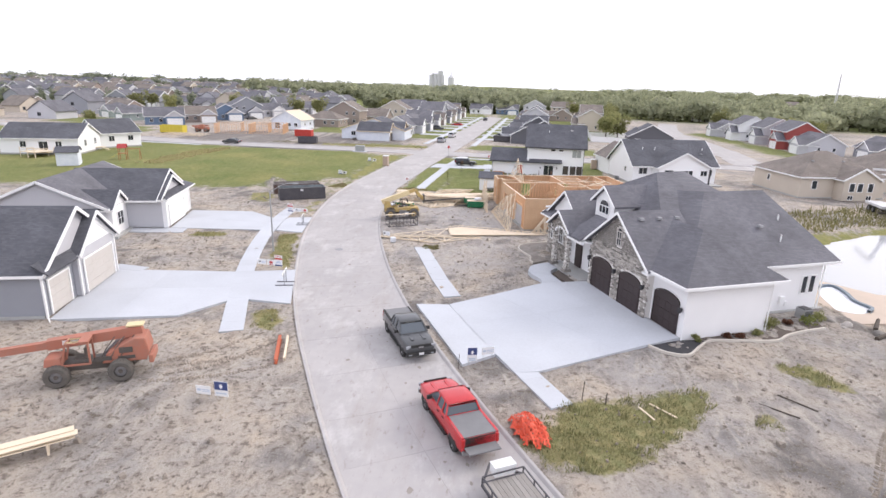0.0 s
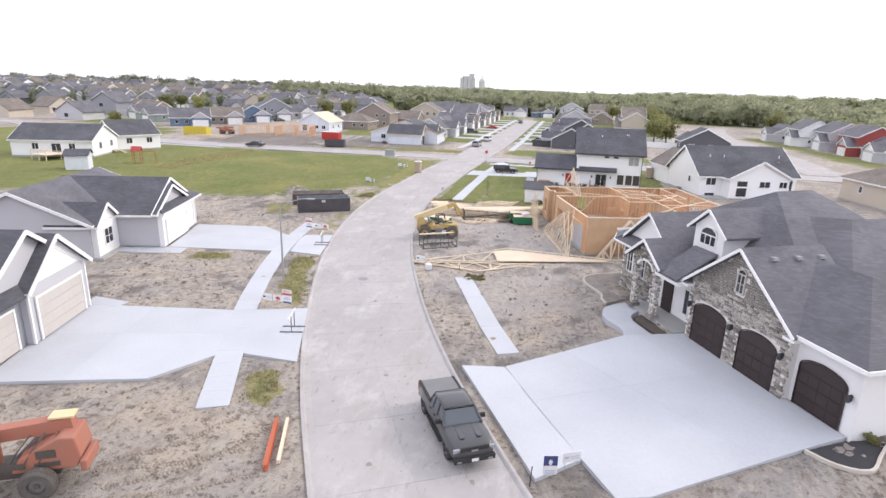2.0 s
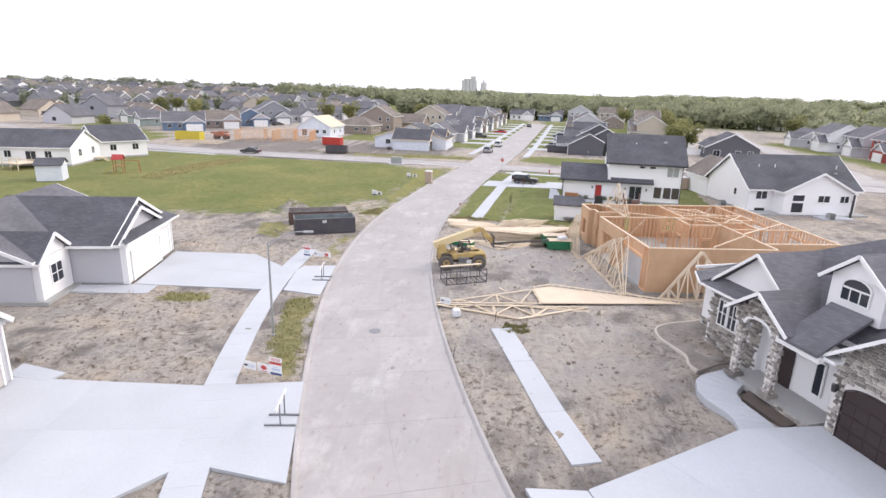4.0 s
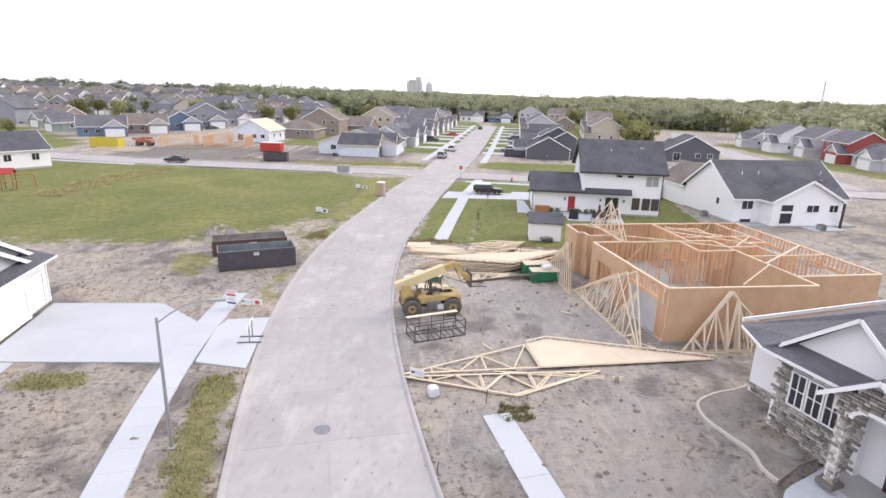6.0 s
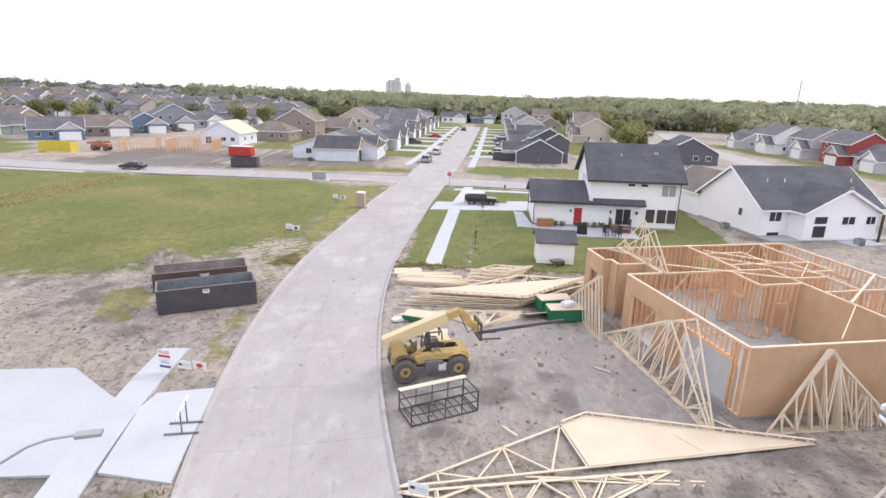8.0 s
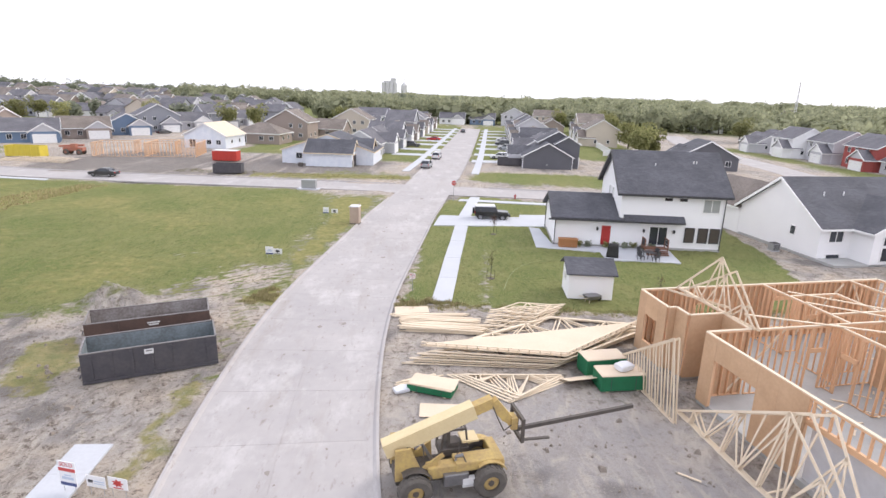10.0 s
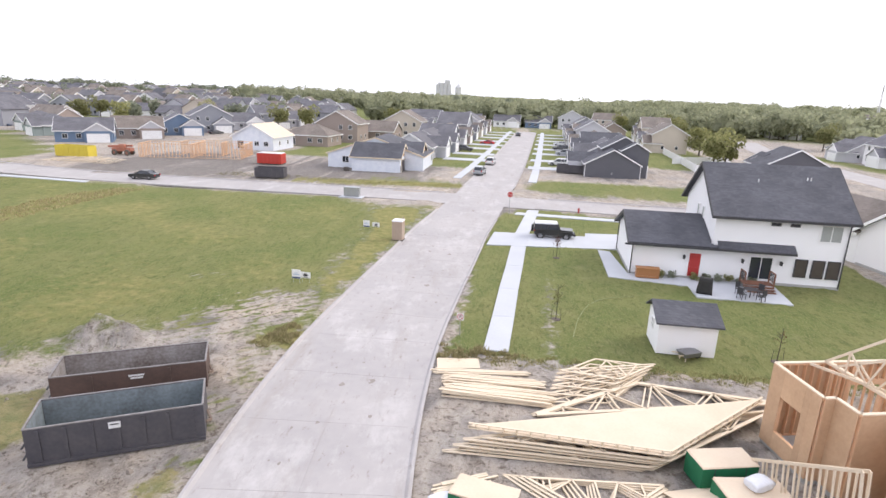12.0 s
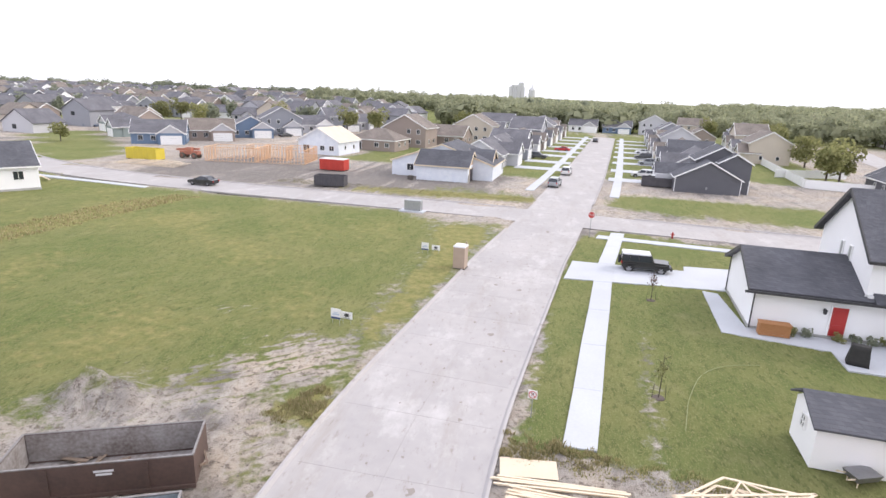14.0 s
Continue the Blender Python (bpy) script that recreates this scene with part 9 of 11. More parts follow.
for i in range(330):
    x = rng.uniform(-640, -90)
    y = rng.uniform(265, 640)
    if y < 250 - 0.12 * x:
        continue
    spots.append((x, y, rng.uniform(5, 10), rng.uniform(2.4, 4.2)))
for i in range(170):
    x = rng.uniform(-900, 40)
    spots.append((x, rng.uniform(660, 800) + 0.1 * x, rng.uniform(10, 16), rng.uniform(6, 10)))
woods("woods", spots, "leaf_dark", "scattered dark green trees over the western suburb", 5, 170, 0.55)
spots = []
for i in range(260):
    x = rng.uniform(120, 760)
    spots.append((x, rng.uniform(170, 330) + 0.45 * x, rng.uniform(8, 14), rng.uniform(4.5, 8)))
for i in range(60):
    x, y = rng.uniform(135, 330), rng.uniform(70, 190)
    spots.append((x, y, rng.uniform(5, 10), rng.uniform(3, 5)))
for i in range(230):
    a, d = rng.uniform(-0.15, 1.15), rng.uniform(520, 1500)
    x, y = d * math.sin(a), d * math.cos(a)
    k = d / 600
    spots.append((x, y, rng.uniform(8, 13) * (0.8 + 0.2 * k), rng.uniform(7, 13) * k))
for i in range(240):
    a, d = rng.uniform(0.22, 1.25), rng.uniform(980, 1350)
    spots.append((d * math.sin(a), d * math.cos(a), rng.uniform(15, 21), rng.uniform(12, 20)))
woods("woods", spots, "leaf_hazed", "loose hedgerows and trees over the eastern flats", 6, 200, 0.85)


# ---------------------------------------------------------------- landmarks on the horizon
MAT["silo"] = surface("silo", (0.60, 0.60, 0.61), (0.52, 0.52, 0.53), 0.9, scale=0.1, fine=0.6, bump=0)
t = thing("grain_elevator", -85.0, 1500.0, 0.0, 0, "tall grey concrete grain elevator on the horizon", "grain elevator")
for i in range(4):
    bm = bmesh.new()
    tube(bm, [(-18 + 9.5 * i, 0, 0), (-18 + 9.5 * i, 0, 38)], 5.2, 16)
    part("silo", bm, "silo", t)
part("headhouse", boxes((6, 0, 42, 13, 9, 12), (-6, 0, 40, 24, 7, 4)), "silo", t)
bm = bmesh.new()
tube(bm, [(8, 0, 46), (8, 0, 56)], 0.7, 6)
tube(bm, [(3, 0, 46), (3, 0, 53)], 0.5, 6)
part("leg_tower", bm, "silo", t)
t = thing("grain_elevator", -52.0, 1500.0, 0.0, 0, "smaller grey grain tower with a conical top", "grain elevator")
bm = bmesh.new()
tube(bm, [(0, 0, 0), (0, 0, 32)], 8, 16)
tube(bm, [(0, 0, 31.5), (0, 0, 40)], 8, 16, 1.0)
part("silo", bm, "silo", t)
bm = bmesh.new()
tube(bm, [(0, 0, 38), (0, 0, 50)], 1.3, 6, 0.6)
beam(bm, (0, 0, 46), (-33, 0, 46), 1, 1)
part("leg_tower", bm, "silo", t)
t = thing("radio_mast", 503.0, 815.0, 0.0, 0, "thin lattice radio mast on the horizon", "mast")
bm = bmesh.new()
for s in range(4):
    a = math.pi / 2 * s
    tube(bm, [(math.cos(a) * 1.6, math.sin(a) * 1.6, 0), (math.cos(a) * 0.5, math.sin(a) * 0.5, 44)], 0.35, 5)
for k in range(11):
    r = 1.6 - 0.1 * k
    beam(bm, (-r, 0, k * 4), (r, 0, k * 4 + 4), 0.3, 0.3)
part("lattice", bm, "silo", t)

# ---------------------------------------------------------------- water
def water_material(name, c):
    m = bpy.data.materials.new(name)
    m.use_nodes = True
    n, l = m.node_tree.nodes, m.node_tree.links
    b = n["Principled BSDF"]
    b.inputs["Base Color"].default_value, b.inputs["Roughness"].default_value = (*c, 1), 0.06
    b.inputs["Specular IOR Level"].default_value = 0.8
    ns, bp, tc = n.new("ShaderNodeTexNoise"), n.new("ShaderNodeBump"), n.new("ShaderNodeTexCoord")
    ns.inputs["Scale"].default_value = 1.6
    bp.inputs["Strength"].default_value, bp.inputs["Distance"].default_value = 0.15, 0.05
    l.new(tc.outputs["Object"], ns.inputs["Vector"])
    l.new(ns.outputs["Fac"], bp.inputs["Height"])
    l.new(bp.outputs["Normal"], b.inputs["Normal"])
    return m


# base colour lifted to a milky grey, painting in the glare on the water
MAT["water"] = water_material("water", (0.34, 0.35, 0.36))
bm = bmesh.new()
prism(bm, [(40.0, 45.5), (46, 42.0), (60, 41.0), (92, 43), (122, 60), (95, 76), (60, 69), (48, 62), (42.5, 55)], -1.0, -0.35)
tagged(part("water_pond", bm, "water"), "still pale pond reflecting the white sky", "pond", kind="structure")
MAT["sand_deck"] = surface("sand_deck", (0.55, 0.45, 0.37), (0.47, 0.39, 0.32), 0.9, scale=0.5, fine=6, bump=0.06)
MAT["pool_shell"] = surface("pool_shell", (0.74, 0.75, 0.77), (0.68, 0.69, 0.71), 0.7, scale=0.6, fine=8, bump=0.03)
MAT["pool_edge"] = surface("pool_edge", (0.16, 0.20, 0.24), (0.12, 0.15, 0.18), 0.5, scale=2, fine=10, bump=0.05)
bm = bmesh.new()
prism(bm, [(36.6, 37.2), (38.6, 35.6), (43, 36.3), (52, 40.5), (51, 42.6), (44.2, 42.4), (41.2, 45.6), (38.6, 43.2)], 0.1, 0.5)
tagged(part("pool_terrace", bm, "sand_deck"), "sandy terrace slab round an empty pool", "terrace", kind="structure")
kid = smooth_line([(38.2, 38.2), (39.6, 37.6), (41.2, 38.6), (40.9, 40.3), (41.4, 42.4), (41.3, 44.0), (40.0, 43.6), (38.9, 41.6), (38.2, 38.2)], 0.4)
pool = thing("swimming_pool", 0, 0, 0, 0, "empty white kidney-shaped pool shell with dark tiled rim", "pool")
bm = bmesh.new()
prism(bm, kid[:-1], 0.3, 0.515)
part("basin", bm, "pool_shell", pool)
bm = bmesh.new()
ribbon(bm, [p for p in kid if p[0] > 40.2 or p[1] > 43], [(-0.12, 0.5), (-0.12, 0.72), (0.14, 0.72), (0.14, 0.5)])
part("rim", bm, "pool_edge", pool)

# ---------------------------------------------------------------- beds, edging and the front walk of the stone house
MAT["mulch_black"] = surface("mulch_black", (0.035, 0.035, 0.04), (0.06, 0.058, 0.06), 0.95, scale=2, fine=24, bump=0.5)
MAT["mulch_brown"] = surface("mulch_brown", (0.13, 0.105, 0.09), (0.085, 0.068, 0.058), 0.95, scale=2, fine=20, bump=0.5)
MAT["bed_soil"] = surface("bed_soil", (0.31, 0.28, 0.25), (0.19, 0.165, 0.145), 1.0, scale=1.2, fine=7, bump=0.5, contrast=0.3)
MAT["edging"] = surface("edging", (0.58, 0.54, 0.48), (0.50, 0.46, 0.41), 0.9, scale=1.5, fine=12, bump=0.1)


def bed(name, pts, z0, z1, material, label):
    bm = bmesh.new()
    if sum(u[0] * v[1] - v[0] * u[1] for u, v in zip(pts, pts[1:] + pts[:1])) < 0:
        pts = pts[::-1]
    prism(bm, pts, z0, z1)
    tagged(part(name, bm, material), label, "flower bed", kind="structure")


def edge_line(pts, z, label, w=0.14, h=0.1):
    line = smooth_line(pts, 0.35)
    bm = bmesh.new()
    z = max(z, max(float(v) for v in land(np.array([p[0] for p in line]), np.array([p[1] for p in line]))) + 0.02)
    ribbon(bm, line, [(-w / 2, z - 0.4), (-w / 2, z + h * 0.8), (-w / 4, z + h), (w / 4, z + h), (w / 2, z + h * 0.8), (w / 2, z - 0.1)])
    tagged(part("bed_edging", bm, "edging"), label, "edging")


ed = [(21.0, 29.95), (21.9, 29.0), (23.2, 28.8), (24.4, 30.1), (25.6, 31.2), (27.5, 31.4), (30.2, 31.7), (31.5, 32.7), (33.2, 33.6), (35.0, 34.3)]
bed("mulch_bed", smooth_line(ed[:5], 0.4) + [(24.2, 31.2), (23.5, 31.1)], 0.2, 0.52, "mulch_black", "black mulch bed at the garage corner")
bed("mulch_bed", smooth_line(ed[4:], 0.5) + [(35.6, 37.2), (30.6, 35.1), (30.2, 33.4), (24.6, 31.5)], 0.2, 0.50, "mulch_brown", "brown planting bed along the white wall")
edge_line(ed, 0.48, "pale curved concrete edging round a planting bed")
ef = [(18.9, 56.3), (17.2, 55.2), (15.6, 54.6), (14.3, 53.6), (14.05, 52.2), (14.5, 50.8), (15.0, 49.5), (14.85, 48.3), (15.1, 47.5)]
edge_line(ef, 0.2, "pale curved concrete edging before the stone wing")
bed("mulch_bed", smooth_line(ef, 0.5) + [(16.6, 48.6), (17.9, 49.2), (18.6, 51.5), (18.2, 54.0)], 0.0, 0.50, "bed_soil", "bare brown planting bed before the stone wing")
walk_l = smooth_line([(18.4, 49.0), (16.6, 47.9), (15.1, 47.0), (14.45, 45.9), (14.5, 44.6), (15.2, 43.2), (15.35, 42.2), (15.1, 41.2)], 0.5)
walk_r = smooth_line([(19.0, 47.3), (18.1, 46.9), (17.0, 46.1), (16.45, 45.3), (16.4, 44.5), (16.8, 43.4), (17.1, 42.5), (17.3, 41.7)], 0.5)
k = min(len(walk_l), len(walk_r))
li, ri = [walk_l[round(i * (len(walk_l) - 1) / 13)] for i in range(14)], [walk_r[round(i * (len(walk_r) - 1) / 13)] for i in range(14)]
root = new("pavement_entry")
for i in range(13):
    bm = bmesh.new()
    a, b_, c, d = li[i], ri[i], ri[i + 1], li[i + 1]
    z_ = 0.52 - 0.012 * i
    prism(bm, [a, d, c, b_][::-1] if i < 0 else [a, d, c, b_], 0.0, z_)
    part("panel", bm, "new_concrete", root)
tagged(root, "pale curved concrete walk from drive to porch", "pavement", kind="structure")
bed("mulch_bed", [(16.6, 45.0), (17.9, 46.6), (19.2, 46.4), (19.6, 43.4), (17.6, 42.4), (17.1, 43.6)], 0.1, 0.36, "mulch_brown", "bare brown planting bed beside the porch")


# ---------------------------------------------------------------- plants
def shrub(x, y, z, r, h, leaf, label, n=160, seed=1, name="shrub"):
    rng = np.random.RandomState(seed)
    v = leaf_cloud(rng, (0, 0, h * 0.5), (r, r, h * 0.5), n, 0.07)
    ob = new(name, quads_mesh(name, v, leaf))
    ob.matrix_basis = pose(x, y, z)
    tagged(ob, label, "shrub", "shrubs")


MAT["leaf_red"] = leaf_material("leaf_red", (0.10, 0.045, 0.035), (0.20, 0.10, 0.06))
MAT["leaf_lime"] = leaf_material("leaf_lime", (0.14, 0.17, 0.05), (0.26, 0.27, 0.10))
for i, (x, y, r, h_, l_) in enumerate(((24.6, 31.1, 0.35, 0.5, "leaf"), (27.0, 32.0, 0.45, 0.35, "leaf_red"), (27.9, 32.2, 0.4, 0.4, "leaf_red"), (29.3, 32.6, 0.4, 0.6, "leaf"), (30.5, 33.6, 0.55, 1.3, "leaf"), (31.4, 34.4, 0.5, 0.8, "leaf"), (32.6, 34.9, 0.4, 0.5, "leaf_red"), (34.4, 35.4, 0.9, 0.7, "leaf_lime"), (35.6, 36.0, 0.6, 0.8, "leaf"))):
    shrub(x, y, 0.45, r, h_, l_, "small young shrub in the bed by the white wall", 220, 50 + i)
for i in range(9):
    a = 14.9 + (i % 9) * 0.95
    if i in (2,):
        continue
    wx = 12.75 + math.cos(radians(-6)) * (a - 12.4) + 0.0
    shrub(wx, 104.45 - 0.6 - (wx - 12.75) * 0.105, 0.15, 0.42, 0.7, "leaf_dark" if i % 3 else "leaf", "round green shrub along the white house", 200, 70 + i)


def sapling(x, y, h_, label, seed, leaves=150):
    t = thing("sapling", x, y, 0.07, 0, label, "tree", "saplings")
    rng = np.random.RandomState(seed)
    bm = bmesh.new()
    tube(bm, [(0, 0, 0), (0.03, 0.02, h_ * 0.5), (0.0, 0.0, h_)], 0.03, 6, 0.012)
    for i in range(9):
        a, z_ = rng.uniform(0, 6.3), h_ * rng.uniform(0.35, 0.95)
        tube(bm, [(0.01, 0, z_), (math.cos(a) * 0.35, math.sin(a) * 0.35, z_ + 0.3)], 0.014, 5, 0.006)
    part("trunk", bm, "bark", t)
    v = leaf_cloud(rng, (0, 0, h_ * 0.66), (0.42, 0.42, h_ * 0.36), leaves, 0.05)
    ob = new("crown", quads_mesh("crown", v, "leaf" if seed % 2 else "leaf_red"))
    ob.parent = t
    for s in (-1, 1):
        bm = bmesh.new()
        beam(bm, (s * 0.35, 0, 0), (s * 0.3, 0, 0.8), 0.022, 0.022)
        part("stake", bm, "bark", t)
    bm = bmesh.new()
    disc(bm, (0, 0, 0.02), (0, 0, 1), 0.33, 0.06, 16)
    part("mulch_ring", bm, "mulch_brown", t)


sapling(4.62, 92.6, 2.6, "thin young tree in a mulch ring on the lawn", 3)
sapling(6.76, 108.45, 2.6, "thin young tree in a mulch ring by the drive", 4)
sapling(17.3, 87.6, 2.2, "staked nearly leafless young tree on the lawn", 6, leaves=25)


# ---------------------------------------------------------------- grass tufts and weeds
def tufts(name, polys, n, h0, h1, material, label, seed, w=0.035):
    """Upright blades in little bunches over the given outlines."""
    rng = np.random.RandomState(seed)
    pts = []
    areas = []
    for p in polys:
        xs, ys = [q[0] for q in p], [q[1] for q in p]
        areas.append((max(xs) - min(xs)) * (max(ys) - min(ys)))
    tot = sum(areas)
    for p, a in zip(polys, areas):
        xs, ys = [q[0] for q in p], [q[1] for q in p]
        k_ = int(n * a / tot * 1.8)
        X, Y = rng.uniform(min(xs), max(xs), k_), rng.uniform(min(ys), max(ys), k_)
        ok = inside(p, X + 0.4 * lumps(X, Y, 2, 61), Y + 0.4 * lumps(X, Y, 2, 62)) & (lumps(X, Y, 1.6, 63) > -0.55)
        pts.append(np.stack([X[ok], Y[ok]], -1))
    P = np.concatenate(pts)
    Z = land(P[:, 0], P[:, 1])
    k_ = len(P)
    tall = rng.uniform(h0, h1, k_) * (0.7 + 0.5 * np.clip(lumps(P[:, 0], P[:, 1], 2.5, 64), -0.5, 1))
    a = rng.uniform(0, 6.28, k_)
    lean = rng.normal(0, 0.35, (k_, 2)) * tall[:, None]
    wx_, wy_ = np.cos(a) * w, np.sin(a) * w
    base = np.stack([P[:, 0], P[:, 1], Z], -1)
    q = np.stack([base + np.stack([-wx_, -wy_, 0 * wx_ - 0.03], -1), base + np.stack([wx_, wy_, 0 * wx_ - 0.03], -1), base + np.stack([wx_ * 0.5 + lean[:, 0] * 0.5, wy_ * 0.5 + lean[:, 1] * 0.5, tall * 0.6], -1), base + np.stack([lean[:, 0], lean[:, 1], tall], -1)], 1)
    ob = new(name, quads_mesh(name, q.reshape(-1, 3), material))
    tagged(ob, label, "grass", kind="stuff")


MAT["blade"] = leaf_material("blade", (0.15, 0.155, 0.06), (0.38, 0.34, 0.18))
MAT["blade_green"] = leaf_material("blade_green", (0.10, 0.14, 0.035), (0.20, 0.22, 0.08))
MAT["blade_straw"] = leaf_material("blade_straw", (0.28, 0.25, 0.12), (0.48, 0.42, 0.24))
MAT["blade_rank"] = leaf_material("blade_rank", (0.17, 0.185, 0.085), (0.43, 0.395, 0.22))
tufts("weeds", WEEDS[:3], 7500, 0.06, 0.38, "blade_rank", "rank green weeds on the bare lot", 1, 0.03)
tufts("weeds", WEEDS[3:6], 4500, 0.05, 0.24, "blade", "dry yellow-green weeds along the verge", 2)
tufts("weeds", [WEEDS[6], [(-3.4, 85.4), (-3.2, 87.6), (-0.6, 86.8), (1.6, 86.6), (1.6, 85.6), (-0.6, 85.6)]], 3200, 0.08, 0.34, "blade_straw", "tall straw-coloured weeds at the kerb", 9, 0.035)
tufts("weeds", [WEEDS[8]], 9000, 0.04, 0.13, "blade", "dry yellow-green grass along the kerb", 3)
tufts("weeds", [[(-2.9, 85.0), (-2.9, 87.0), (4, 86.2), (18, 85.2), (32, 86.4), (32, 84.6), (18, 83.8), (4, 85.0)]], 9000, 0.06, 0.2, "blade", "tall unmown grass at the lawn's edge", 4)
tufts("weeds", [[(-53.4, 104), (-52.6, 116), (-51.6, 126), (-50.2, 135), (-54.6, 135), (-57.8, 128), (-58.6, 118), (-58.4, 104)]], 3000, 0.12, 0.4, "blade_straw", "band of tall dry grass across the field", 5, 0.07)
tufts("weeds", [[(4.0, 51.6), (5.6, 52.2), (5.2, 53.6), (3.6, 53.4)]], 900, 0.1, 0.4, "blade", "clump of weeds at the path's end", 6)
tufts("weeds", [[(42, 57), (47, 63), (60, 70.5), (96, 79), (130, 66), (128, 84), (92, 92), (58, 80), (43, 68)]], 15000, 0.4, 1.1, "blade", "reeds and tall grass round the pond", 7, 0.08)

# clods of earth over the bare lots
rng_ = np.random.RandomState(17)
bm = bmesh.new()
lots = [([(-24, 42.5), (-13.2, 43.5), (-16.2, 56.6), (-28, 54.5)], 260), ([(-30, 14), (3, 12), (-1.6, 23), (-5.6, 34.5), (-12.2, 31.5), (-24, 29)], 520), ([(2.5, 39), (6.5, 38.5), (14, 42.5), (17, 52), (13, 58), (0, 55)], 260), ([(14, 15), (40, 14), (40, 31), (22, 29), (14.5, 24)], 380), ([(-30, 68.5), (-17, 68.5), (-13.3, 70), (-13.6, 83), (-30, 82)], 260), ([(-2, 62), (12, 58), (11, 71), (-2, 72)], 160), ([(0.5, 41), (-2.2, 52), (-1.2, 53), (2.0, 45), (4.2, 38.5)], 110)]
for poly, n in lots:
    xs, ys = [p[0] for p in poly], [p[1] for p in poly]
    X, Y = rng_.uniform(min(xs), max(xs), n * 3), rng_.uniform(min(ys), max(ys), n * 3)
    ok = inside(poly, X, Y) & (lumps(X, Y, 5, 71) > -0.15)
    X, Y = X[ok][:n], Y[ok][:n]
    Z = land(X, Y)
    for x, y, z in zip(X, Y, Z):
        s = rng_.gamma(1.6, 0.03) + 0.025
        vs = box(bm, x, y, z + s * 0.25, s * rng_.uniform(0.8, 1.9), s * rng_.uniform(0.8, 1.5), s, rng_.uniform(0, 3.1), rng_.uniform(0.2, 0.6))
        for v in vs:
            v.co += Vector(rng_.normal(0, s * 0.12, 3))
MAT["clod"] = surface("clod", (0.30, 0.26, 0.22), (0.20, 0.172, 0.145), 1.0, scale=2, fine=14, bump=0.3)
tagged(part("earth_clods", bm, "clod"), "dark clods of turned earth over the bare lots", "earth", kind="stuff")


# ---------------------------------------------------------------- tyre tracks pressed into the bare lots
def tyre_track(bm, pts, gauge=1.9, w=0.42, step=0.17):
    """Two rows of lug marks along a line over the earth."""
    line = smooth_line(pts, step)
    for p, n in zip(line, normals(line)):
        ang = math.atan2(n[1], n[0])
        for side in (-1, 1):
            for half in (-1, 1):
                x, y = p[0] + n[0] * (side * gauge / 2 + half * w * 0.26), p[1] + n[1] * (side * gauge / 2 + half * w * 0.26)
                if rng_.rand() < 0.22:
                    continue
                z = 0.0
                vs = box(bm, x, y, z + 0.012, w * 0.55, step * rng_.uniform(0.3, 0.55), 0.07, ang + half * 0.45 + rng_.normal(0, 0.08), 0.35)
                for v in vs:
                    v.co += Vector(rng_.normal(0, 0.012, 3))


# soil darkened to strengthen the lugs' faint shading by colour
MAT["pressed_earth"] = surface("pressed_earth", (0.36, 0.305, 0.245), (0.24, 0.205, 0.17), 1.0, scale=1.5, fine=9, bump=0.3)
bm = bmesh.new()
for pts in ([(-9.5, 24.6), (-6.8, 26.4), (-4.6, 29.6)], [(-9.7, 23.8), (-6.6, 24.8), (-3.6, 26.4)], [(24, 13), (28, 16.5), (31.5, 20.8), (36, 24)], [(26.5, 12.5), (30, 15.4), (34.5, 18.2), (40, 20)]):
    tyre_track(bm, pts)
V_ = list(bm.verts)
Z_ = land(np.array([v.co.x for v in V_]), np.array([v.co.y for v in V_]))
for v, z in zip(V_, Z_):
    v.co.z += float(z)
tagged(part("tyre_tracks", bm, "pressed_earth"), "lugged tyre tracks pressed into the bare earth", "tracks", kind="stuff")


# ---------------------------------------------------------------- signs
MAT["sign_blue"] = surface("sign_blue", (0.05, 0.07, 0.20), (0.04, 0.06, 0.17), 0.5, scale=3, fine=10, bump=0)
MAT["sign_red"] = surface("sign_red", (0.52, 0.06, 0.05), (0.45, 0.05, 0.045), 0.5, scale=3, fine=10, bump=0)
MAT["sign_pale"] = surface("sign_pale", (0.50, 0.56, 0.66), (0.45, 0.51, 0.61), 0.5, scale=3, fine=10, bump=0)
MAT["galvanised"] = surface("galvanised", (0.42, 0.43, 0.44), (0.34, 0.35, 0.36), 0.45, 0.6, scale=3, fine=18, bump=0.03)
MAT["sign_paper"] = surface("sign_paper", (0.78, 0.78, 0.78), (0.72, 0.72, 0.73), 0.6, scale=3, fine=12, bump=0)


def lettering(text, size, material, parent, m, name="lettering"):
    """Raised lettering from the built-in font, as a mesh."""
    cu = bpy.data.curves.new(name, "FONT")
    cu.body, cu.size, cu.extrude, cu.align_x, cu.align_y = text, size, 0.004, "CENTER", "CENTER"
    tmp = bpy.data.objects.new("tmp", cu)
    scene.collection.objects.link(tmp)
    bpy.context.view_layer.update()
    me_ = bpy.data.meshes.new_from_object(tmp.evaluated_get(bpy.context.evaluated_depsgraph_get()))
    bpy.data.objects.remove(tmp)
    me_.materials.clear()
    me_.materials.append(MAT[material])
    ob = new(name, me_)
    ob.parent = parent
    ob.matrix_local = m
    return ob


FACE = pose(0, 0, 0, 90, 0, 0)


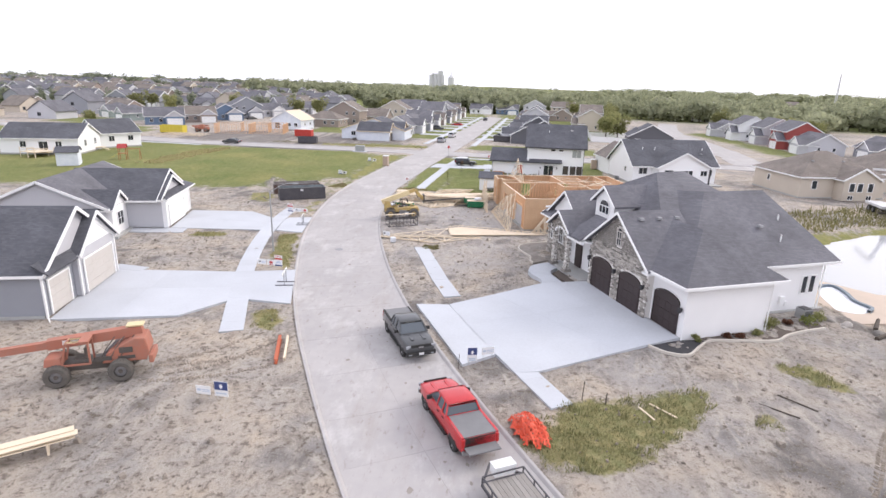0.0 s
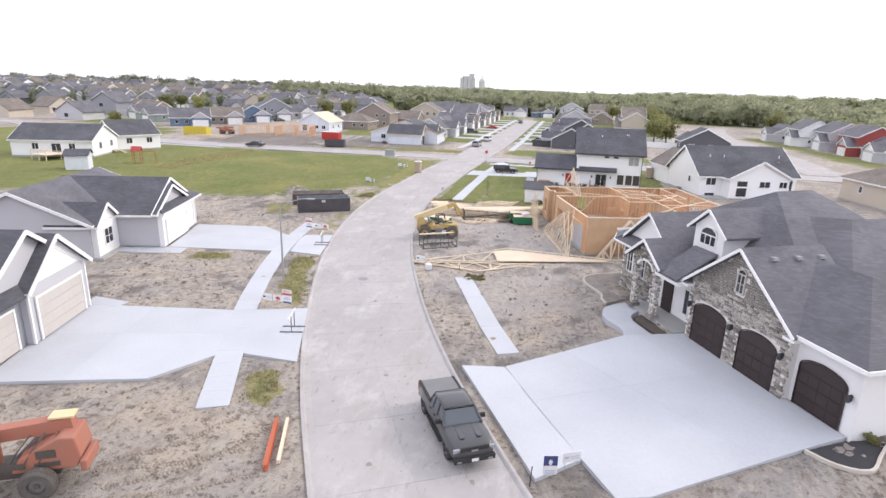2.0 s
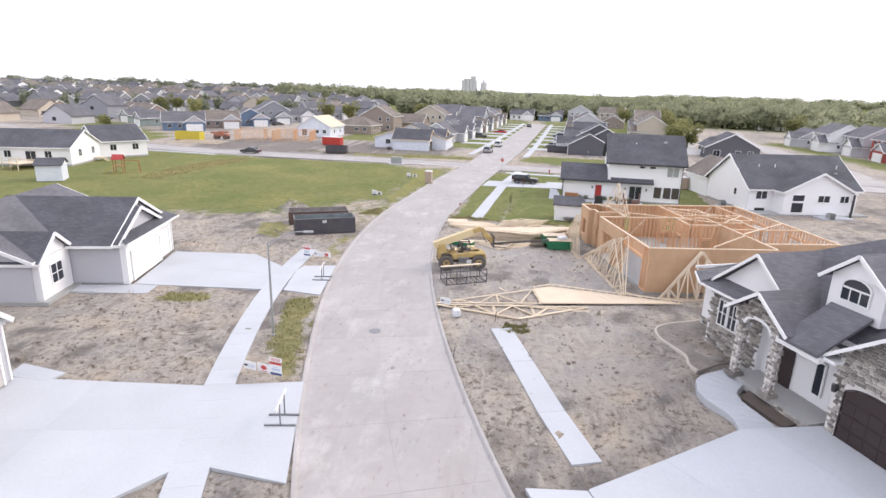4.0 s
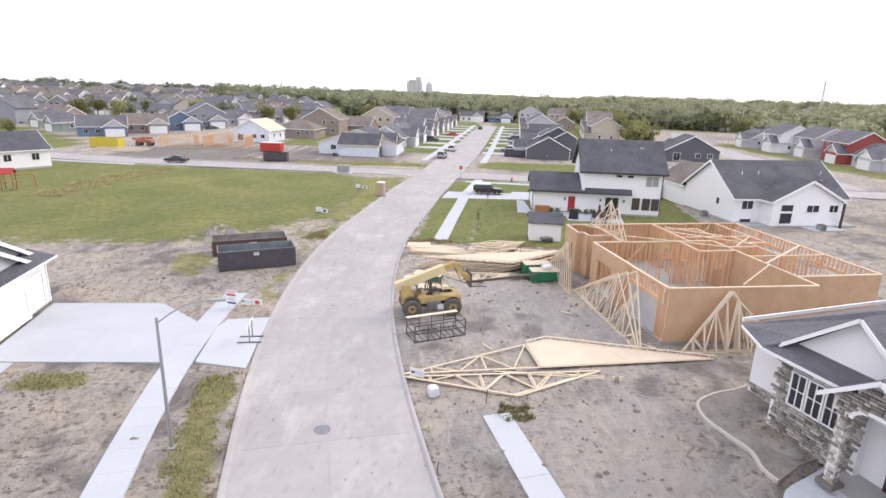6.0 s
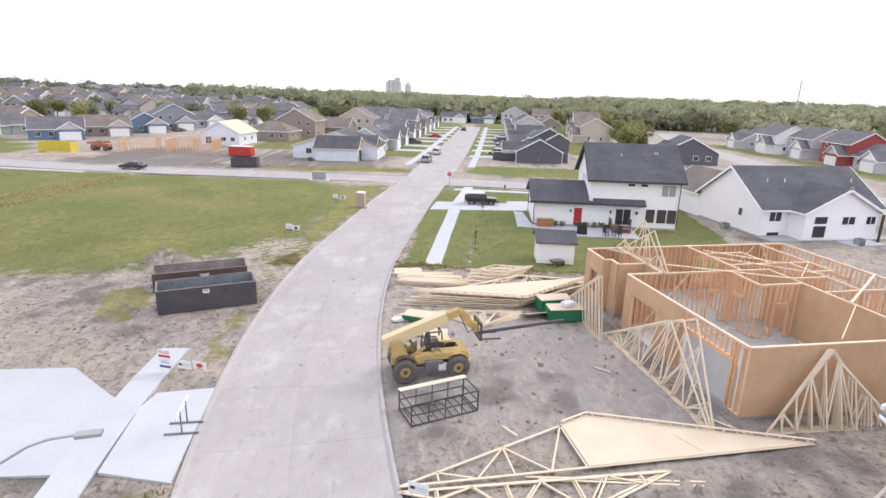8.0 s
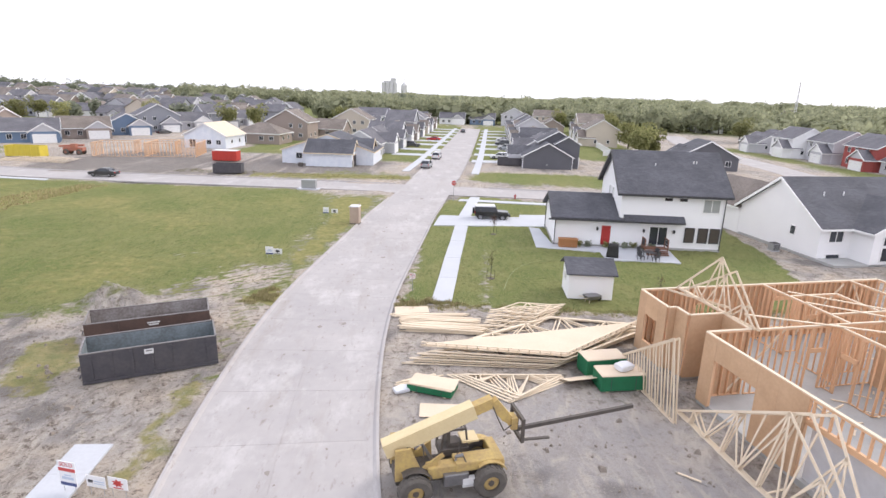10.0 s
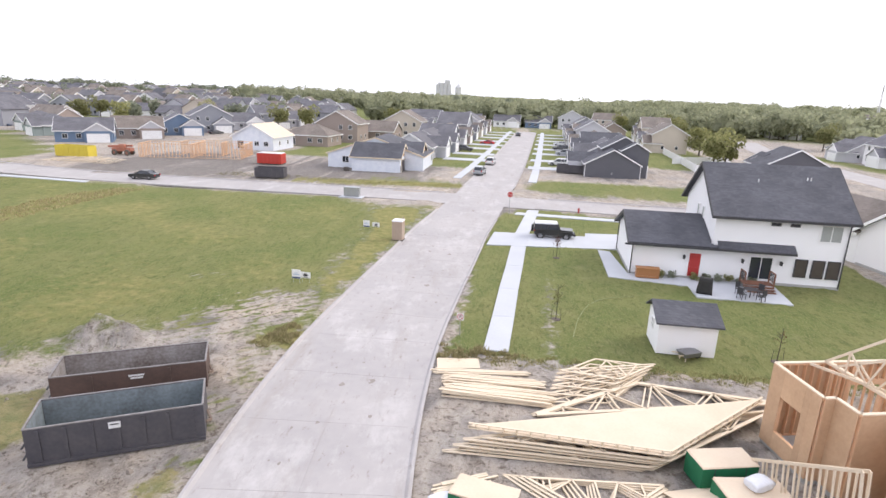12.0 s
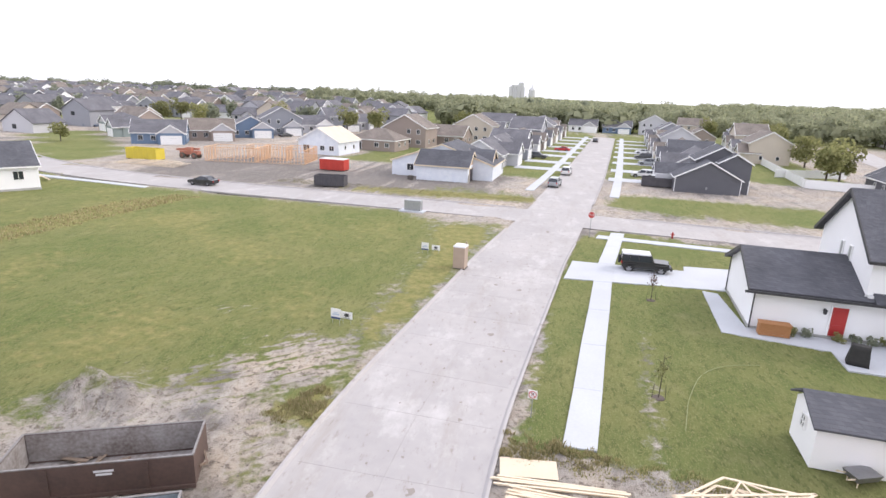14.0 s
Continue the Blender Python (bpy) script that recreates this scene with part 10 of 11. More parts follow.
def yard_sign(x, y, rz, w, h_, lift, panels, label, material="sign_paper", z=0.08):
    """A board on two wire legs, facing -y before turning; panels: (u, v, width, height, material) on its face."""
    t = thing("yard_sign", x, y, z, rz, label, "sign", "yard signs")
    part("board", boxes((0, 0, lift + h_ / 2, w, 0.02, h_)), material, t)
    for s in (-1, 1):
        bm = bmesh.new()
        tube(bm, [(s * w * 0.35, 0.015, -0.05), (s * w * 0.35, 0.015, lift + h_ * 0.6)], 0.012, 5)
        part("leg", bm, "galvanised", t)
    for u, v, pw, ph, m_ in panels:
        part("printed_bar", boxes((u * w, -0.014, lift + v * h_, pw * w, 0.008, ph * h_)), m_, t)
    return t


def star(t, w, h_, lift, m_):
    bm = bmesh.new()
    pts = [(math.cos(a) * r * w * 0.32, math.sin(a) * r * h_ * 0.36) for a, r in zip(np.linspace(0, 2 * math.pi, 14, endpoint=False), (1, 0.55) * 7)]
    solid(bm, [(p[0], -0.02, lift + h_ * 0.52 + p[1]) for p in pts], (0, 0.008, 0))
    part("emblem", bm, m_, t)


def agent_sign(x, y, rz, label):
    t = yard_sign(x, y, rz, 0.75, 0.75, 0.35, [(0, 0.62, 0.4, 0.08, "sign_pale"), (0, 0.45, 0.7, 0.16, "sign_pale"), (0, 0.1, 0.95, 0.18, "sign_blue")], label)
    return t


def star_sign(x, y, rz, label, m_="sign_red"):
    t = yard_sign(x, y, rz, 0.85, 0.5, 0.35, [(0, 0.1, 0.5, 0.08, m_)], label)
    star(t, 0.85, 0.5, 0.35, m_)


def plain_sign(x, y, rz, label, m_="dark_trim"):
    yard_sign(x, y, rz, 0.85, 0.5, 0.35, [(-0.28, 0.5, 0.25, 0.25, m_), (0.18, 0.55, 0.55, 0.1, "sign_pale"), (0.18, 0.35, 0.55, 0.08, "sign_pale")], label)


def sold_sign(x, y, rz, label):
    t = agent_sign(x, y, rz, label)
    part("rider_board", boxes((0, 0, 1.28, 0.8, 0.02, 0.26)), "sign_paper", t)
    lettering("SOLD", 0.24, "sign_red", t, Matrix.Translation((0, -0.016, 1.28)) @ FACE)
    part("rider_bar", boxes((0, -0.012, 1.05, 0.75, 0.01, 0.14)), "sign_red", t)


# beside the first apron and beside the second
plain_sign(-10.4, 43.75, -14, "white yard sign with a small dark mark and grey lines")
star_sign(-9.5, 43.6, -14, "white yard sign with a red emblem")
sold_sign(-8.7, 43.35, -12, "agent's yard sign with blue foot and red rider")
sold_sign(-14.7, 65.6, -14, "agent's yard sign with SOLD rider by the footpath")
plain_sign(-13.62, 65.5, -14, "white yard sign with a small dark mark and grey lines")
star_sign(-12.75, 65.4, -14, "white yard sign with a red emblem")
# by the east drive, on the west lot, and in the field
t = yard_sign(9.2, 26.9, 8, 0.62, 0.95, 0.25, [(0, 0.72, 0.96, 0.5, "sign_blue"), (0, 0.2, 0.7, 0.08, "sign_pale"), (0, 0.08, 0.7, 0.08, "sign_pale")], "dark blue and white yard sign by the drive")
star(t, 0.35, 0.5, 0.6, "sign_paper")
plain_sign(10.2, 27.75, 20, "white yard sign with grey lines by the drive", "sign_pale")
plain_sign(-5.4, 21.4, -6, "white yard sign with grey lines on bare earth", "sign_pale")
t = yard_sign(-4.45, 21.5, -6, 0.8, 0.9, 0.2, [(0, 0.7, 0.96, 0.55, "sign_blue"), (0, 0.2, 0.8, 0.08, "sign_pale")], "dark blue and white yard sign on bare earth")
star(t, 0.4, 0.5, 0.55, "sign_paper")
for x, y in ((-15.5, 97.5), (-13.45, 116.3)):
    agent_sign(x, y, -8, "white agent's yard sign standing in the field")
for x, y in ((-14.8, 97.7), (-12.4, 116.5)):
    star_sign(x, y, -8, "small white yard sign with a dark emblem in the field", "dark_trim")
plain_sign(-0.55, 55.6, -20, "small white lot sign leaning beside a truss")


def no_parking(x, y, rz):
    t = thing("street_sign", x, y, 0.07, rz, "no parking sign, a barred letter in a ring on a post", "sign")
    bm = bmesh.new()
    tube(bm, [(0, 0.03, 0), (0, 0.03, 1.5)], 0.025, 6)
    part("post", bm, "galvanised", t)
    part("plate", boxes((0, 0, 1.3, 0.46, 0.02, 0.46)), "sign_paper", t)
    bm = bmesh.new()
    for i in range(24):
        a, c = 2 * math.pi * i / 24, 2 * math.pi * (i + 1) / 24
        beam(bm, (math.cos(a) * 0.18, -0.014, 1.3 + math.sin(a) * 0.18), (math.cos(c) * 0.18, -0.014, 1.3 + math.sin(c) * 0.18), 0.035, 0.01, (0, 1, 0))
    beam(bm, (-0.12, -0.018, 1.42), (0.12, -0.018, 1.18), 0.03, 0.008, (0, 1, 0))
    part("ring", bm, "sign_red", t)
    lettering("P", 0.28, "dark_trim", t, Matrix.Translation((0, -0.012, 1.3)) @ FACE)


no_parking(-2.05, 89.0, -6)


def stop_sign(x, y, rz):
    t = thing("stop_sign", x, y, 0.05, rz, "red octagonal stop sign on a steel post at the junction", "sign")
    bm = bmesh.new()
    tube(bm, [(0, 0.04, 0), (0, 0.04, 3.0)], 0.035, 6)
    part("post", bm, "galvanised", t)
    for r, y_, m_ in ((0.40, 0.0, "sign_paper"), (0.365, -0.012, "sign_red")):
        bm = bmesh.new()
        solid(bm, [(math.cos(a) * r, y_, 2.65 + math.sin(a) * r) for a in np.linspace(math.pi / 8, math.pi / 8 + 2 * math.pi, 8, endpoint=False)], (0, 0.012, 0))
        part("plate", bm, m_, t)
    lettering("STOP", 0.26, "sign_paper", t, Matrix.Translation((0, -0.018, 2.65)) @ FACE)


stop_sign(3.2, 128.6, -7)


# ---------------------------------------------------------------- street furniture
def street_lamp(x, y, rz):
    t = thing("street_lamp", x, y, 0.05, rz, "slim grey steel street lamp with a short arm", "street lamp")
    bm = bmesh.new()
    tube(bm, [(0, 0, 0), (0, 0, 6.35)], 0.09, 10, 0.055)
    part("pole", bm, "galvanised", t)
    bm = bmesh.new()
    tube(bm, [(0, 0, 6.1), (0.55, 0, 6.5), (1.15, 0, 6.85), (1.6, 0, 6.98), (2.3, 0, 7.02)], 0.035, 6)
    part("arm", bm, "galvanised", t)
    part("lantern", boxes((2.5, 0, 7.0, 0.6, 0.24, 0.1)), "galvanised", t)
    part("base_plate", boxes((0, 0, 0.05, 0.3, 0.3, 0.12)), "foundation", t)


street_lamp(-11.2, 49.0, 14)


def portable_toilet(x, y, rz):
    t = thing("portable_toilet", x, y, 0.05, rz, "tan portable toilet with a white roof by the kerb", "portable toilet")
    soft(part("cabin", boxes((0, 0, 1.08, 1.1, 1.1, 2.0)), "toilet_tan", t), 0.03)
    part("roof", boxes((0, 0, 2.12, 1.16, 1.16, 0.14, 0, 0.12)), "car_white", t)
    part("door", boxes((0, -0.565, 1.05, 0.75, 0.03, 1.8)), "toilet_tan", t)
    part("skid", boxes((0, 0, 0.04, 1.15, 1.15, 0.1)), "chassis", t)
    bm = bmesh.new()
    tube(bm, [(0.4, 0.4, 2.1), (0.4, 0.4, 2.45)], 0.05, 6)
    part("vent_pipe", bm, "toilet_tan", t)


MAT["toilet_tan"] = surface("toilet_tan", (0.42, 0.33, 0.26), (0.36, 0.28, 0.22), 0.6, scale=2, fine=12, bump=0.03)
portable_toilet(-9.35, 112.7, -8)
portable_toilet(35.2, 118.5, 0)

t = thing("utility_cabinet", -19.4, 136.0, 0.05, -6, "grey utility cabinet on a concrete pad", "cabinet")
soft(part("cabinet", boxes((0, 0, 0.85, 2.3, 0.9, 1.35)), "galvanised", t), 0.04)
part("pad", boxes((0, -0.2, 0.08, 3.4, 1.8, 0.16)), "new_concrete", t)
for s in (-1, 1):
    part("door", boxes((s * 0.56, -0.46, 0.85, 1.08, 0.03, 1.2)), "galvanised", t)
t = thing("fire_hydrant", 12.8, 131.3, 0.08, 0, "small dark fire hydrant in the verge", "hydrant")
bm = bmesh.new()
tube(bm, [(0, 0, 0), (0, 0, 0.6), (0, 0, 0.72)], 0.12, 10, 0.07)
tube(bm, [(-0.22, 0, 0.45), (0.22, 0, 0.45)], 0.07, 8)
part("body", bm, "red_paint", t)


def barricade(x, y, rz):
    t = thing("barricade", x, y, 0.15, rz, "white plank barricade on crossed steel feet", "barricade")
    part("rail", boxes((0, 0, 1.1, 0.05, 2.0, 0.2)), "bar_white", t)
    for s in (-1, 1):
        part("foot", boxes((0, s * 0.45, 0.04, 1.5, 0.08, 0.08)), "steel_bare", t)
        part("upright", boxes((0.03, s * 0.45, 0.6, 0.06, 0.06, 1.15)), "steel_bare", t)


barricade(-6.9, 39.6, 8)
barricade(-11.5, 60.25, 8)

bm = bmesh.new()
disc(bm, (-4.85, 50.9, 0.0), (0, 0, 1), 0.42, 0.02, 24)
tagged(part("manhole_cover", bm, "steel_bare"), "round iron manhole cover in the street", "manhole cover")

# tar and mud stains pressed on the street, thin raised cakes
rng_ = np.random.RandomState(23)
bm = bmesh.new()
near = [p for p in STREET if 14 < p[1] < 132]
for i in range(110):
    p = near[rng_.randint(len(near))]
    o = rng_.normal(0.4, 1.7)
    if abs(o) > 3.7:
        continue
    r = rng_.gamma(1.6, 0.035) + 0.03
    c = Vector((p[0] + o, p[1] + rng_.uniform(-1, 1), 0.003))
    k_ = 7
    vs = [bm.verts.new(c + Vector((math.cos(a) * r * rng_.uniform(0.5, 1.3), math.sin(a) * r * rng_.uniform(0.6, 1.9), rng_.uniform(0.004, 0.008)))) for a in np.linspace(0, 6.28, k_, endpoint=False)]
    bm.faces.new(vs)
tagged(part("mud_cakes", bm, "mud_cake"), "flat cakes of dried mud on the street", "mud", kind="stuff") if "mud_cake" in MAT else None


# ---------------------------------------------------------------- orange netting
MAT["net_orange"] = surface("net_orange", (0.72, 0.10, 0.045), (0.58, 0.08, 0.04), 0.6, scale=3, fine=14, bump=0.4)
t = thing("safety_netting", 12.1, 20.2, 0.08, 25, "crumpled heap of orange safety netting by the kerb", "netting")
rng_ = random.Random(2)
for k_ in range(2):
    bm = bmesh.new()
    n = 34
    grid = []
    for i in range(n):
        row = []
        for j in range(n):
            u, v = (i / (n - 1) - 0.5), (j / (n - 1) - 0.5)
            r2 = u * u + v * v
            z = max(0.02, 0.85 * math.exp(-7 * r2) + 0.22 * noise.noise(Vector((u * 7, v * 7, k_ * 9.0))) + 0.1 * noise.noise(Vector((u * 17, v * 17, k_ * 5.0))))
            row.append(bm.verts.new(((u * 1.9 + k_ * -0.1 + 0.15 * noise.noise(Vector((v * 6, u * 4, 3)))), v * 2.7 - k_ * 0.5, z - 0.06 * k_)))
        grid.append(row)
    for i in range(n - 1):
        for j in range(n - 1):
            u, v = i / (n - 1) - 0.5, j / (n - 1) - 0.5
            if u * u + v * v < 0.2 + 0.05 * math.sin(9 * math.atan2(v, u)) and (i % 3 or j % 2):
                bm.faces.new((grid[i][j], grid[i + 1][j], grid[i + 1][j + 1], grid[i][j + 1]))
    for v in [v for v in bm.verts if not v.link_faces]:
        bm.verts.remove(v)
    part("net", bm, "net_orange", t)
for x, y, h_ in ((15.4, 23.3, 1.3), (8.35, 26.4, 1.0), (0.75, 47.9, 0.6), (3.2, 53.6, 0.9), (16.6, 22.9, 0.9)):
    bm = bmesh.new()
    beam(bm, (x, y, 0), (x + 0.05, y + 0.03, h_), 0.04, 0.04)
    tagged(part("survey_stake", bm, "bark"), "thin weathered survey stake in the dirt", "stake", "stakes")
for a, c in (((27.0, 25.0), (28.4, 23.4)), ((25.4, 23.9), (27.0, 22.6)), ((28.6, 29.8), (31.4, 28.2))):
    board(a, c, 0.14, 0.07, 0.05, "bark", "dark weathered stick on the bare lot")

# rocks and turned soil at the pool terrace
rng_ = random.Random(6)


def rock(x, y, z, s, label):
    bm = bmesh.new()
    bmesh.ops.create_icosphere(bm, subdivisions=2, radius=0.5)
    for v in bm.verts:
        v.co *= 1 + 0.5 * noise.noise(v.co * 1.7 + Vector((x, y, z)))
        v.co.z *= 0.7
        v.co *= s
    ob = part("rock", bm, "stone")
    ob.matrix_basis = pose(x, y, z + s * 0.2, 0, 0, rng_.uniform(0, 360))
    tagged(ob, label, "rock", "rocks")


for x, y, s in ((36.3, 36.0, 1.0), (37.1, 35.2, 0.8), (36.7, 34.8, 0.5), (38.6, 33.8, 0.9), (40.0, 33.0, 0.7), (41.2, 31.6, 0.8), (37.6, 32.0, 0.6), (39.0, 30.4, 0.9), (42.6, 35.2, 0.7)):
    rock(x, y, 0.3, s, "rough brown boulder in turned soil")
rock(16.8, 49.4, 0.25, 0.9, "flat pale boulder in the planting bed")
for x, y, r_ in ((38.4, 33.0, 30), (40.0, 31.4, 10), (41.5, 29.9, -15), (39.2, 35.0, 50)):
    bm = bmesh.new()
    tube(bm, [(-1.1, 0, 0), (1.2, 0.1, 0.04)], 0.16, 8, 0.12)
    ob = part("log", bm, "bark")
    ob.matrix_basis = pose(x, y, 0.7, 0, 0, r_)
    tagged(ob, "dark log lying on turned soil", "log", "logs")

# air conditioners
for x, y, r_, z in ((34.6, 36.4, 19, 0.4), (36.5, 103.8, 8, 0.05), (48.4, 97.0, 8, 0.05)):
    t = thing("air_conditioner", x, y, z, r_, "boxy outdoor air conditioning unit by the wall", "air conditioner", "air conditioners")
    part("casing", boxes((0, 0, 0.45, 0.8, 0.8, 0.8)), "galvanised", t)
    for i in range(6):
        part("grille_bar", boxes((0, -0.41, 0.2 + 0.1 * i, 0.7, 0.03, 0.04)), "dark_trim", t)
    part("fan_guard", boxes((0, 0, 0.87, 0.7, 0.7, 0.05)), "dark_trim", t)
    part("pad", boxes((0, 0, 0.02, 1.0, 1.0, 0.08)), "new_concrete", t)

# ---------------------------------------------------------------- the white house's garden
MAT["cedar"] = surface("cedar", (0.40, 0.19, 0.075), (0.32, 0.145, 0.055), 0.7, scale=1.5, fine=14, bump=0.1)
MAT["deck_brown"] = surface("deck_brown", (0.22, 0.10, 0.06), (0.17, 0.08, 0.05), 0.7, scale=1.5, fine=14, bump=0.1)
t = thing("storage_bench", 14.0, 103.4, 0.15, -6, "slatted cedar storage bench against the white wall", "bench")
for i in range(5):
    part("slat", boxes((0, -0.36, 0.12 + 0.16 * i, 1.9, 0.04, 0.14)), "cedar", t)
    part("slat", boxes((0, 0.36, 0.12 + 0.16 * i, 1.9, 0.04, 0.14)), "cedar", t)
part("lid", boxes((0, 0, 0.88, 2.0, 0.82, 0.06)), "cedar", t)
for s in (-1, 1):
    part("end", boxes((s * 0.93, 0, 0.43, 0.05, 0.68, 0.8)), "cedar", t)
t = thing("timber_steps", 22.7, 102.2, 0.1, -6, "small brown timber deck with steps and rails", "deck")
for i in range(8):
    part("deck_board", boxes((0, -0.85 + 0.15 * i, 0.5, 2.4, 0.14, 0.04)), "deck_brown", t)
for i in range(3):
    part("step", boxes((0, -1.1 - 0.28 * i, 0.38 - 0.13 * i, 2.2, 0.28, 0.05)), "deck_brown", t)
    part("riser", boxes((0, -0.97 - 0.28 * i, 0.30 - 0.13 * i, 2.2, 0.03, 0.13)), "deck_brown", t)
for s in (-1, 1):
    part("post", boxes((s * 1.15, -0.85, 0.9, 0.1, 0.1, 1.2), (s * 1.15, 0.25, 0.9, 0.1, 0.1, 1.2)), "deck_brown", t)
    part("rail", boxes((s * 1.15, -0.3, 1.48, 0.1, 1.2, 0.06), (s * 1.15, -0.3, 0.75, 0.06, 1.1, 0.05)), "deck_brown", t)
    for i in range(6):
        part("baluster", boxes((s * 1.15, -0.72 + 0.17 * i, 1.1, 0.04, 0.04, 0.7)), "dark_trim", t)
t = thing("covered_grill", 17.6, 99.8, 0.15, -20, "barbecue grill under a black cover on the patio", "grill")
bm = bmesh.new()
box(bm, 0, 0, 0.66, 1.2, 0.7, 1.28, 0, 0.2)
bmesh.ops.subdivide_edges(bm, edges=bm.edges[:], cuts=3, use_grid_fill=True)
for v in bm.verts:
    v.co += Vector((0.05 * noise.noise(v.co * 3), 0.05 * noise.noise(v.co * 3 + Vector((5, 0, 0))), 0.03 * noise.noise(v.co * 2)))
part("cover", bm, "rubber", t, smooth=True)
part("leg", boxes((-0.5, 0.2, 0.03, 0.06, 0.06, 0.1), (0.5, 0.2, 0.03, 0.06, 0.06, 0.1), (-0.5, -0.2, 0.03, 0.06, 0.06, 0.1), (0.5, -0.2, 0.03, 0.06, 0.06, 0.1)), "chassis", t)
t = thing("patio_table", 21.0, 99.3, 0.15, 15, "round dark metal patio table", "table")
bm = bmesh.new()
disc(bm, (0, 0, 0.72), (0, 0, 1), 0.55, 0.04, 20)
part("tabletop", bm, "dark_trim", t)
bm = bmesh.new()
tube(bm, [(0, 0, 0), (0, 0, 0.72)], 0.04, 8)
part("pedestal", bm, "dark_trim", t)
first = None
for i in range(4):
    a = i * math.pi / 2 + 0.5
    m_ = pose(21.0 + math.cos(a) * 1.0, 99.3 + math.sin(a) * 0.9, 0.15, 0, 0, math.degrees(a) + 90)
    if first is None:
        first = thing("patio_chair", 0, 0, 0, 0, "dark metal patio chair with sling seat", "chair", "chairs round the patio table")
        part("seat", boxes((0, 0, 0.42, 0.5, 0.5, 0.04)), "dark_trim", first)
        part("backrest", boxes((0, -0.25, 0.75, 0.5, 0.04, 0.5)), "dark_trim", first)
        for sx in (-1, 1):
            for sy in (-1, 1):
                part("leg", boxes((sx * 0.23, sy * 0.22, 0.21, 0.04, 0.04, 0.42)), "dark_trim", first)
            part("armrest", boxes((sx * 0.26, -0.02, 0.62, 0.04, 0.45, 0.03)), "dark_trim", first)
        first.matrix_basis = m_
    else:
        copy_thing(first, m_)
t = thing("wheelbarrow", 11.9, 87.3, 0.08, 20, "grey wheelbarrow tipped against the shed", "wheelbarrow")
bm = bmesh.new()
vs = box(bm, 0, 0, 0.42, 1.0, 0.65, 0.3, 0, -0.25)
part("tray", bm, "steel_bare", t)
bm = bmesh.new()
disc(bm, (0.7, 0, 0.2), (0, 1, 0), 0.2, 0.1, 14)
part("wheel", bm, "rubber", t)
bm = bmesh.new()
for s in (-1, 1):
    beam(bm, (0.7, s * 0.08, 0.2), (-1.0, s * 0.3, 0.5), 0.04, 0.05)
    beam(bm, (-0.4, s * 0.25, 0.3), (-0.4, s * 0.25, 0.0), 0.04, 0.04)
part("handles", bm, "lumber", t)
MAT["hose_yellow"] = surface("hose_yellow", (0.28, 0.30, 0.13), (0.22, 0.24, 0.10), 0.5, scale=3, fine=10, bump=0)
bm = bmesh.new()
tube(bm, [(x, y, 0.12) for x, y in smooth_line([(5.36, 89.6), (5.75, 91.1), (6.3, 93.0), (7.6, 95.9), (9.3, 97.5), (11.5, 98.2)], 0.6)], 0.02, 5)
tagged(part("garden_hose", bm, "hose_yellow"), "yellow garden hose curling over the lawn", "hose")

# ---------------------------------------------------------------- fences, play set and far yards
def vinyl_fence(pts, label):
    t = thing("fence", 0, 0, 0, 0, label, "fence")
    for (ax, ay), (bx, by) in zip(pts, pts[1:]):
        L = math.hypot(bx - ax, by - ay)
        n = max(1, round(L / 2.4))
        ang = math.atan2(by - ay, bx - ax)
        for i in range(n):
            cx, cy = ax + (bx - ax) * (i + 0.5) / n, ay + (by - ay) * (i + 0.5) / n
            part("panel", boxes((cx, cy, 0.95, L / n - 0.1, 0.04, 1.7, ang)), "trim", t)
            part("post", boxes((ax + (bx - ax) * i / n, ay + (by - ay) * i / n, 0.95, 0.13, 0.13, 1.95, ang)), "trim", t)


vinyl_fence([(62.9, 243), (54.2, 228), (47.6, 184), (58, 180.5)], "white vinyl garden fence along far yards")
vinyl_fence([(47.8, 200), (64, 204)], "white vinyl garden fence between far yards")
t = thing("play_set", -63.7, 108.6, 0.05, 20, "cedar climbing frame with slide in the far lawn", "play set")
bm = bmesh.new()
for sx in (-0.7, 0.7):
    for sy in (-0.7, 0.7):
        beam(bm, (sx, sy, 0), (sx, sy, 2.4), 0.12, 0.12)
beam(bm, (0.7, 0, 2.2), (3.2, 0, 2.2), 0.12, 0.12)
beam(bm, (3.2, 0, 2.2), (3.2, 0.9, 0), 0.1, 0.1)
beam(bm, (3.2, 0, 2.2), (3.2, -0.9, 0), 0.1, 0.1)
part("frame", bm, "cedar", t)
part("platform", boxes((0, 0, 1.3, 1.5, 1.5, 0.08)), "cedar", t)
bm = bmesh.new()
solid(bm, [(-0.9, -0.9, 2.4), (0.9, -0.9, 2.4), (0.9, 0, 3.2), (-0.9, 0, 3.2)], (0, 0, 0.06))
solid(bm, [(-0.9, 0.9, 2.4), (0.9, 0.9, 2.4), (0.9, 0, 3.2), (-0.9, 0, 3.2)], (0, 0, 0.06))
part("roof", bm, "red_paint", t)
bm = bmesh.new()
solid(bm, [(-0.7, -0.25, 1.3), (-0.7, 0.25, 1.3), (-2.6, 0.25, 0.2), (-2.6, -0.25, 0.2)], (0, 0, 0.06))
part("slide", bm, "paint_yellow", t)
t = thing("timber_deck", -82.0, 108.5, 0.0, -18, "raised timber deck behind the long white house", "deck")
for i in range(12):
    part("deck_board", boxes((0, -2.0 + 0.36 * i, 1.2, 4.6, 0.34, 0.05)), "lumber", t)
for sx in (-2.2, 0, 2.2):
    part("post", boxes((sx, -2.1, 1.0, 0.12, 0.12, 2.1)), "lumber", t)
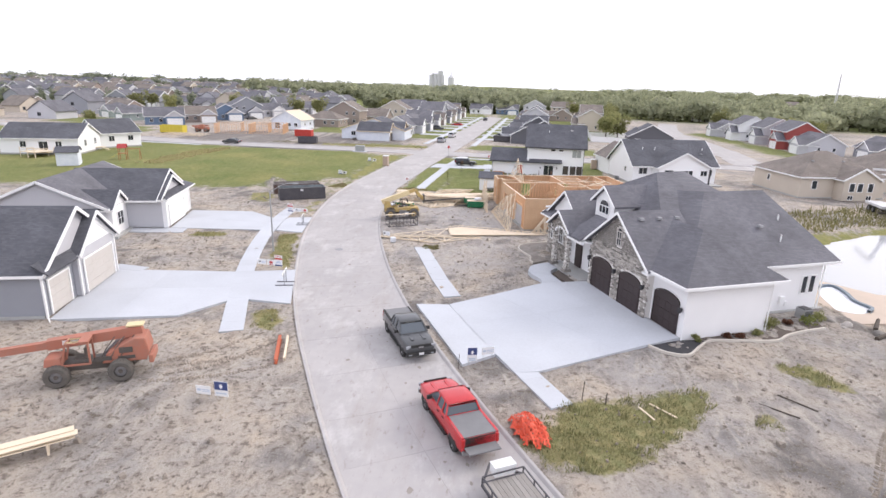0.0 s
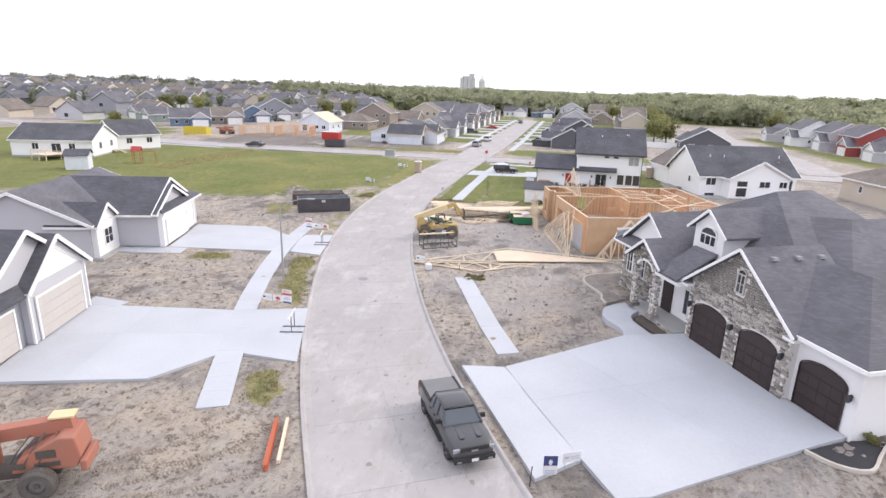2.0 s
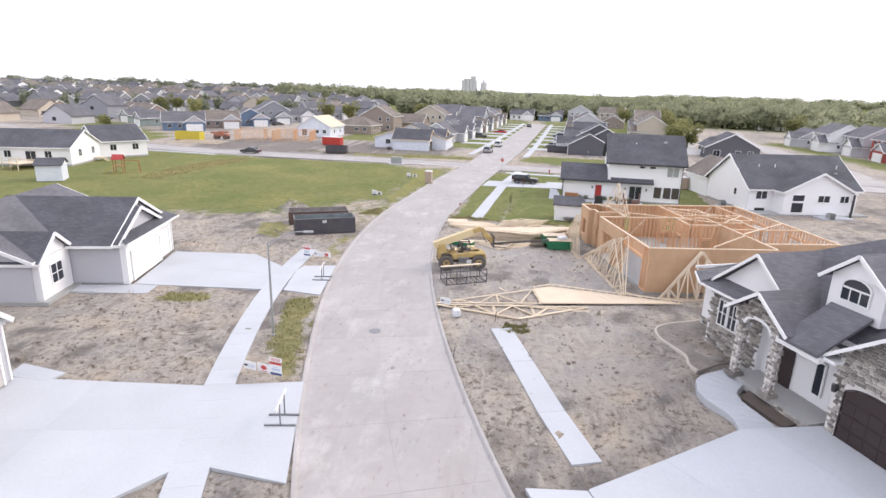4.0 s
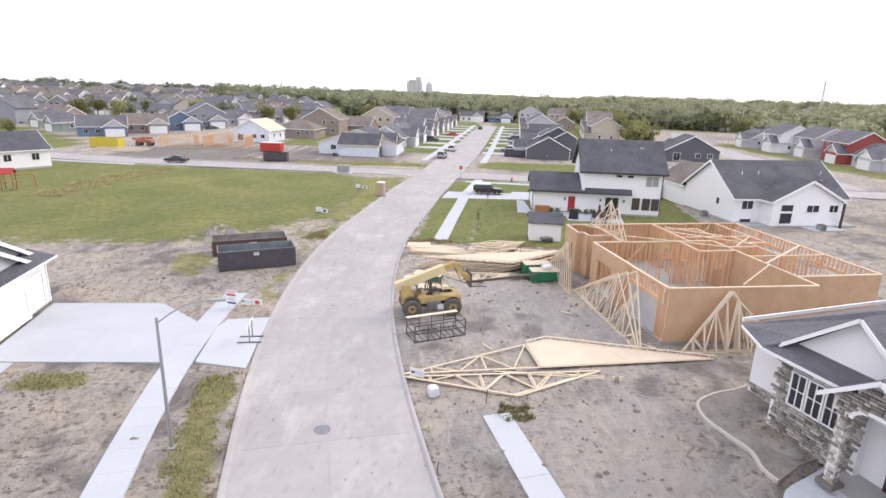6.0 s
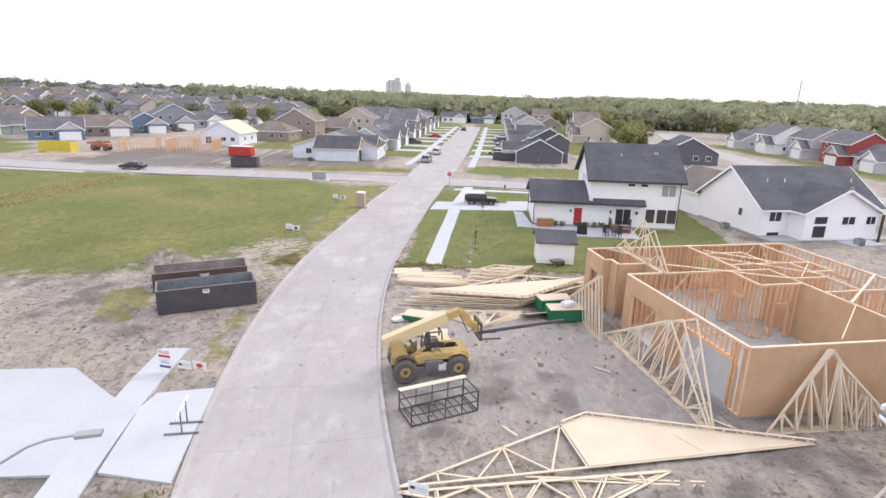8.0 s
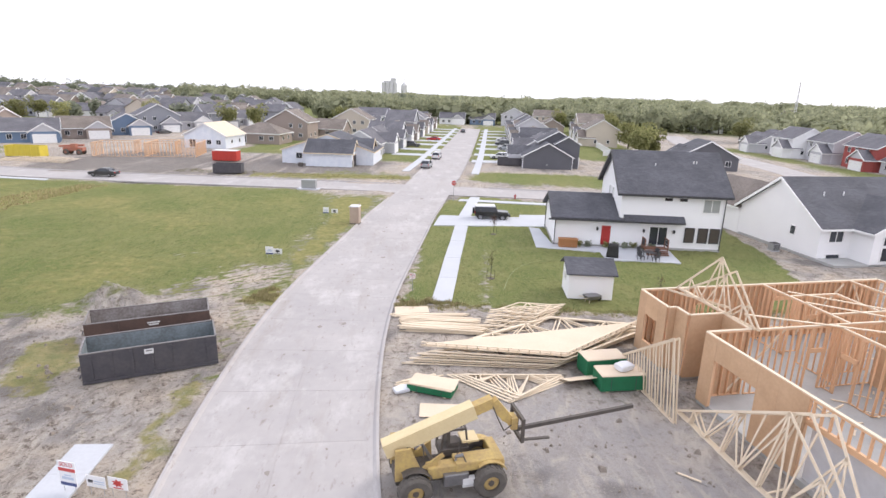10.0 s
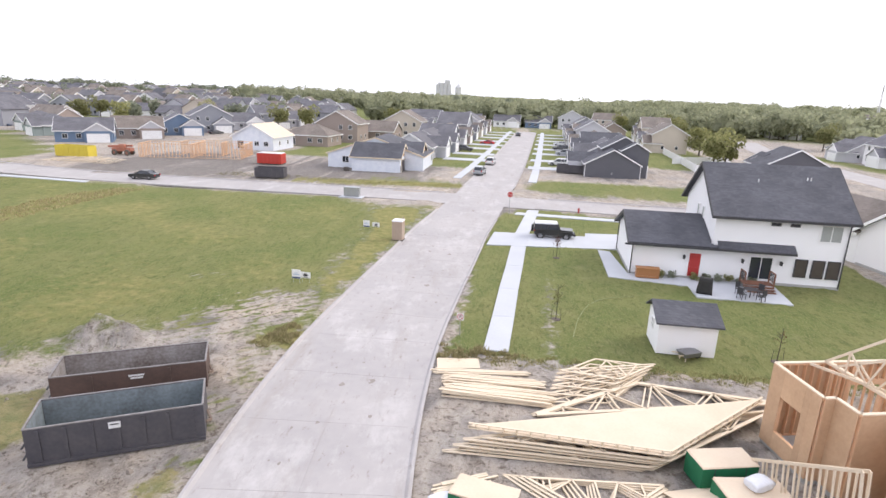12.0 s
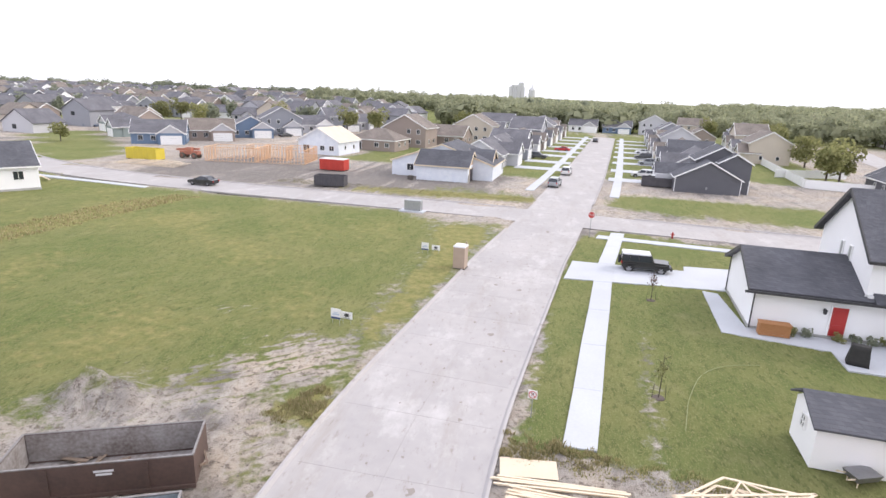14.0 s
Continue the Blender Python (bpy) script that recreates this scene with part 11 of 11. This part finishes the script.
part("rail", boxes((0, -2.1, 2.05, 4.6, 0.1, 0.06), (0, -2.1, 1.6, 4.6, 0.05, 0.05)), "lumber", t)
# drives and walks of the far street
for i, yy in enumerate((190, 205, 220, 235, 250, 266, 282, 298)):
    x, y = beside(yy, -10.2)
    paving("driveway_far", [(x - 5.5, y - 2.2), (x + 5.4, y - 3.6), (x + 5.8, y + 1.2), (x - 5.0, y + 2.6)], "white concrete drive of a far house", top=0.14)
for i, yy in enumerate((180, 196, 212, 228, 244, 260, 277, 294)):
    x, y = beside(yy, 10.4)
    paving("driveway_far", [(x - 5.6, y - 1.6), (x + 5.2, y - 3.0), (x + 5.8, y + 1.6), (x - 5.0, y + 3.0)], "white concrete drive of a far house", top=0.14)
for off in (-7.6, 6.2):
    a = [beside(yy, off) for yy in range(158, 312, 6)]
    strip("pavement_far", a, [(x + 1.5, y - 0.2) for x, y in a], "white concrete footpath along the far street", top=0.16)


# ---------------------------------------------------------------- the boom truck by the tan houses
def boom_truck(x, y, rz):
    t = thing("boom_truck", x, y, 0.05, rz, "white boom truck parked on the dirt by a tan house", "truck")
    part("chassis", boxes((0, 0, 0.85, 8.0, 0.9, 0.35)), "chassis", t)
    soft(part("cab", boxes((3.1, 0, 1.75, 1.9, 2.3, 1.7)), "car_white", t), 0.12)
    soft(part("windscreen", boxes((4.03, 0, 2.1, 0.08, 2.0, 0.8)), "car_glass", t), 0.02)
    for s in (-1, 1):
        part("side_window", boxes((3.2, s * 1.14, 2.1, 1.1, 0.06, 0.7)), "car_glass", t)
        part("headlight", boxes((4.06, s * 0.85, 1.15, 0.06, 0.35, 0.2)), "lamp_glass", t)
        part("outrigger", boxes((1.4, s * 1.2, 0.55, 0.2, 0.9, 0.25)), "chassis", t)
    part("bumper", boxes((4.15, 0, 0.75, 0.2, 2.3, 0.3)), "car_white", t)
    soft(part("deck", boxes((-1.6, 0, 1.25, 5.2, 2.3, 0.4)), "car_white", t), 0.05)
    part("turret", boxes((1.4, 0, 1.7, 0.8, 0.9, 1.0)), "galvanised", t)
    b = bmesh.new()
    beam(b, (1.4, 0, 2.2), (-1.4, 0, 6.6), 0.4, 0.45)
    part("boom", b, "car_white", t)
    b = bmesh.new()
    beam(b, (-1.4, 0, 6.5), (-6.4, 0, 6.0), 0.3, 0.32)
    part("outer_boom", b, "car_white", t)
    for wx in (2.9, -1.6, -2.9):
        for wy in (-0.98, 0.98):
            road_wheel(t, wx, wy, 0.5, 0.34)


boom_truck(70.2, 79.5, -100.0)
